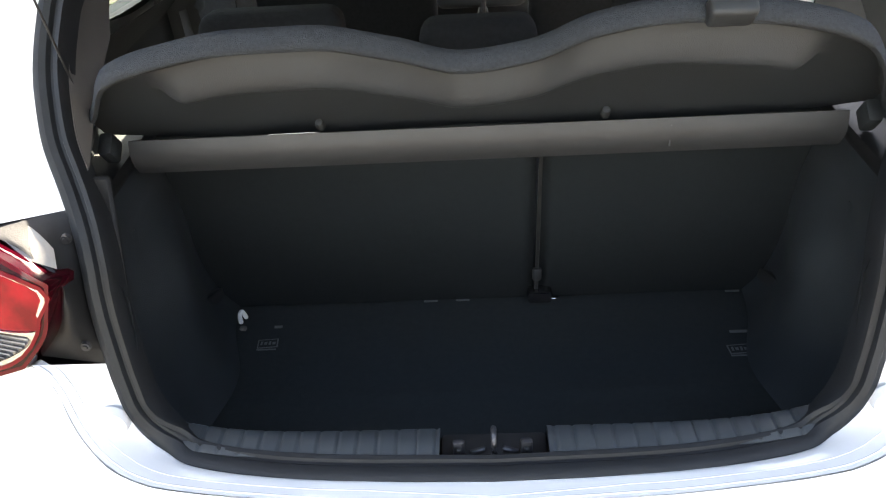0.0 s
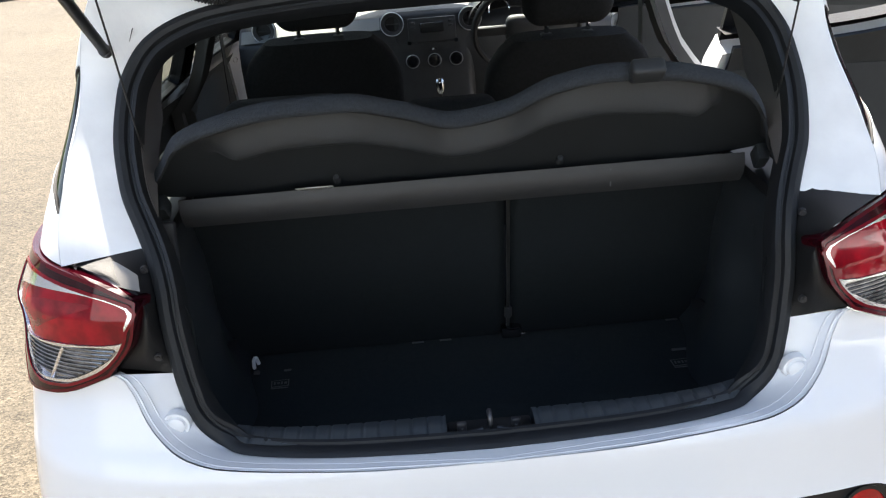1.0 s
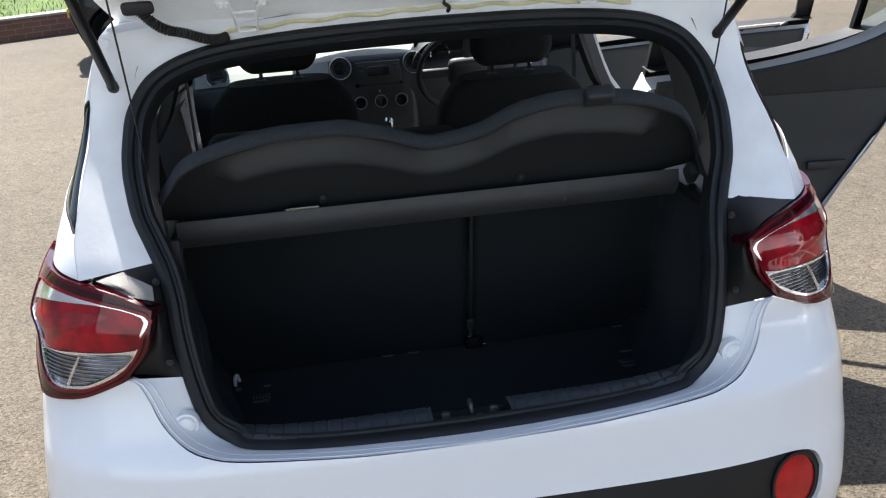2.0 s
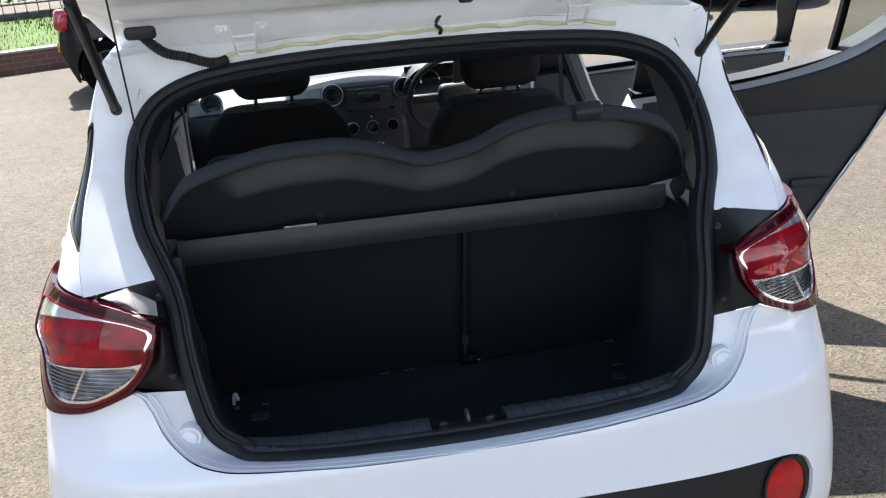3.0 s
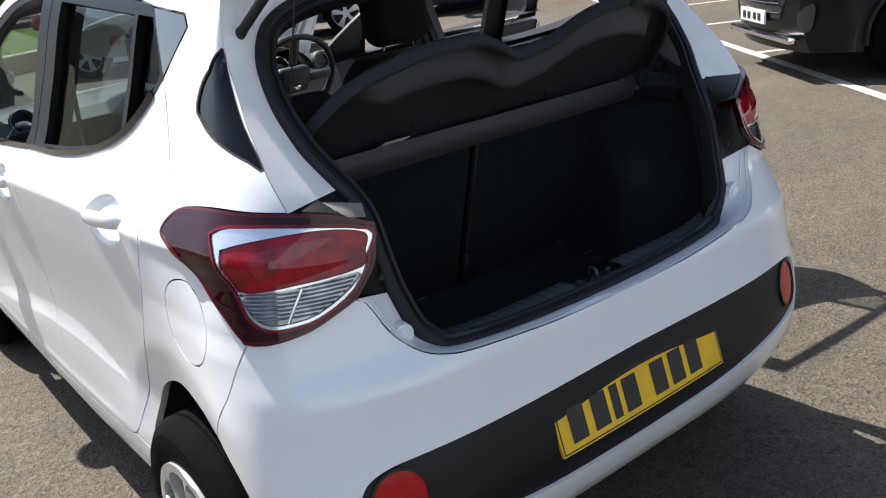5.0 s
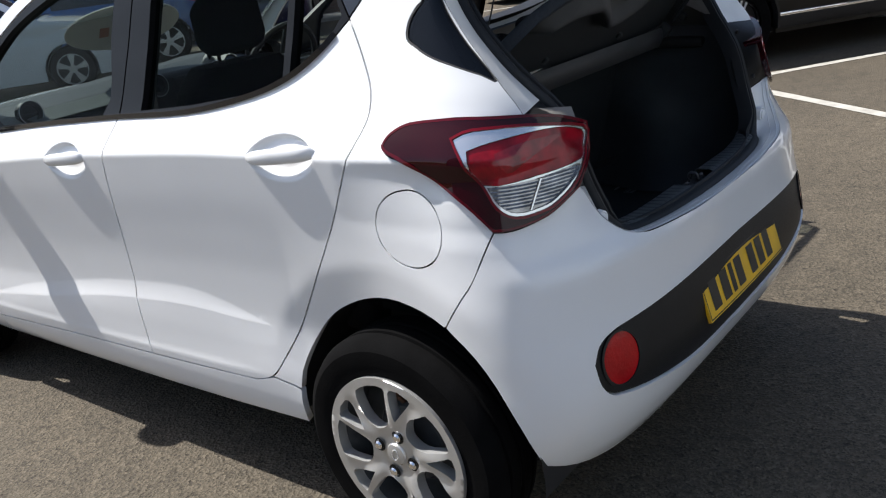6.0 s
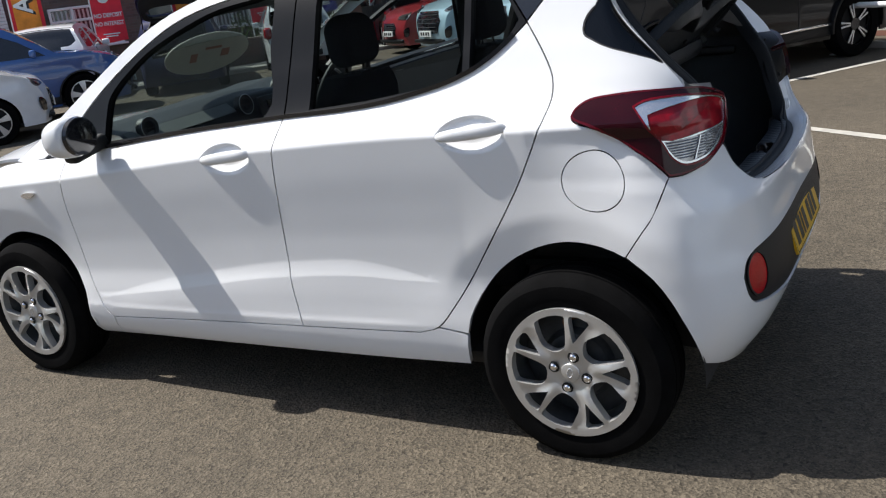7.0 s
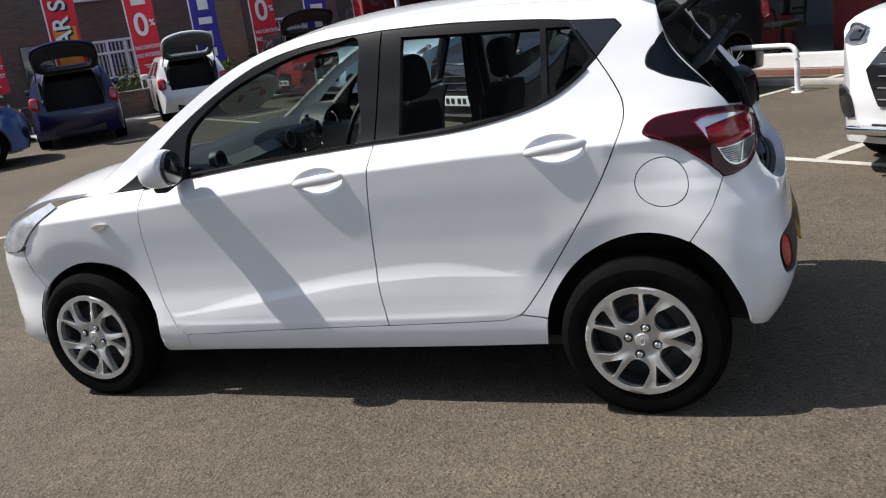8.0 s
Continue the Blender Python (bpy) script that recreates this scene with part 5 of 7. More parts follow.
for x, y, w, h in ((-.09, .012, .04, .04), (.10, .006, .05, .035), (.02, -.025, .10, .012)):
    part("board_print", moved(rbox(w, h, .002, .004, 1), pose(-.09, 2.38, 1.225, -58, 0, 0) @ pose(x, y, -.0045)), BOARD_RED, car)
# belts and pillars
for sx in (-1, 1):
    skin("centre_pillar", [(1.40, .34), (1.62, .34), (1.58, 1.0), (1.52, 1.42), (1.42, 1.43), (1.44, 1.0)], body, GREY_TRIM if sx < 0 else GREY_TRIM, car, off=-.05, gap=0, flange=.03, mirror=sx > 0, step=.05, label="grey centre pillar lining")
    part("seat_belt", sweep([(sx * .60, 1.50, 1.30), (sx * .61, 1.52, .95), (sx * .62, 1.55, .45)], [(-.022, -.001), (.022, -.001), (.022, .001), (-.022, .001)], up=(1, 0, 0)), RUBBER, car)
skin("centre_pillar_skin", [(1.45, .33), (1.56, .33), (1.54, .95), (1.52, 1.43), (1.47, 1.43), (1.49, 1.0)], body, WHITE, car, off=-.03, gap=0, flange=.04, mirror=True, step=.05)
# nearside inner door furniture
pull = part("inner_door_pull", rbox(.02, .05, .05, .01, 2, (-.745, 1.02, .92)), RUBBER, car)
part("inner_lever", rbox(.014, .045, .02, .006, 2, (-.728, 1.03, .93)), CHROME, pull)


# ---- open offside doors ----
def open_door(front, turn):
    hinge = Vector((.79, 2.53 if front else 1.50, 0))
    d = thing_part("open_front_door" if front else "open_rear_door", car, "white door standing open, charcoal inner trim")
    d.matrix_basis = Matrix.Translation(hinge) @ pose(0, 0, 0, 0, 0, turn) @ Matrix.Translation(-hinge)
    poly = FRONT_EDGE + SILL_TOP[::-1][:9] + MID_EDGE + BELT_FRONT[1:-1] if front else MID_EDGE[::-1] + SILL_TOP[:5][::-1] + REAR_EDGE[1:] + BELT_REAR[1:-1]
    skin("door_skin", poly, body, WHITE, d, step=.04, flange=.085, mirror=True)
    belt = BELT_FRONT if front else BELT_REAR
    high = [(s, z + .050) if (s, z) in belt else (s, z) for s, z in poly]
    clear_edge = [(a, b + .045) if q in belt else (a, b) for (a, b), q in zip(shrunk(poly, .050), poly)]
    def flat_side(s, z):
        return (-.800 + .10 * max(0, z - .80) + .36 * max(0, z - .98), s, z)
    skin("door_rim", shrunk(poly, .004), flat_side, WHITE_IN, d, [clear_edge], off=-.085, gap=0, flange=.004, mirror=True, step=.03)
    skin("door_trim", shrunk(high, .026), flat_side, LINER, d, off=-.095, gap=0, flange=.014, mirror=True, step=.03, label="charcoal moulded inner trim")
    outer = TOP_FRONT + BELT_FRONT[::-1] if front else TOP_REAR + BELT_REAR[::-1]
    panes = [(FRONT_PANE, GLASS_WIN)] if front else [(REAR_PANE, GLASS_WIN), (SMALL_PANE, GLASS_WIN)]
    skin("window_frame", outer, body, BLACK_TRIM, d, [p for p, _ in panes], off=-.010, gap=.003, mirror=True, step=.03, flange=.022)
    for p, m in panes[1:]:
        skin("door_glass", shrunk(p, -.004), body, m, d, off=-.02, flange=0, gap=0, mirror=True, step=.05)
    ends = [(s, z) for s, z in belt]
    part("belt_cap", grid(lambda i, t: Vector((-body(*ends[i])[0] - .006, ends[i][0], ends[i][1] + .020)).lerp(Vector((-flat_side(*ends[i])[0] - .100, ends[i][0], ends[i][1] + .018)), t), range(len(ends)), (0, .5, 1)), BLACK_TRIM, d, "black sill under the side window")
    yy = 1.75 if front else .86
    part("pull_pocket", rbox(.012, .13, .03, .006, 2, (.69, yy, .70)), RUBBER, d)
    part("lock_plate", rbox(.012, .032, .036, .003, 1, (.712, 1.545 if front else .698, .90 if front else .815)), PLATE_INK, d)


open_door(False, 85)
open_door(True, 70)


# ---- ground ----
def asphalt():
    m = bpy.data.materials.new("worn_asphalt")
    m.use_nodes = True
    nt = m.node_tree
    b = nt.nodes["Principled BSDF"]
    co = nt.nodes.new("ShaderNodeTexCoord")

    def noise_node(scale, detail=8, rough=0.6):
        n = nt.nodes.new("ShaderNodeTexNoise")
        n.inputs["Scale"].default_value, n.inputs["Detail"].default_value, n.inputs["Roughness"].default_value = scale, detail, rough
        nt.links.new(co.outputs["Object"], n.inputs["Vector"])
        return n
    big, mid = noise_node(.45, 6), noise_node(9, 8, .75)
    def cells(scale):
        v = nt.nodes.new("ShaderNodeTexVoronoi")
        v.inputs["Scale"].default_value = scale
        warp = nt.nodes.new("ShaderNodeMix")
        warp.data_type, warp.blend_type = "RGBA", "LINEAR_LIGHT"
        warp.inputs["Factor"].default_value = .6 / scale
        nt.links.new(co.outputs["Object"], warp.inputs["A"])
        nt.links.new(noise_node(scale * .8, 2).outputs["Color"], warp.inputs["B"])
        nt.links.new(warp.outputs["Result"], v.inputs["Vector"])
        return v
    # coarse chippings set in finer ones, unevenly spread
    vor, fine, spread = cells(95), cells(230), noise_node(28, 5, .65)
    pick = nt.nodes.new("ShaderNodeMapRange")
    pick.inputs["From Min"].default_value, pick.inputs["From Max"].default_value = .42, .60
    nt.links.new(spread.outputs["Fac"], pick.inputs["Value"])
    chips = nt.nodes.new("ShaderNodeMix")
    chips.data_type = "RGBA"
    nt.links.new(pick.outputs[0], chips.inputs["Factor"])
    nt.links.new(fine.outputs["Color"], chips.inputs["A"])
    nt.links.new(vor.outputs["Color"], chips.inputs["B"])
    ramp = nt.nodes.new("ShaderNodeValToRGB")
    ramp.color_ramp.elements[0].color, ramp.color_ramp.elements[1].color = (.033, .0277, .0205, 1), (.148, .126, .094, 1)
    ramp.color_ramp.elements[0].position, ramp.color_ramp.elements[1].position = .12, .95
    nt.links.new(chips.outputs["Result"], ramp.inputs[0])
    mul = nt.nodes.new("ShaderNodeMix")
    mul.data_type, mul.blend_type = "RGBA", "MULTIPLY"
    mul.inputs["Factor"].default_value = 1
    tone = nt.nodes.new("ShaderNodeValToRGB")
    tone.color_ramp.elements[0].color, tone.color_ramp.elements[1].color = (.62, .62, .62, 1), (1.22, 1.19, 1.14, 1)
    tone.color_ramp.elements[0].position, tone.color_ramp.elements[1].position = .35, .65
    add = nt.nodes.new("ShaderNodeMath")
    add.operation = "ADD"
    half = nt.nodes.new("ShaderNodeMath")
    half.operation = "MULTIPLY"
    half.inputs[1].default_value = .5
    nt.links.new(big.outputs["Fac"], add.inputs[0])
    nt.links.new(mid.outputs["Fac"], add.inputs[1])
    nt.links.new(add.outputs[0], half.inputs[0])
    nt.links.new(half.outputs[0], tone.inputs[0])
    nt.links.new(ramp.outputs[0], mul.inputs["A"])
    nt.links.new(tone.outputs[0], mul.inputs["B"])
    nt.links.new(mul.outputs["Result"], b.inputs["Base Color"])
    b.inputs["Roughness"].default_value = .85
    b.inputs["Specular IOR Level"].default_value = .3
    bp = nt.nodes.new("ShaderNodeBump")
    bp.inputs["Strength"].default_value, bp.inputs["Distance"].default_value = .7, .006
    nt.links.new(vor.outputs["Distance"], bp.inputs["Height"])
    nt.links.new(bp.outputs[0], b.inputs["Normal"])
    return m


ASPHALT = asphalt()
tagged(part("ground", ([(-300, -300, 0), (300, -300, 0), (300, 300, 0), (-300, 300, 0)], [(0, 1, 2, 3)]), ASPHALT), "worn grey-brown asphalt of a car lot", "asphalt", kind="structure")


# ---- the lot: A runs along the bays to the showroom, B away from the street ----
LOT_A, LOT_B = Vector((.812, -.583, 0)), Vector((.583, .812, 0))


def lot(a, b, z=0.0):
    return LOT_A * a + LOT_B * b + Vector((0, 0, z))


def lot_pose(a, b, turn=0.0, z=0.0):
    """Turn 0 faces along B."""
    p = lot(a, b, z)
    return pose(p.x, p.y, p.z, 0, 0, math.degrees(math.atan2(-LOT_B.x, LOT_B.y)) + turn)


LINE_PAINT = mat("worn_line_paint", (.47, .45, .40), .7, vary=.35, scale=9, bump=.2, bscale=120)
LINE_A0 = Vector((3.583, 0, 0)).dot(LOT_A)
LINE_B0 = Vector((3.583, 0, 0)).dot(LOT_B)


def painted_line(p, q, w=.10):
    d = (q - p).normalized()
    s = Vector((-d.y, d.x, 0)) * w / 2
    n = max(2, int((q - p).length / .3))
    vs, fs = [], []
    for i in range(n + 1):
        c = p.lerp(q, i / n)
        k = 1 + .05 * math.sin(i * 2.3) + .04 * math.sin(i * 5.1)
        vs += [c - s * k + Vector((0, 0, .004)), c + s * k + Vector((0, 0, .004))]
    fs = [(2 * i, 2 * i + 1, 2 * i + 3, 2 * i + 2) for i in range(n)]
    return tagged(part("bay_line", (vs, fs), LINE_PAINT, None, "", 0), "worn white painted bay line on asphalt", "bay marking", "painted bay lines")


painted_line(lot(LINE_A0, LINE_B0 - 6), lot(LINE_A0, LINE_B0 + 14))
for k in range(-1, 5):
    b = LINE_B0 + 2.39 + (2.45 * k if k >= 0 else -2.66)
    painted_line(lot(LINE_A0 + .06, b), lot(LINE_A0 + 4.7, b))
painted_line(Vector((1.2, 7.4, 0)), Vector((4.4, 5.6, 0)), .08)

# ---- parked cars ----
CAR_GLASS = mat("dark_car_glass", (.015, .017, .02), .06, coat=.5, vary=.3, scale=3)
ALLOY = mat("alloy", (.62, .62, .63), .3, .6, vary=.1, scale=20)
TAIL = mat("tail_lamp_red", (.42, .012, .02), .15, coat=1, vary=.3, scale=14)
PLATE_WHITE = mat("white_plate", (.75, .75, .73), .4, vary=.1, scale=20)
CABIN = mat("dark_cabin", (.012, .012, .013), .8, vary=.3, scale=10)
wheel_meshes = {}


def far_wheel(parent, x, y, r, style, rim_mat):
    """A road wheel of a parked car; alike wheels share their meshes."""
    w = thing_part("wheel", parent)
    w.matrix_basis = pose(x, y, r, 0, 90 if x > 0 else -90, 0) @ pose(0, 0, 0, 0, 0, 20 + y * 40)
    key = (round(r, 3), style, rim_mat.name)
    if key not in wheel_meshes:
        tyre = part("tyre", lathe([(r * .68, -.09), (r * .8, -.105), (r * .95, -.10), (r, -.07), (r, .07), (r * .95, .10), (r * .8, .105), (r * .68, .09)], 40), TYRE, w)
        ri = r * .70
        holes = []
        n = 5
        for k in range(n):
            a0 = 2 * math.pi * k / n
            wd = {"blade": .46, "star": .40, "plain": .44}[style]
            holes.append([(q * ri * math.cos(a0 + s), q * ri * math.sin(a0 + s)) for q, s in ((.26, -wd * .7), (.90, -wd), (.93, 0), (.90, wd), (.26, wd * .7))])
        pts, tris, loops = fill(circle((0, 0), ri, 40), holes, .05)
        vs = [Vector((p[0], p[1], .075 - .5 * (math.hypot(*p) - ri * .5) ** 2)) for p in pts]
        fs = list(tris)
        for lp in loops:
            o = len(vs)
            vs += [vs[i] - Vector((0, 0, .03)) for i in lp]
            fs += [(lp[q], lp[(q + 1) % len(lp)], o + (q + 1) % len(lp), o + q) for q in range(len(lp))]
        rim = part("rim", (vs, fs), rim_mat, w)
        disc = part("brake_disc", lathe([(0, .02), (ri * .95, .02)], 28), CABIN, w)
        extra = None
        if style == "blade":
            extra = [part("spoke_insert", rbox(ri * .62, ri * .09, .012, .004, 1, (0, 0, 0), pose(0, 0, 0, 0, 0, 72 * k + 36 + q) @ pose(ri * .60, 0, .070)), ALLOY, w) for k in range(5) for q in (-7, 7)]
        wheel_meshes[key] = [o.data for o in [tyre, rim, disc] + (extra or [])]
    else:
        for nm, me in zip(["tyre", "rim", "brake_disc"] + ["spoke_insert"] * 10, wheel_meshes[key]):
            part(nm, me, None, w)
    return w


def parked_car(name, label, m, paint, L=4.0, W=1.72, H=1.48, suv=False, gate_open=False, wheel_style="star", rim=None, group="", cladding=False, chrome=False, face=True, gate_in=None, tail=.185):
    """A whole parked car in its own frame: y ahead from the rear bumper, x across, z up."""
    root = thing(name, label, "car", m, group)
    zb = (.24 if suv else .19)
    belt0, belt1 = (.66 if suv else .64), .625
    yr, yf, r = tail * L, .815 * L, (.35 if suv else .31)

    def w_at(y, z):
        f = z / H
        e = abs(2 * y / L - 1)
        v = W / 2 * (1 - .07 * e ** 7)
        if y > .90 * L:
            v *= 1 - .24 * ((y / L - .90) / .10) ** 2
        elif y < .06 * L:
            v *= 1 - .10 * ((.06 - y / L) / .06) ** 2
        if f < .30:
            v *= .965 + .035 * f / .30
        elif f > .62:
            v *= 1 - .30 * ((f - .62) / .38) ** 1.15
        elif f > .5:
            v *= 1 - .012 * math.sin((f - .5) / .12 * math.pi)
        return v

    def side(s, z):
        return (-w_at(s, z), s, z)
    rear = [(.035, zb / H), (.006, .30), (.0, .40), (.010, .52), (.022, .60)]
    back = [(.035, .66), (.075, .86), (.10, .935)] if not suv else [(.030, .68), (.06, .86), (.085, .94)]
    roof = [(.15, .972), (.26, .993), (.40, 1.0), (.53, .985)]
    screen = [(.575, .955), (.65, .83), (.735, .685)]
    bonnet = [(.76, .665), (.86, .635), (.945, .575)]
    nose = [(.98, .50), (.997, .40), (1.0, .30), (.985, zb / H)]
    if suv:
        bonnet = [(.76, .668), (.86, .640), (.945, .580)]
        nose = [(.982, .52), (.998, .42), (1.0, .30), (.985, zb / H)]

    def real(pts):
        return [(a * L, b * H) for a, b in pts]
    top = smooth_path(real(rear + back + roof + screen + bonnet + nose), 3)
    top = [tuple(p) for p in top]

    prof = sorted((p for p in top if p[0] > .94 * L and p[1] < .62 * H), key=lambda p: p[1])

    def nose_face(s, z):
        """The front face; s runs outwards from the middle line to the nearside."""
        y0 = float(np.interp(z, [p[1] for p in prof], [p[0] for p in prof]))
        u = min(1, s / w_at(y0, z))
        return (-s, y0 + .10 * (1 - u * u) - .6 * max(0, s - w_at(y0, z)), z)

    def arch_pts(yc):
        R = r * 1.13
        return [(yc + R * math.cos(a), r + R * math.sin(a)) for a in np.linspace(math.pi + .15, -.15, 17) if r + R * math.sin(a) > zb - .001]
    under = [(yf + r * 1.13, zb)] + arch_pts(yf)[::-1] + [(yf - r * 1.13, zb), (yr + r * 1.13, zb)] + arch_pts(yr)[::-1] + [(yr - r * 1.13, zb)]
    win_r = [(.13 * L, .69 * H), (.155 * L, .87 * H), (.24 * L, .925 * H), (.375 * L, .935 * H), (.375 * L, .668 * H)]
    win_f = [(.40 * L, .666 * H), (.40 * L, .937 * H), (.53 * L, .925 * H), (.61 * L, .83 * H), (.70 * L, .665 * H)]
    for mir in (False, True):
        skin("side_panel", top + under, side, paint, root, [win_r, win_f], gap=0, flange=.02, step=.14, mirror=mir)
        for wn in (win_r, win_f):
            skin("side_window", shrunk(wn, -.01), side, CAR_GLASS, root, off=-.01, gap=0, flange=0, step=.2, mirror=mir)
        x = (W / 2 - .10) * (1 if mir else -1)
        for yy in (yr, yf):
            far_wheel(root, x, yy, r, wheel_style, rim or ALLOY)
            part("wheel_housing", grid(lambda a, t: Vector((x * (.99 - .3 * t), yy + r * 1.12 * math.cos(a), r + r * 1.12 * math.sin(a))), np.linspace(-.2, math.pi + .2, 18), (0, 1)), RUBBER, root)
        part("door_mirror", rbox(.16, .10, .12, .035, 3, ((W / 2 + .06) * (1 if mir else -1), .655 * L, .70 * H)), paint, root)
        for hy in (.235, .43):
            part("door_handle", rbox(.025, .17, .025, .008, 2, ((w_at(hy * L, .56 * H) + .008) * (1 if mir else -1), hy * L, .575 * H)), paint, root)
        part("door_gap", sweep([((w_at(.387 * L, q) + .001) * (1 if mir else -1), .387 * L, q) for q in np.linspace(zb + .12, .66 * H, 10)], [(-.004, -.004), (.004, -.004), (.004, .004), (-.004, .004)], up=(0, 1, 0)), RUBBER, root)
        if cladding:
            for yc in (yr, yf):
                part("arch_cladding", sweep([((w_at(q[0], q[1]) + .006) * (1 if mir else -1), q[0], q[1]) for q in arch_pts(yc)], [(-.012, -.035), (.012, -.035), (.012, .035), (-.012, .035)], up=(1, 0, 0)), BLACK_TRIM, root)
            part("sill_cladding", rbox(.04, yf - yr - 2.2 * r, .14, .02, 2, ((W / 2 - .025) * (1 if mir else -1), (yr + yf) / 2, zb + .10)), BLACK_TRIM, root)
        if chrome:
            part("sill_strip", rbox(.02, yf - yr - 2.3 * r, .035, .01, 2, ((W / 2 + .002) * (1 if mir else -1), (yr + yf) / 2, zb + .16)), CHROME, root)
        sx = 1 if mir else -1
        part("tail_lamp", rbox(.17, .16, .24, .06, 4, (sx * (W / 2 - .105), .075, .585 * H), pose(0, 0, 0, -10, 0, sx * 12)), TAIL, root, "red tail lamp")
        hz, k = (.565 if suv else .515) * H, W / 1.84
        l0 = .57 if suv else .38
        skin("headlamp", curve([(l0 * k, hz - .045), ((l0 + .05) * k, hz + .02), (.68 * k, hz + .055), (.76 * k, hz + .075), (.78 * k, hz + .02), (.74 * k, hz - .05), (.64 * k, hz - .06), (l0 * k, hz - .045)], 3)[:-1], nose_face, LAMP_CLEAR, root, off=.012, gap=0, flange=.03, mirror=mir, step=.06, label="clear headlamp")
        skin("lamp_core", curve([(.63 * k, hz - .035), (.65 * k, hz + .02), (.71 * k, hz + .03), (.73 * k, hz - .03), (.63 * k, hz - .035)], 3)[:-1], nose_face, GLOSS_BLACK, root, off=.016, gap=0, flange=.004, mirror=mir, step=.06)
        skin("fog_lamp", curve([(.62 * k, .25 * H), (.64 * k, .335 * H), (.76 * k, .375 * H), (.75 * k, .28 * H), (.70 * k, .245 * H), (.62 * k, .25 * H)], 3)[:-1], nose_face, GLOSS_BLACK, root, off=.008, gap=0, flange=.02, mirror=mir, step=.06, label="black fog lamp recess")
    us2 = np.linspace(-1, 1, 9)

    def across(lo, hi, off=0.0, crown=.03, inset=1.0):
        pts = top[lo:hi + 1]

        def fn(i, u):
            y, z = pts[i]
            k = crown * (1 - u * u)
            front = 1 if y > L * .93 else (-1 if y < L * .06 else 0)
            return Vector((u * w_at(y, z) * inset, y + front * (.10 * (1 - u * u)), z + (k if z > .6 * H else 0) + off))
        return grid(fn, range(len(pts)), us2)
    i_back, i_roof, i_screen, i_bon, i_nose = (3 * len(rear), 3 * (len(rear) + len(back)), 3 * (len(rear) + len(back) + len(roof)), 3 * (len(rear) + len(back) + len(roof) + len(screen)), 3 * (len(rear) + len(back) + len(roof) + len(screen) + len(bonnet)))
    part("rear_bumper", across(0, i_back - (7 if gate_open else 2)), paint, root)
    part("roof", across(i_roof - 2, i_screen), paint, root)
    part("windscreen", across(i_screen, i_bon - 3, .004), CAR_GLASS, root)
    part("bonnet", across(i_bon - 3, i_nose - 2), paint, root)
    part("front_bumper", across(i_nose - 2, len(top) - 1), paint, root)
    part("floor_pan", rbox(W * .86, L * .92, .06, .02, 1, (0, L / 2, zb + .03)), RUBBER, root)
    if gate_open:
        part("bumper_insert", rbox(W * .56, .10, .13, .02, 2, (0, .035, .285)), RUBBER, root, "black lower bumper insert")
        part("boot_interior", rbox(W * .70, .03, .40 * H, .01, 1, (0, .75, .62 * H)), CABIN, root)
        part("boot_floor", rbox(W * .70, .70, .03, .01, 1, (0, .40, .42 * H)), CABIN, root)
        for sx in (-1, 1):
            part("boot_side", rbox(.03, .70, .44 * H, .01, 1, (sx * W * .34, .40, .63 * H)), CABIN, root)
            part("gate_strut", tube([(sx * W * .36, .22, .86 * H), (sx * W * .33, -.14, 1.06 * H)], .012, 8), RUBBER, root)
            part("rear_seat", rbox(W * .30, .10, .30, .04, 3, (sx * W * .18, .80, .74 * H)), CLOTH, root)
        gl = thing_part("tailgate", root, "raised tailgate")
        gm = pose(0, .24, .945 * H, -28)
        hw = W * .36

        def gate_loop(k, v0, v1):
            return curve([(-hw * .80 * k, v0), (0, v0 - .01), (hw * .80 * k, v0), (hw * .95 * k, v0 + .10 * k), (hw * k, v0 + .55 * (v1 - v0)), (hw * .94 * k, v1 - .08), (hw * .7 * k, v1), (0, v1 + .02), (-hw * .7 * k, v1), (-hw * .94 * k, v1 - .08), (-hw * k, v0 + .55 * (v1 - v0)), (-hw * .95 * k, v0 + .10 * k), (-hw * .80 * k, v0)], 3)[:-1]

        def gate_at(x, y, d):
            return gm @ Vector((x, -y, -d - .10 * (1 - (x / hw) ** 2) * (y / .85) ** 2 * -1))
        hole = gate_loop(.78, .13, .46)
        for nm, loop, dep, thick, mt in (("gate_shell", gate_loop(1.0, 0, .84), -.035, .03, paint), ("gate_trim", gate_loop(.93, .03, .81), .0, .03, gate_in or CABIN)):
            pts, tris, _ = fill(loop, [hole], .12)
            part(nm, solid(([gate_at(p[0], p[1], dep) for p in pts], tris), thick), mt, gl)
        pts, tris, _ = fill(gate_loop(.80, .12, .47), (), .15)
        part("gate_glass", ([gate_at(p[0], p[1], .02) for p in pts], tris), GLASS_WIN, gl)
        part("opening_rim", tube([(-W * .31, .035, .45 * H), (-W * .335, .04, .60 * H), (-W * .30, .20, .84 * H), (-W * .26, .29, .925 * H), (W * .26, .29, .925 * H), (W * .30, .20, .84 * H), (W * .335, .04, .60 * H), (W * .31, .035, .45 * H)], .022, 8, closed=True), RUBBER, root)
        for sx in (-1, 1):
            corner = [top[i] for i in range(max(0, i_back - 8), i_roof)]
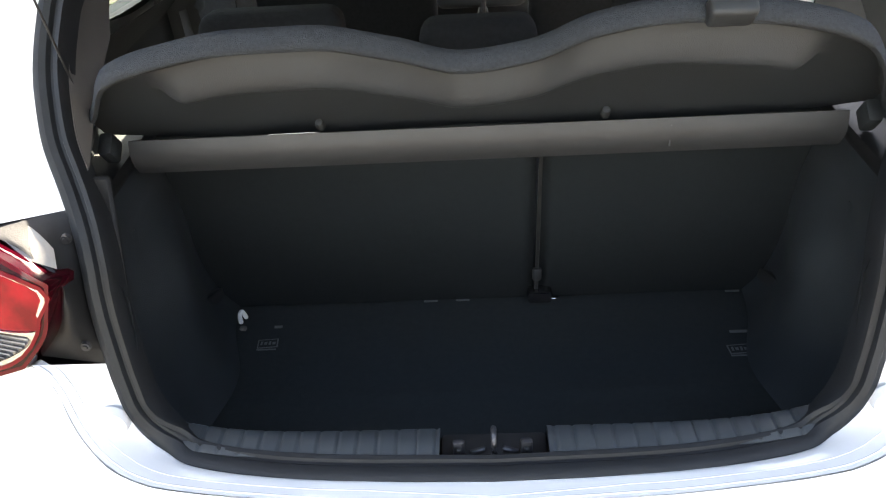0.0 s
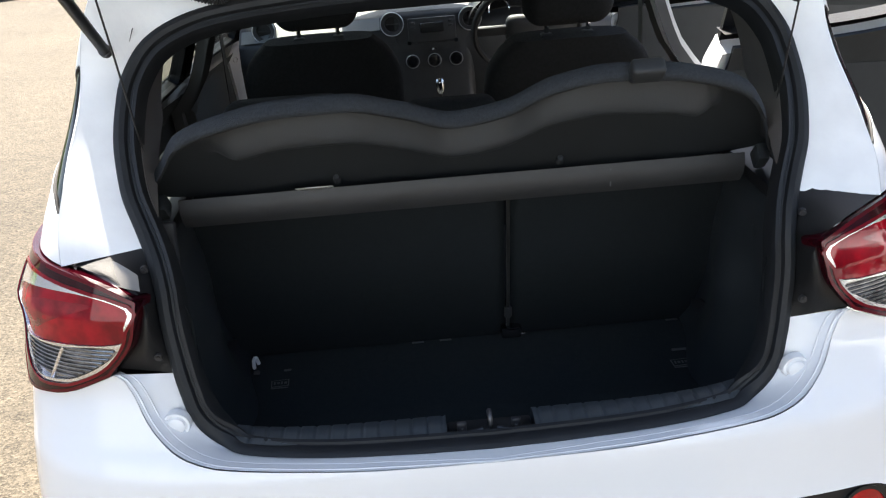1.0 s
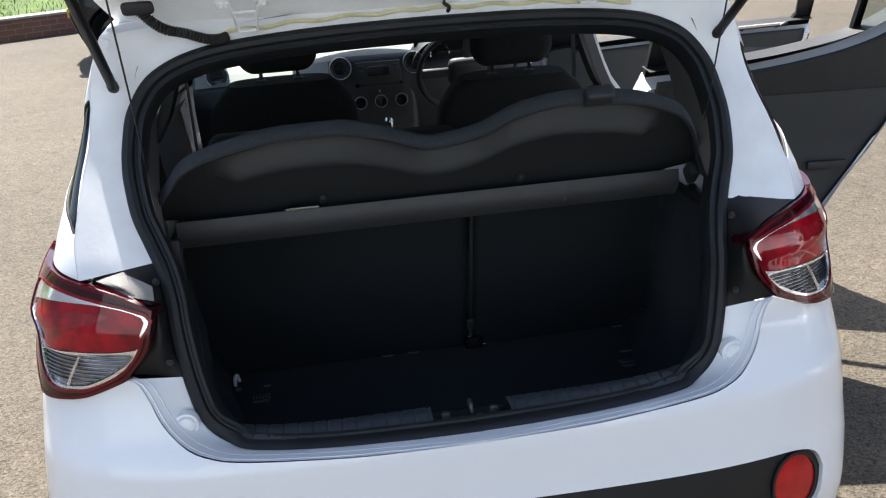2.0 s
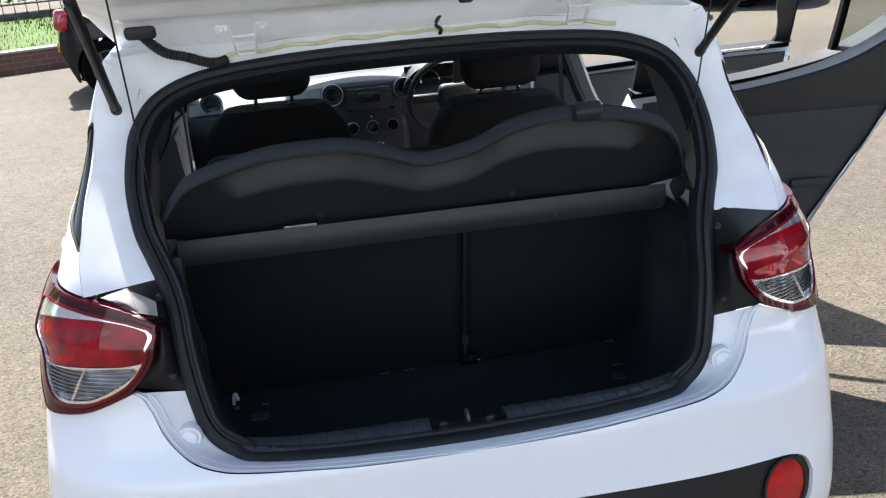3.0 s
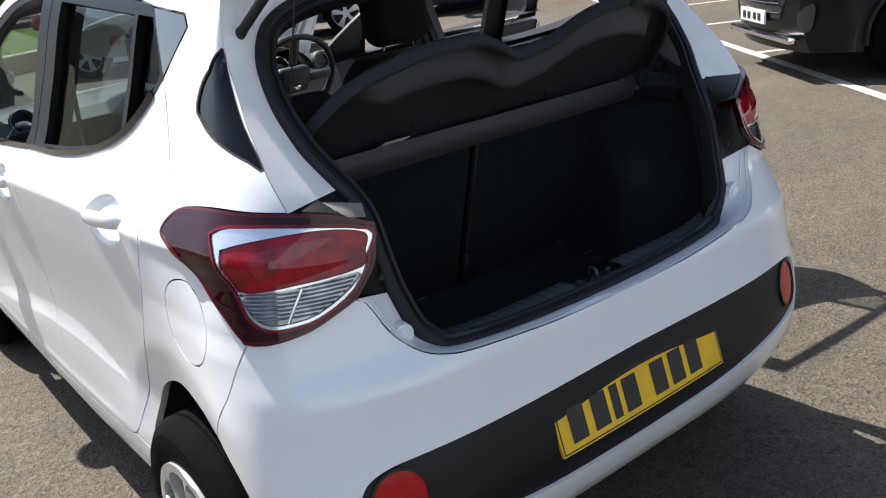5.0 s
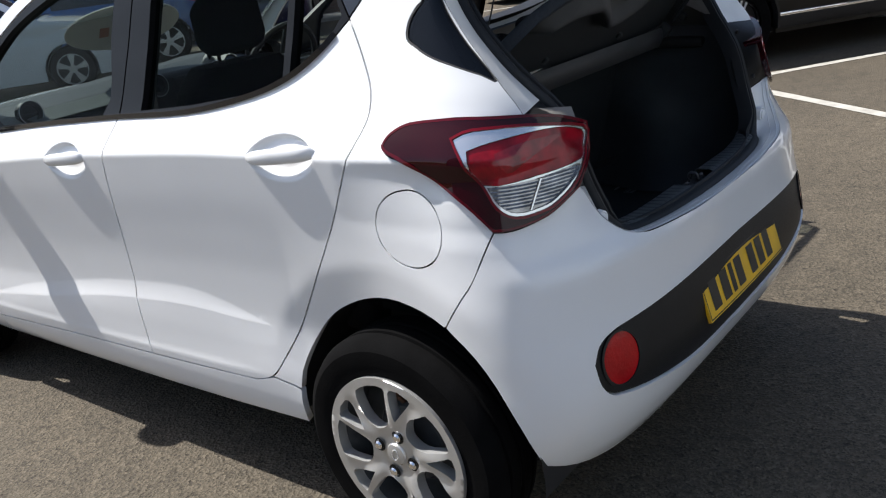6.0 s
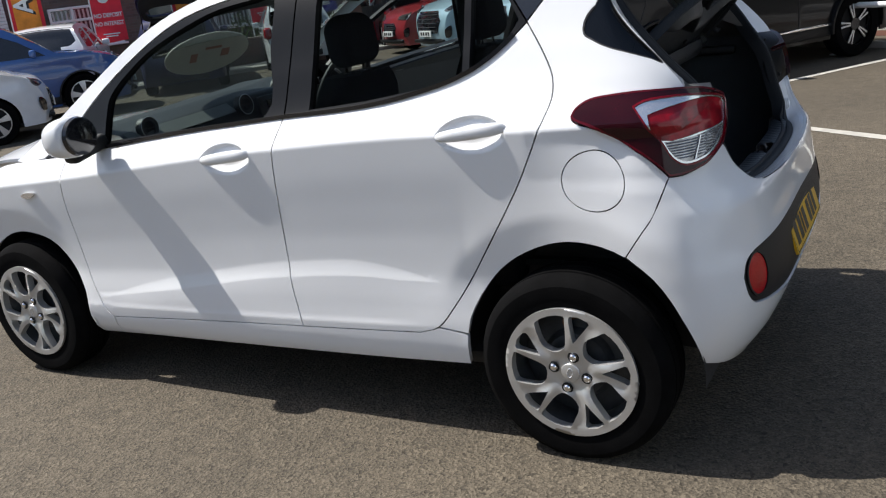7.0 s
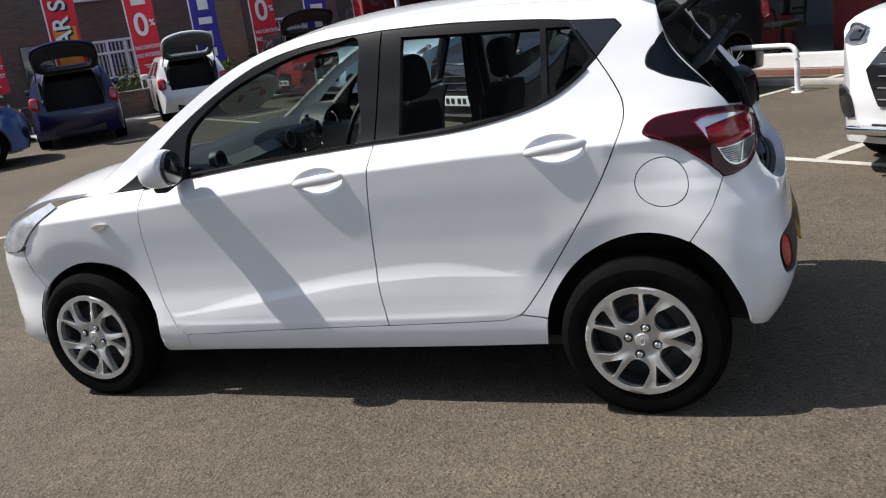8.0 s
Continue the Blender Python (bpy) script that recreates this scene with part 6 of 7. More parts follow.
            part("rear_quarter", grid(lambda i, u: Vector((sx * (u * w_at(*corner[i]) + (1 - u) * W * (.325 if corner[i][1] < .62 * H else .325 - .06 * (corner[i][1] / H - .62) / .3)), corner[i][0] - .03 * (1 - u), corner[i][1])), range(len(corner)), np.linspace(0, 1, 6)), paint, root)
    else:
        part("rear_window", across(i_back, i_roof - 3, 0.003, inset=.90), CAR_GLASS, root)
        part("tailgate", across(i_back - 2, i_roof - 2, -.012), paint, root)
    if not gate_open:
        part("rear_plate", rbox(.52, .02, .11, .004, 1, (0, -.105, .36 * H)), PLATE, root, "yellow plate")
        for q in (-.16, -.06, .06, .16):
            part("plate_bar", rbox(.06, .008, .06, .002, 1, (q, -.118, .36 * H)), PLATE_INK, root)
    if face:
        gw, g0, g1 = (.52 if suv else .36) * W / 1.84, (.30 if suv else .28) * H, (.54 if suv else .44) * H
        skin("grille", [(-gw * .75, g1), (gw * .75, g1), (gw, (g0 + g1) / 2 + .03), (gw * .8, g0), (-gw * .8, g0), (-gw, (g0 + g1) / 2 + .03)], nose_face, GLOSS_BLACK, root, off=.010, gap=0, flange=.02, step=.08, label="black grille")
        for q in range(5):
            zz = g0 + (g1 - g0) * (q + .6) / 5.4
            part("grille_bar", tube([Vector(nose_face(s, zz)) + Vector((0, .014, 0)) for s in np.linspace(-gw * .8, gw * .8, 9)], .006, 6), DARK_METAL, root)
        skin("lower_grille", [(-.55 * W / 1.84, zb + .05), (.55 * W / 1.84, zb + .05), (.48 * W / 1.84, zb + .14), (-.48 * W / 1.84, zb + .14)], nose_face, BLACK_TRIM, root, off=.008, gap=0, flange=.02, step=.1)
        part("grille_trim", tube([Vector(nose_face(s, g1 - .01)) + Vector((0, .014, 0)) for s in np.linspace(-gw * .8, gw * .8, 9)], .012, 8), CHROME, root)
        part("front_plate", rbox(.52, .02, .11, .004, 1, (0, L + .122, .30 * H)), PLATE_WHITE, root, "white plate")
        for q in (-.16, -.06, .06, .16):
            part("plate_bar", rbox(.06, .008, .06, .002, 1, (q, L + .134, .30 * H)), PLATE_INK, root)
        part("lower_trim", rbox(W * .70, .07, .06, .02, 2, (0, L + .055, zb + .10)), CHROME if chrome else BLACK_TRIM, root)
    return root


def paint(name, c, coat=1.0, spec=.5):
    return mat(name, c, .3, vary=.12, scale=4, coat=coat, spec=spec, bump=.004, bscale=500)


BLACK_PAINT, NAVY, MID_BLUE = paint("black_car_paint", (.003, .004, .005), .2, .25), paint("deep_blue_paint", (.006, .007, .050), .5), paint("blue_paint", (.015, .075, .26))
PALE_BLUE, FAR_WHITE, GREY_PAINT, RED_PAINT = paint("pale_blue_paint", (.36, .52, .60)), paint("white_car_paint", (.75, .76, .78)), paint("grey_car_paint", (.07, .075, .085)), paint("red_car_paint", (.28, .02, .025))
DARK_ALLOY = mat("black_alloy", (.015, .015, .017), .25, .3, vary=.2, scale=20)


def bay_car(a_front, b_mid, **kw):
    """A car nose out in the showroom row: faces against A, its nose at a_front."""
    p = lot(a_front, b_mid) + LOT_A * kw.get("L", 4.0)
    heading = math.degrees(math.atan2(LOT_A.x, -LOT_A.y))
    return parked_car(m=pose(p.x, p.y, 0, 0, 0, heading), **kw)


rearw, frontw = Vector((8.05, .50, 0)), Vector((5.77, 1.91, 0))
bay_car(rearw.dot(LOT_A) - .185 * 4.3 - 2.71 - .1, rearw.dot(LOT_B) + .83, name="black_suv", label="glossy black SUV with bright lower strips, two-tone alloys", paint=BLACK_PAINT, L=4.3, W=1.84, H=1.66, suv=True, wheel_style="blade", rim=DARK_ALLOY, cladding=True, chrome=True)
bay_car(2.52, .65, name="white_suv", label="white SUV parked nose out with a black grille", paint=FAR_WHITE, L=4.5, W=1.84, H=1.68, suv=True, wheel_style="star", cladding=True, chrome=True)
bay_car(4.75, 8.25, name="grey_car", label="dark grey car parked nose out in the row", paint=GREY_PAINT, L=4.3, W=1.80, H=1.50)
bay_car(4.70, 10.7, name="pale_blue_suv", label="pale blue SUV parked nose out in the row", paint=PALE_BLUE, L=4.3, W=1.81, H=1.62, suv=True)
bay_car(4.65, 13.1, name="pale_blue_crossover", label="pale blue crossover with a wide black grille", paint=PALE_BLUE, L=4.3, W=1.81, H=1.60, suv=True)
bay_car(4.9, 15.6, name="red_car", label="dark red hatchback parked nose out", paint=RED_PAINT, L=4.1, W=1.75, H=1.48)


def back_car(a_mid, b_rear, **kw):
    """A car with its tail towards the lot, in the row by the wall."""
    p = lot(a_mid, b_rear)
    return parked_car(m=lot_pose(a_mid, b_rear, -12), **kw)


back_car(.33, 14.76, name="blue_hatchback", label="deep blue hatchback with its tailgate raised", paint=NAVY, L=3.95, W=1.56, H=1.43, gate_open=True)
back_car(3.03, 16.16, name="white_hatchback", label="white hatchback with black roof and raised tailgate", paint=FAR_WHITE, L=3.75, W=1.50, H=1.34, gate_open=True, gate_in=GREY_PAINT)
back_car(-1.95, 16.5, name="white_hatchback", label="white hatchback with its tail to the lot", paint=FAR_WHITE, L=3.7, W=1.66, H=1.50)
back_car(6.2, 17.0, name="black_hatchback", label="black hatchback with raised tailgate by the wall", paint=BLACK_PAINT, L=4.0, W=1.70, H=1.5, gate_open=True)


def cross_car(a_front, b_near, **kw):
    """A car that faces along A; b_near is its side towards the lot."""
    p = lot(a_front - kw.get("L", 4.0), b_near + kw.get("W", 1.72) / 2)
    return parked_car(m=pose(p.x, p.y, 0, 0, 0, math.degrees(math.atan2(-LOT_A.x, LOT_A.y))), **kw)


cross_car(-.72, 13.35, name="blue_crossover", label="bright blue crossover with black arches, white alloys", paint=MID_BLUE, L=4.0, W=1.75, H=1.58, suv=True, cladding=True)
cross_car(-2.10, 11.35, name="white_car", label="small white car parked beside a blue crossover", paint=FAR_WHITE, L=3.7, W=1.66, H=1.48)
bx = Vector((-2.39, 8.93, 0))
parked_car("black_hatchback", "glossy black hatchback with black alloys, red tail lamps", pose(bx.x - .50, bx.y + .86, 0, 0, 0, -90 + 4), BLACK_PAINT, tail=.135, L=3.7, W=1.73, H=1.49, wheel_style="star", rim=DARK_ALLOY)


# ---- brick building, wall and flags behind the row ----
def brick_mat(name, c1, c2, mortar, scale=1.0):
    m = bpy.data.materials.new(name)
    m.use_nodes = True
    nt = m.node_tree
    b = nt.nodes["Principled BSDF"]
    co, mp, br, nz, mx = (nt.nodes.new("ShaderNode" + k) for k in ("TexCoord", "Mapping", "TexBrick", "TexNoise", "Mix"))
    mx.data_type, mx.blend_type = "RGBA", "MULTIPLY"
    mx.inputs["Factor"].default_value = .6
    mp.inputs["Rotation"].default_value = (radians(90), 0, 0)
    br.inputs["Color1"].default_value, br.inputs["Color2"].default_value, br.inputs["Mortar"].default_value = (*c1, 1), (*c2, 1), (*mortar, 1)
    br.inputs["Scale"].default_value = 1 / scale
    br.inputs["Brick Width"].default_value, br.inputs["Row Height"].default_value, br.inputs["Mortar Size"].default_value = .225, .075, .006
    nz.inputs["Scale"].default_value = 1.2
    nt.links.new(co.outputs["Object"], mp.inputs["Vector"])
    nt.links.new(mp.outputs[0], br.inputs["Vector"])
    nt.links.new(co.outputs["Object"], nz.inputs["Vector"])
    nt.links.new(br.outputs["Color"], mx.inputs["A"])
    nt.links.new(nz.outputs["Color"], mx.inputs["B"])
    nt.links.new(mx.outputs["Result"], b.inputs["Base Color"])
    b.inputs["Roughness"].default_value = .88
    return m


DARK_BRICK = brick_mat("dark_brick", (.115, .082, .070), (.165, .115, .097), (.15, .135, .122))
TAN_BRICK = brick_mat("tan_brick", (.24, .16, .10), (.30, .20, .12), (.20, .17, .14))
RED_BRICK = brick_mat("red_brick", (.22, .085, .06), (.28, .11, .08), (.25, .22, .19))
UPVC = mat("white_window_plastic", (.70, .70, .70), .4, vary=.08, scale=12)
BLIND = mat("vertical_blind", (.42, .43, .44), .8, vary=.15, scale=6)
PANE = mat("house_glass", (.03, .035, .04), .06, coat=.6, vary=.3, scale=2)
COPING = mat("pale_coping", (.36, .34, .31), .85, vary=.3, scale=7, bump=.2, bscale=60)

house = thing("brick_house", "long dark brick house with white-framed windows", "house", lot_pose(0, 24, 0), kind="")
part("wall", rbox(60, .3, 8.5, 0, 1, (-4, .30, 4.25)), DARK_BRICK, house, "dark brown brick wall", 0)
part("pier", rbox(1.1, .45, 8.5, .01, 1, (7.0, .22, 4.25)), TAN_BRICK, house, "tan brick pier", 0)
part("roof", rbox(61, 5, .25, .05, 1, (-4, 2.4, 8.6), pose(0, 0, 0, 12)), GREY_PAINT, house)


def house_window(x, z, w, h, lights):
    wn = thing_part("window", house, "white-framed window with vertical blinds")
    fr = .07
    for q in range(lights + 1):
        part("mullion", rbox(fr, .10, h, .012, 1, (x - w / 2 + w * q / lights, .10, z)), UPVC, wn)
    for q in (-h / 2, h * .18, h / 2):
        part("transom", rbox(w + fr, .10, fr, .012, 1, (x, .10, z + q)), UPVC, wn)
    part("pane", rbox(w, .02, h, 0, 1, (x, .135, z)), PANE, wn)
    for q in range(int(w / .11)):
        part("blind_slat", rbox(.05, .012, h * .9, 0, 1, (x - w / 2 + .08 + q * .11, .12, z)), BLIND, wn)
    part("sill", rbox(w + .24, .22, .06, .015, 1, (x, .08, z - h / 2 - .05)), UPVC, wn)


for x in (-11.0, -7.6, -4.1, -.55, 3.65, 9.3, 12.8):
    house_window(x, 1.42, 1.5 if x > 3 else 1.7, 1.02, 3)
for x in (-9.4, -4.4, 3.2, 9.8):
    house_window(x, 3.65, 1.4, 1.05, 2)
part("front_door", rbox(.95, .08, 2.05, .02, 1, (1.6, .12, 1.03)), PANE, house)
garage = thing("pale_shutter", "pale grey ribbed shutter in the brick house", "shutter", lot_pose(-3.1, 23.92))
for q in range(26):
    part("shutter_slat", rbox(1.3, .03, .085, .012, 1, (0, 0, .06 + q * .09)), UPVC, garage)

tagged(part("pavement", rbox(60, 6.0, .12, .02, 1, (0, 0, 0), Matrix.Translation(lot(0, 20.55, .03)) @ lot_pose(0, 0)), COPING), "pale concrete pavement strip with kerb", "pavement", kind="structure")
low_wall = thing("garden_wall", "low dark brick wall with coping stones", "wall", lot_pose(0, 18.9))
part("brickwork", rbox(56, .22, .62, .004, 1, (0, 0, .31)), DARK_BRICK, low_wall, "", 0)
for q in range(62):
    part("coping_stone", rbox(.885, .28, .06, .012, 1, (-27.5 + q * .89, 0, .65)), DARK_BRICK, low_wall)

FLAG_RED, FLAG_BLUE, FLAG_ORANGE = mat("red_flag_cloth", (.80, .025, .045), .75, vary=.15, scale=5), mat("blue_flag_cloth", (.05, .038, .32), .75, vary=.15, scale=5), mat("orange_flag_cloth", (.85, .28, .03), .75, vary=.3, scale=6)
FLAG_WHITE, FLAG_BLACK = mat("white_flag_print", (.78, .77, .75), .75, vary=.08, scale=9), mat("black_flag_print", (.02, .02, .02), .75)


def words(body_text, size, m, material, parent, squeeze=1.0):
    """Lettering in the built-in font, as a thin mesh."""
    cu = bpy.data.curves.new("lettering", "FONT")
    cu.body, cu.size, cu.align_x, cu.align_y, cu.extrude = body_text, size, "CENTER", "CENTER", .002
    cu.offset = size * .018
    tmp = new("lettering_curve", cu)
    me = bpy.data.meshes.new_from_object(tmp.evaluated_get(bpy.context.evaluated_depsgraph_get()))
    bpy.data.objects.remove(tmp)
    bpy.data.curves.remove(cu)
    me.transform(m @ Matrix.Diagonal((squeeze, 1, 1, 1)))
    me.materials.clear()
    me.materials.append(material)
    return part("lettering", me, material, parent)


def flag(a, b, kind, h=3.3, lean=0):
    """A tall feather flag on a pole."""
    cloth = {"red": FLAG_RED, "blue": FLAG_BLUE, "orange": FLAG_RED}[kind]
    lab = {"red": "tall red flag with white finance lettering on a pole", "blue": "tall dark blue flag with white marks on a pole", "orange": "tall red and orange flag with white and black shapes"}[kind]
    f = thing("feather_flag", lab, "flag", lot_pose(a, b, 0, .12) @ pose(0, 0, 0, 0, lean, 0), "flags along the wall")
    part("pole", tube([(0, 0, 0), (0, 0, h), (.04, 0, h + .1)], .022, 8), UPVC, f)
    part("foot", rbox(.3, .3, .05, .02, 1, (0, 0, .03)), RUBBER, f)
    z0, wd = .85, .66

    def cl(x, z):
        return Vector((x, .05 * math.sin(3.2 * z + x * 3) * x / wd, z + (.10 * x if z < z0 + .02 else 0)))
    part("cloth", solid(grid(cl, np.linspace(.01, wd, 9), np.linspace(z0, h, 24)), .006), cloth, f, "", 60)
    face_m = pose(wd / 2, -.028, 0, 90)
    if kind == "red":
        words("0", .72, pose(wd / 2 - .04, -.035, z0 + 1.12, 90), FLAG_WHITE, f, .95)
        words("%", .20, pose(wd / 2 + .22, -.045, z0 + 1.16, 90), FLAG_WHITE, f)
        words("NO DEPOSIT", .125, pose(wd / 2, -.05, z0 + .62, 90), FLAG_WHITE, f, .84)
        words("NO INTEREST", .125, pose(wd / 2, -.05, z0 + .44, 90), FLAG_WHITE, f, .80)
        for q in range(2):
            part("small_print", rbox(.36 - .1 * q, .004, .025, 0, 1, (wd / 2, -.045, z0 + .22 - q * .05)), FLAG_WHITE, f)
        part("top_shape", rbox(.34, .006, .26, .08, 2, (wd / 2, -.03, z0 + 1.72)), FLAG_WHITE, f)
    elif kind == "blue":
        for q, (w2, h2) in enumerate(((.30, .20), (.22, .26), (.34, .16), (.26, .24), (.30, .18))):
            part("letter_shape", rbox(w2, .006, h2, .05, 2, (wd / 2, -.04, z0 + .30 + q * .38)), FLAG_WHITE, f)
    else:
        part("orange_patch", rbox(.5, .006, 1.15, .16, 3, (wd / 2, -.035, z0 + .72)), FLAG_ORANGE, f)
        turn = pose(0, 0, 0, 90) @ pose(0, 0, 0, 0, 0, 90)
        words("AR S", .50, Matrix.Translation((wd / 2 + .02, -.045, z0 + 1.34)) @ turn, FLAG_BLACK, f)
        words("AR S", .50, Matrix.Translation((wd / 2 - .03, -.055, z0 + 1.38)) @ turn, FLAG_WHITE, f)
    return f


for a, kind in ((-2.35, "orange"), (-.72, "red"), (1.05, "orange"), (2.82, "red"), (4.30, "blue"), (5.85, "red"), (7.3, "blue"), (8.8, "red"), (10.3, "blue")):
    flag(a, 19.0 + .25, kind, lean=random.uniform(-2, 2))
BOARD = mat("banner_red", (.55, .03, .04), .6, vary=.1, scale=6)
ban = thing("wall_banner", "red banner on the low wall", "banner", lot_pose(6.6, 18.72))
part("sheet", rbox(2.4, .02, .5, .01, 1, (0, 0, .42)), BOARD, ban)
part("white_bar", rbox(1.8, .006, .12, .01, 1, (0, -.014, .45)), FLAG_WHITE, ban)

# ---- foliage ----
LEAF = mat("leaf", (.055, .10, .02), .6, spec=.1, vary=.5, scale=30, color2=(.03, .06, .012))
LEAF_LIGHT = mat("hedge_leaf", (.075, .12, .014), .6, spec=.1, vary=.5, scale=20, color2=(.04, .075, .01))
GRASS = mat("grass_blade", (.060, .115, .008), .7, spec=.1, vary=.5, scale=3, color2=(.035, .065, .008))


def leaf_mass(name, box, n, size, material, m=None, seed=1, parent=None):
    """Many small leaves through a rounded block, uneven at the rim."""
    rng = np.random.default_rng(seed)
    vs, fs = [], []
    for _ in range(n):
        p = rng.uniform(-1, 1, 3)
        q = np.abs(p) ** 3
        if q.sum() > 1.15 + .5 * math.sin(p[0] * 11 + p[1] * 7):
            continue
        c = Vector(p * np.array(box) / 2)
        a, b = Vector(rng.normal(size=3)).normalized(), Vector(rng.normal(size=3)).normalized()
        s = size * rng.uniform(.6, 1.3)
        o = len(vs)
        vs += [c + a * s, c + b * s * .45, c - a * s, c - b * s * .45]
        fs.append((o, o + 1, o + 2, o + 3))
    if m is not None:
        vs = [m @ v for v in vs]
    return part(name, (vs, fs), material, parent, "", 0)


for a, b, sz in ((3.05, 19.6, (1.5, .8, 1.2)), (4.9, 19.8, (1.2, .8, 1.0)), (2.2, 19.5, (.5, .5, .7)), (-5, 19.6, (1.6, .8, 1.2))):
    bush = thing("shrub", "leafy green shrub behind the low wall", "shrub", lot_pose(a, b, 0, .1), "shrubs by the wall")
    leaf_mass("foliage", sz, 1500, .05, LEAF, pose(0, 0, sz[2] / 2), int(a * 10 + 90), bush)
    for q in range(5):
        part("stem", tube([(.05 * q - .1, 0, 0), (.12 * q - .25, .03, sz[2] * .5)], .012, 6), TYRE, bush)

# verge on the street side: low red wall, grass, fence, hedge
VD = Vector((.90, .43, 0)).normalized()
VN = Vector((-VD.y, VD.x, 0))
V0 = Vector((-4.0, 11.95, 0))


def verge(u, v, z=0.0):
    return V0 + VD * u + VN * v + Vector((0, 0, z))


verge_m = Matrix.Translation(V0) @ pose(0, 0, 0, 0, 0, math.degrees(math.atan2(VD.y, VD.x)))
vw = thing("verge_wall", "low red brick retaining wall with pale coping", "wall", verge_m)
part("brickwork", rbox(40, .22, .27, .004, 1, (0, .11, .135)), RED_BRICK, vw, "", 0)
for q in range(44):
    part("coping_stone", rbox(.895, .27, .035, .008, 1, (-19.6 + q * .9, .11, .29)), COPING, vw)
tagged(part("grass_bank", grid(lambda u, v: verge(u, v, .26 + .10 * v ** .8 + .02 * math.sin(u * 2 + v)), np.linspace(-20, 20, 60), np.linspace(.2, 3.2, 12)), GRASS, None, "", 80), "bright sunlit grass bank behind a low wall", "grass", kind="structure")
rng = np.random.default_rng(5)
vs, fs = [], []
for _ in range(9000):
    u, v = rng.uniform(-9, 7), rng.uniform(.2, 3.1)
    c = verge(u, v, .25 + .10 * v ** .8)
    d = Vector((rng.normal() * .03, rng.normal() * .03, rng.uniform(.04, .10)))
    s = Vector((rng.normal(), rng.normal(), 0)).normalized() * .008
    o = len(vs)
    vs += [c - s, c + s, c + d]
    fs.append((o, o + 1, o + 2))
tagged(part("grass_blades", (vs, fs), GRASS, None, "", 0), "short green grass blades on the bank", "grass", kind="stuff")
fence = thing("railing_fence", "thin grey metal railing fence above the bank", "fence", verge_m)
for q in (.75, 1.35):
    part("rail", tube([(-14, 3.3, q), (12, 3.3, q)], .016, 6), GREY_TRIM, fence)
for q in range(130):
    part("bar", tube([(-13 + q * .19, 3.3, .5), (-13 + q * .19, 3.3, 1.42)], .008, 5), GREY_TRIM, fence)
for q in (-1.75, 1.2, -5.2):
    pst = thing("timber_post", "short dark timber post in the grass", "post", verge_m @ pose(q, .75, .30), "posts on the bank")
    part("stake", rbox(.09, .09, .50, .012, 1, (0, 0, .22), pose(0, 0, 0, 0, 3, 0)), TYRE, pst)
tagged(part("path", grid(lambda u, v: verge(u, v, .62), np.linspace(-20, 20, 8), (3.2, 6.5)), ASPHALT, None, "", 0), "grey footpath beyond the fence", "path", kind="structure")
hedge = tagged(leaf_mass("hedge", (34, 1.2, 1.3), 9000, .075, LEAF_LIGHT, verge_m @ pose(0, 7.2, 1.25), 7), "trimmed yellow-green hedge beyond the path", "hedge", kind="stuff")
tagged(part("far_bank", grid(lambda u, v: verge(u, v, .6 + .35 * (v - 7)), np.linspace(-60, 60, 10), (7, 10, 16)), LEAF, None, "", 0), "dark wooded slope beyond the hedge", "woodland", kind="structure")

# ---- showroom front and hoop barrier ----
shop_m = Matrix.Translation(lot(7.75, 4.0)) @ pose(0, 0, 0, 0, 0, math.degrees(math.atan2(LOT_B.y, LOT_B.x)))
shop = thing("showroom_front", "glazed showroom front with white plinth rails", "showroom", shop_m)
SHOP_GLASS = glass("shop_glass", (.80, .83, .85))
MAROON = mat("maroon_wall", (.30, .035, .040), .7, vary=.2, scale=3)
SHOP_WALL = mat("pale_shop_wall", (.55, .55, .54), .8, vary=.12, scale=2)
SHOP_FLOOR = mat("shop_floor", (.32, .32, .33), .35, vary=.2, scale=4)
part("plinth", rbox(26, .16, .20, .01, 1, (0, -.05, .18)), UPVC, shop)
part("brick_base", rbox(26, .2, .08, .005, 1, (0, -.02, .04)), RED_BRICK, shop, "", 0)
part("top_rail", rbox(26, .12, .10, .01, 1, (0, -.05, 2.75)), UPVC, shop)
part("fascia", rbox(26, .4, 1.2, .02, 1, (0, .05, 3.4)), GREY_PAINT, shop)
for q in range(9):
    part("mullion", rbox(.07, .10, 2.5, .008, 1, (-12 + q * 3.0 - .6, -.05, 1.5)), UPVC, shop)
    part("glazing", rbox(2.93, .012, 2.46, 0, 1, (-12 + q * 3.0 + .9, -.05, 1.5)), SHOP_GLASS, shop)
part("back_wall", rbox(26, .1, 3, 0, 1, (0, -6, 1.5)), SHOP_WALL, shop)
part("low_partition", rbox(1.5, .05, .75, .01, 1, (.65, -1.15, .55)), MAROON, shop, "maroon low partition behind the glass")
part("low_partition", rbox(1.2, .05, .55, .01, 1, (2.9, -1.5, .45)), MAROON, shop, "maroon low partition behind the glass")
part("shop_floor", rbox(26, 6, .04, 0, 1, (0, -3.05, .16)), SHOP_FLOOR, shop)
part("shop_ceiling", rbox(26, 6, .06, 0, 1, (0, -3.05, 2.95)), SHOP_WALL, shop)
for q in (-1, 1):
    part("end_wall", rbox(.1, 6, 3, 0, 1, (q * 13, -3, 1.5)), MAROON, shop)


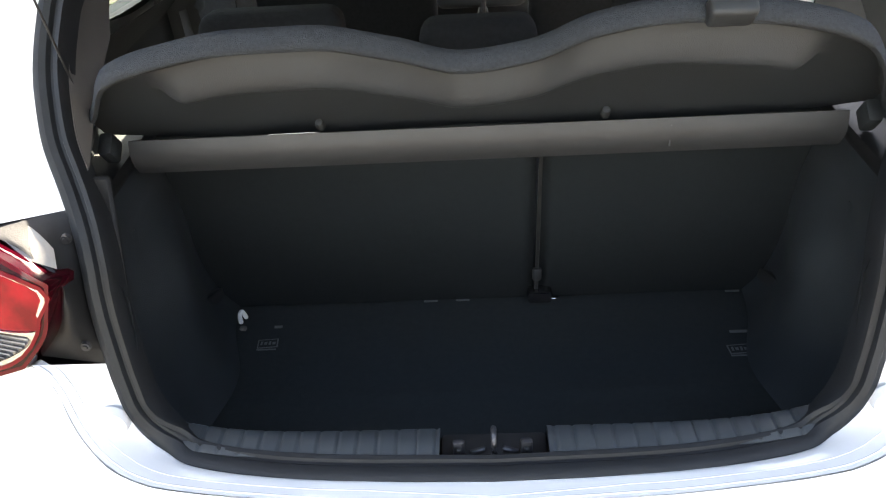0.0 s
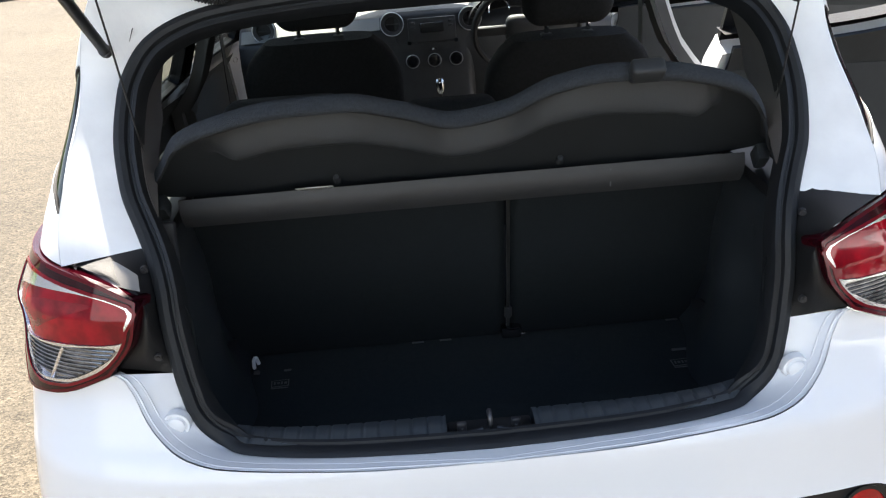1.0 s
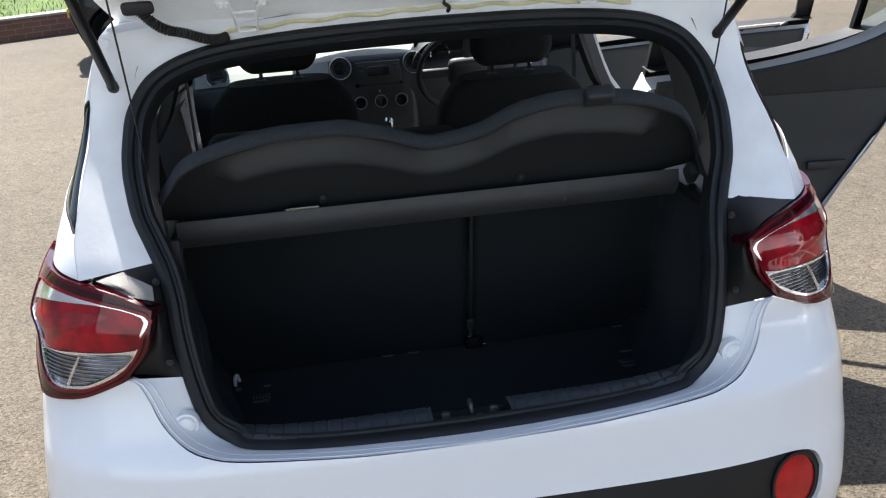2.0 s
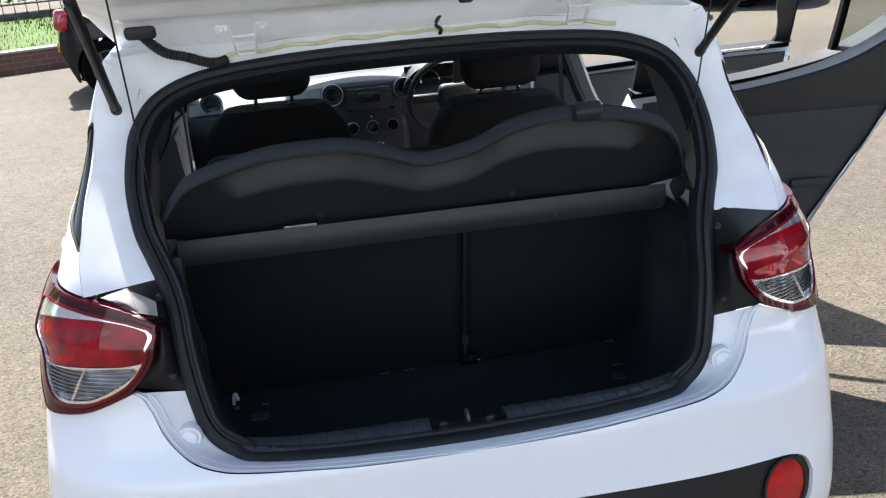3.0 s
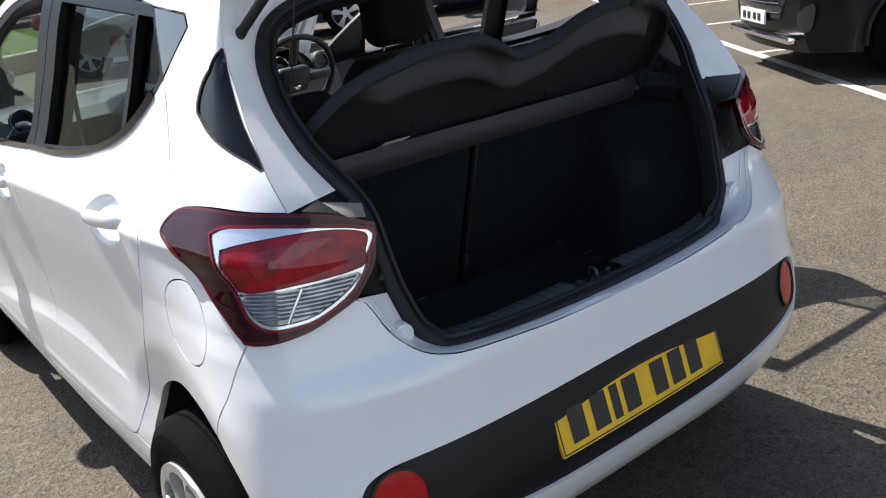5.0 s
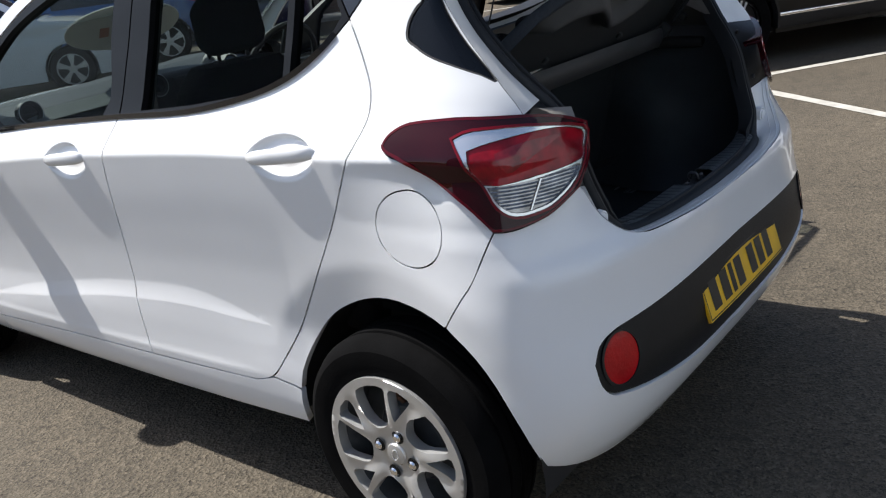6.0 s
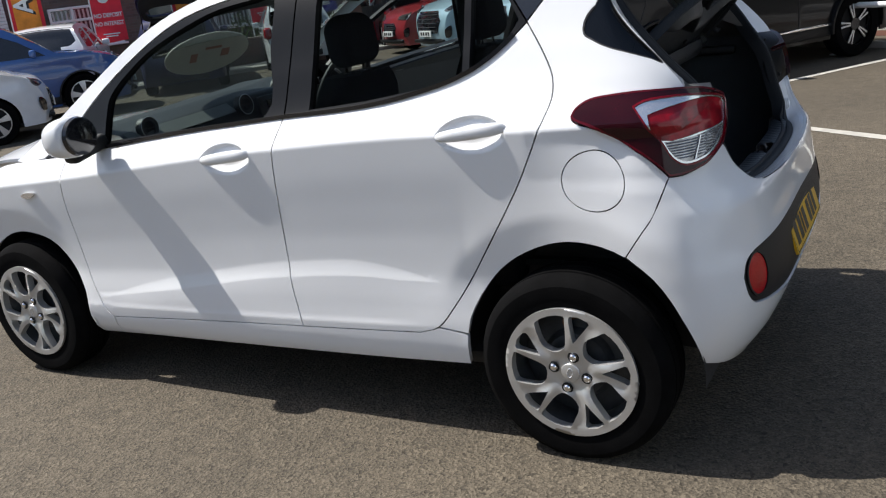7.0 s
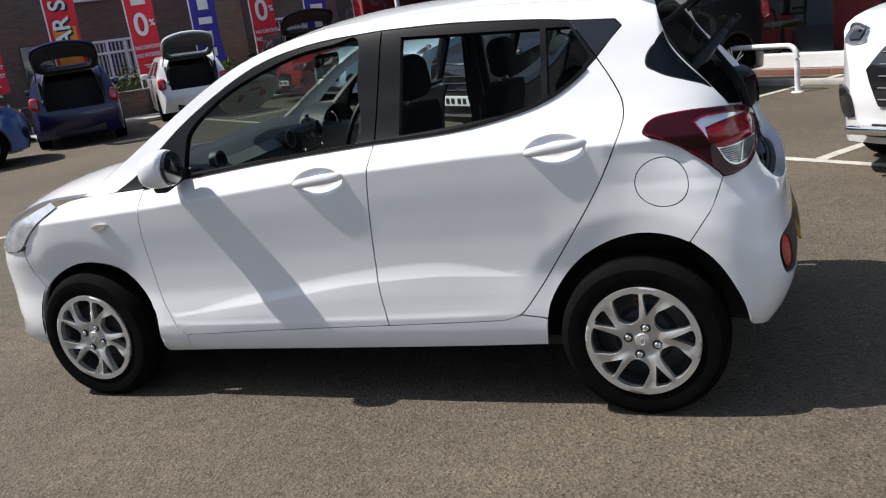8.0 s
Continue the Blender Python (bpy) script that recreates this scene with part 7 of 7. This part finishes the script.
def office_chair(x, y, turn):
    c = thing("office_chair", "black office chair inside the showroom window", "chair", shop_m @ pose(x, y, .18, 0, 0, turn), "showroom chairs")
    part("seat", rbox(.50, .48, .09, .04, 3, (0, 0, .46)), CLOTH, c)
    part("backrest", rbox(.48, .09, .58, .05, 4, (0, .24, .86), pose(0, 0, 0, -8)), CLOTH, c)
    part("stem", tube([(0, 0, .10), (0, 0, .44)], .03, 10), RUBBER, c)
    for k in range(5):
        a = 2 * math.pi * k / 5
        part("foot_spoke", tube([(0, 0, .10), (.28 * math.cos(a), .28 * math.sin(a), .06)], .02, 8), RUBBER, c)
    for q in (-1, 1):
        part("armrest", tube(smooth_path([(q * .26, .15, .46), (q * .29, .12, .66), (q * .29, -.12, .68)], 4), .02, 8), RUBBER, c)


for x, y, tn in ((1.80, -.50, 170), (.15, -.8, 210), (.6, -2.0, 20), (-2.0, -1.4, 80)):
    office_chair(x, y, tn)
desk = thing("desk", "dark showroom desk with white papers", "desk", shop_m @ pose(.3, -1.7, .18))
part("desktop", rbox(1.6, .75, .04, .008, 1, (0, 0, .73)), MAROON, desk)
for q in (-.75, .75):
    part("desk_side", rbox(.04, .7, .71, .005, 1, (q, 0, .355)), MAROON, desk)
for q, z in ((-.4, .755), (.15, .757), (.5, .755)):
    paper = thing("paper_stack", "white papers on the showroom desk", "papers", shop_m @ pose(.3 + q, -1.6, .18 + z, 0, 0, q * 40), "papers on the desk")
    part("sheet", rbox(.30, .21, .012, .001, 1, (0, 0, .006)), FLAG_WHITE, paper)

rb = lot(6.19, 4.18)
hoop = thing("hoop_barrier", "white painted tubular steel hoop barrier", "barrier", Matrix.Translation(rb) @ pose(0, 0, 0, 0, 0, math.degrees(math.atan2(LOT_B.y, LOT_B.x))))
part("hoop", tube(smooth_path([(0, 0, 0), (0, 0, .30), (.0, 0, .42), (.03, 0, .50), (.10, 0, .54), (.25, 0, .545), (.9, 0, .545), (1.05, 0, .54), (1.12, 0, .50), (1.15, 0, .42), (1.15, 0, .30), (1.15, 0, 0)], 4), .032, 14), UPVC, hoop)
for q in (0, 1.15):
    part("base_flange", lathe([(.034, .012), (.07, .010), (.075, 0)], 20, pose(q, 0, 0)), UPVC, hoop)
for q in range(4):
    ck = thing("hoop_barrier", "white painted tubular steel hoop barrier", "barrier", Matrix.Translation(rb + LOT_B * (2.2 * (q + 1))) @ pose(0, 0, 0, 0, 0, math.degrees(math.atan2(LOT_B.y, LOT_B.x))))
    part("hoop", hoop.children[0].data, UPVC, ck)
tagged(part("kerb", rbox(26, .14, .09, .02, 2, (0, 0, 0), Matrix.Translation(lot(6.75, 4.0, .03)) @ pose(0, 0, 0, 0, 0, math.degrees(math.atan2(LOT_B.y, LOT_B.x)))), COPING), "pale concrete kerb before the showroom", "kerb", kind="structure")


# ---- unseen plain walls added behind and beside the walk, for fill and reflections ----
RENDERED = mat("pale_render", (.47, .53, .58), .9, vary=.12, scale=2, bump=.2, bscale=40)
tagged(part("wall_south", rbox(34, .3, 5.5, .01, 1, (-2, -8.5, 2.75)), RENDERED, None, "", 0), "unseen pale wall added as fill for the car's rear", "wall", kind="structure")
GREY_RENDER = mat("grey_render", (.50, .50, .51), .9, vary=.2, scale=2, bump=.2, bscale=40)
tagged(part("wall_west", rbox(.3, 13.0, 6.0, .01, 1, (-13.0, -2.0, 3.0)), GREY_RENDER, None, "", 0), "unseen grey wall added to block low sky and bounce light", "wall", kind="structure")
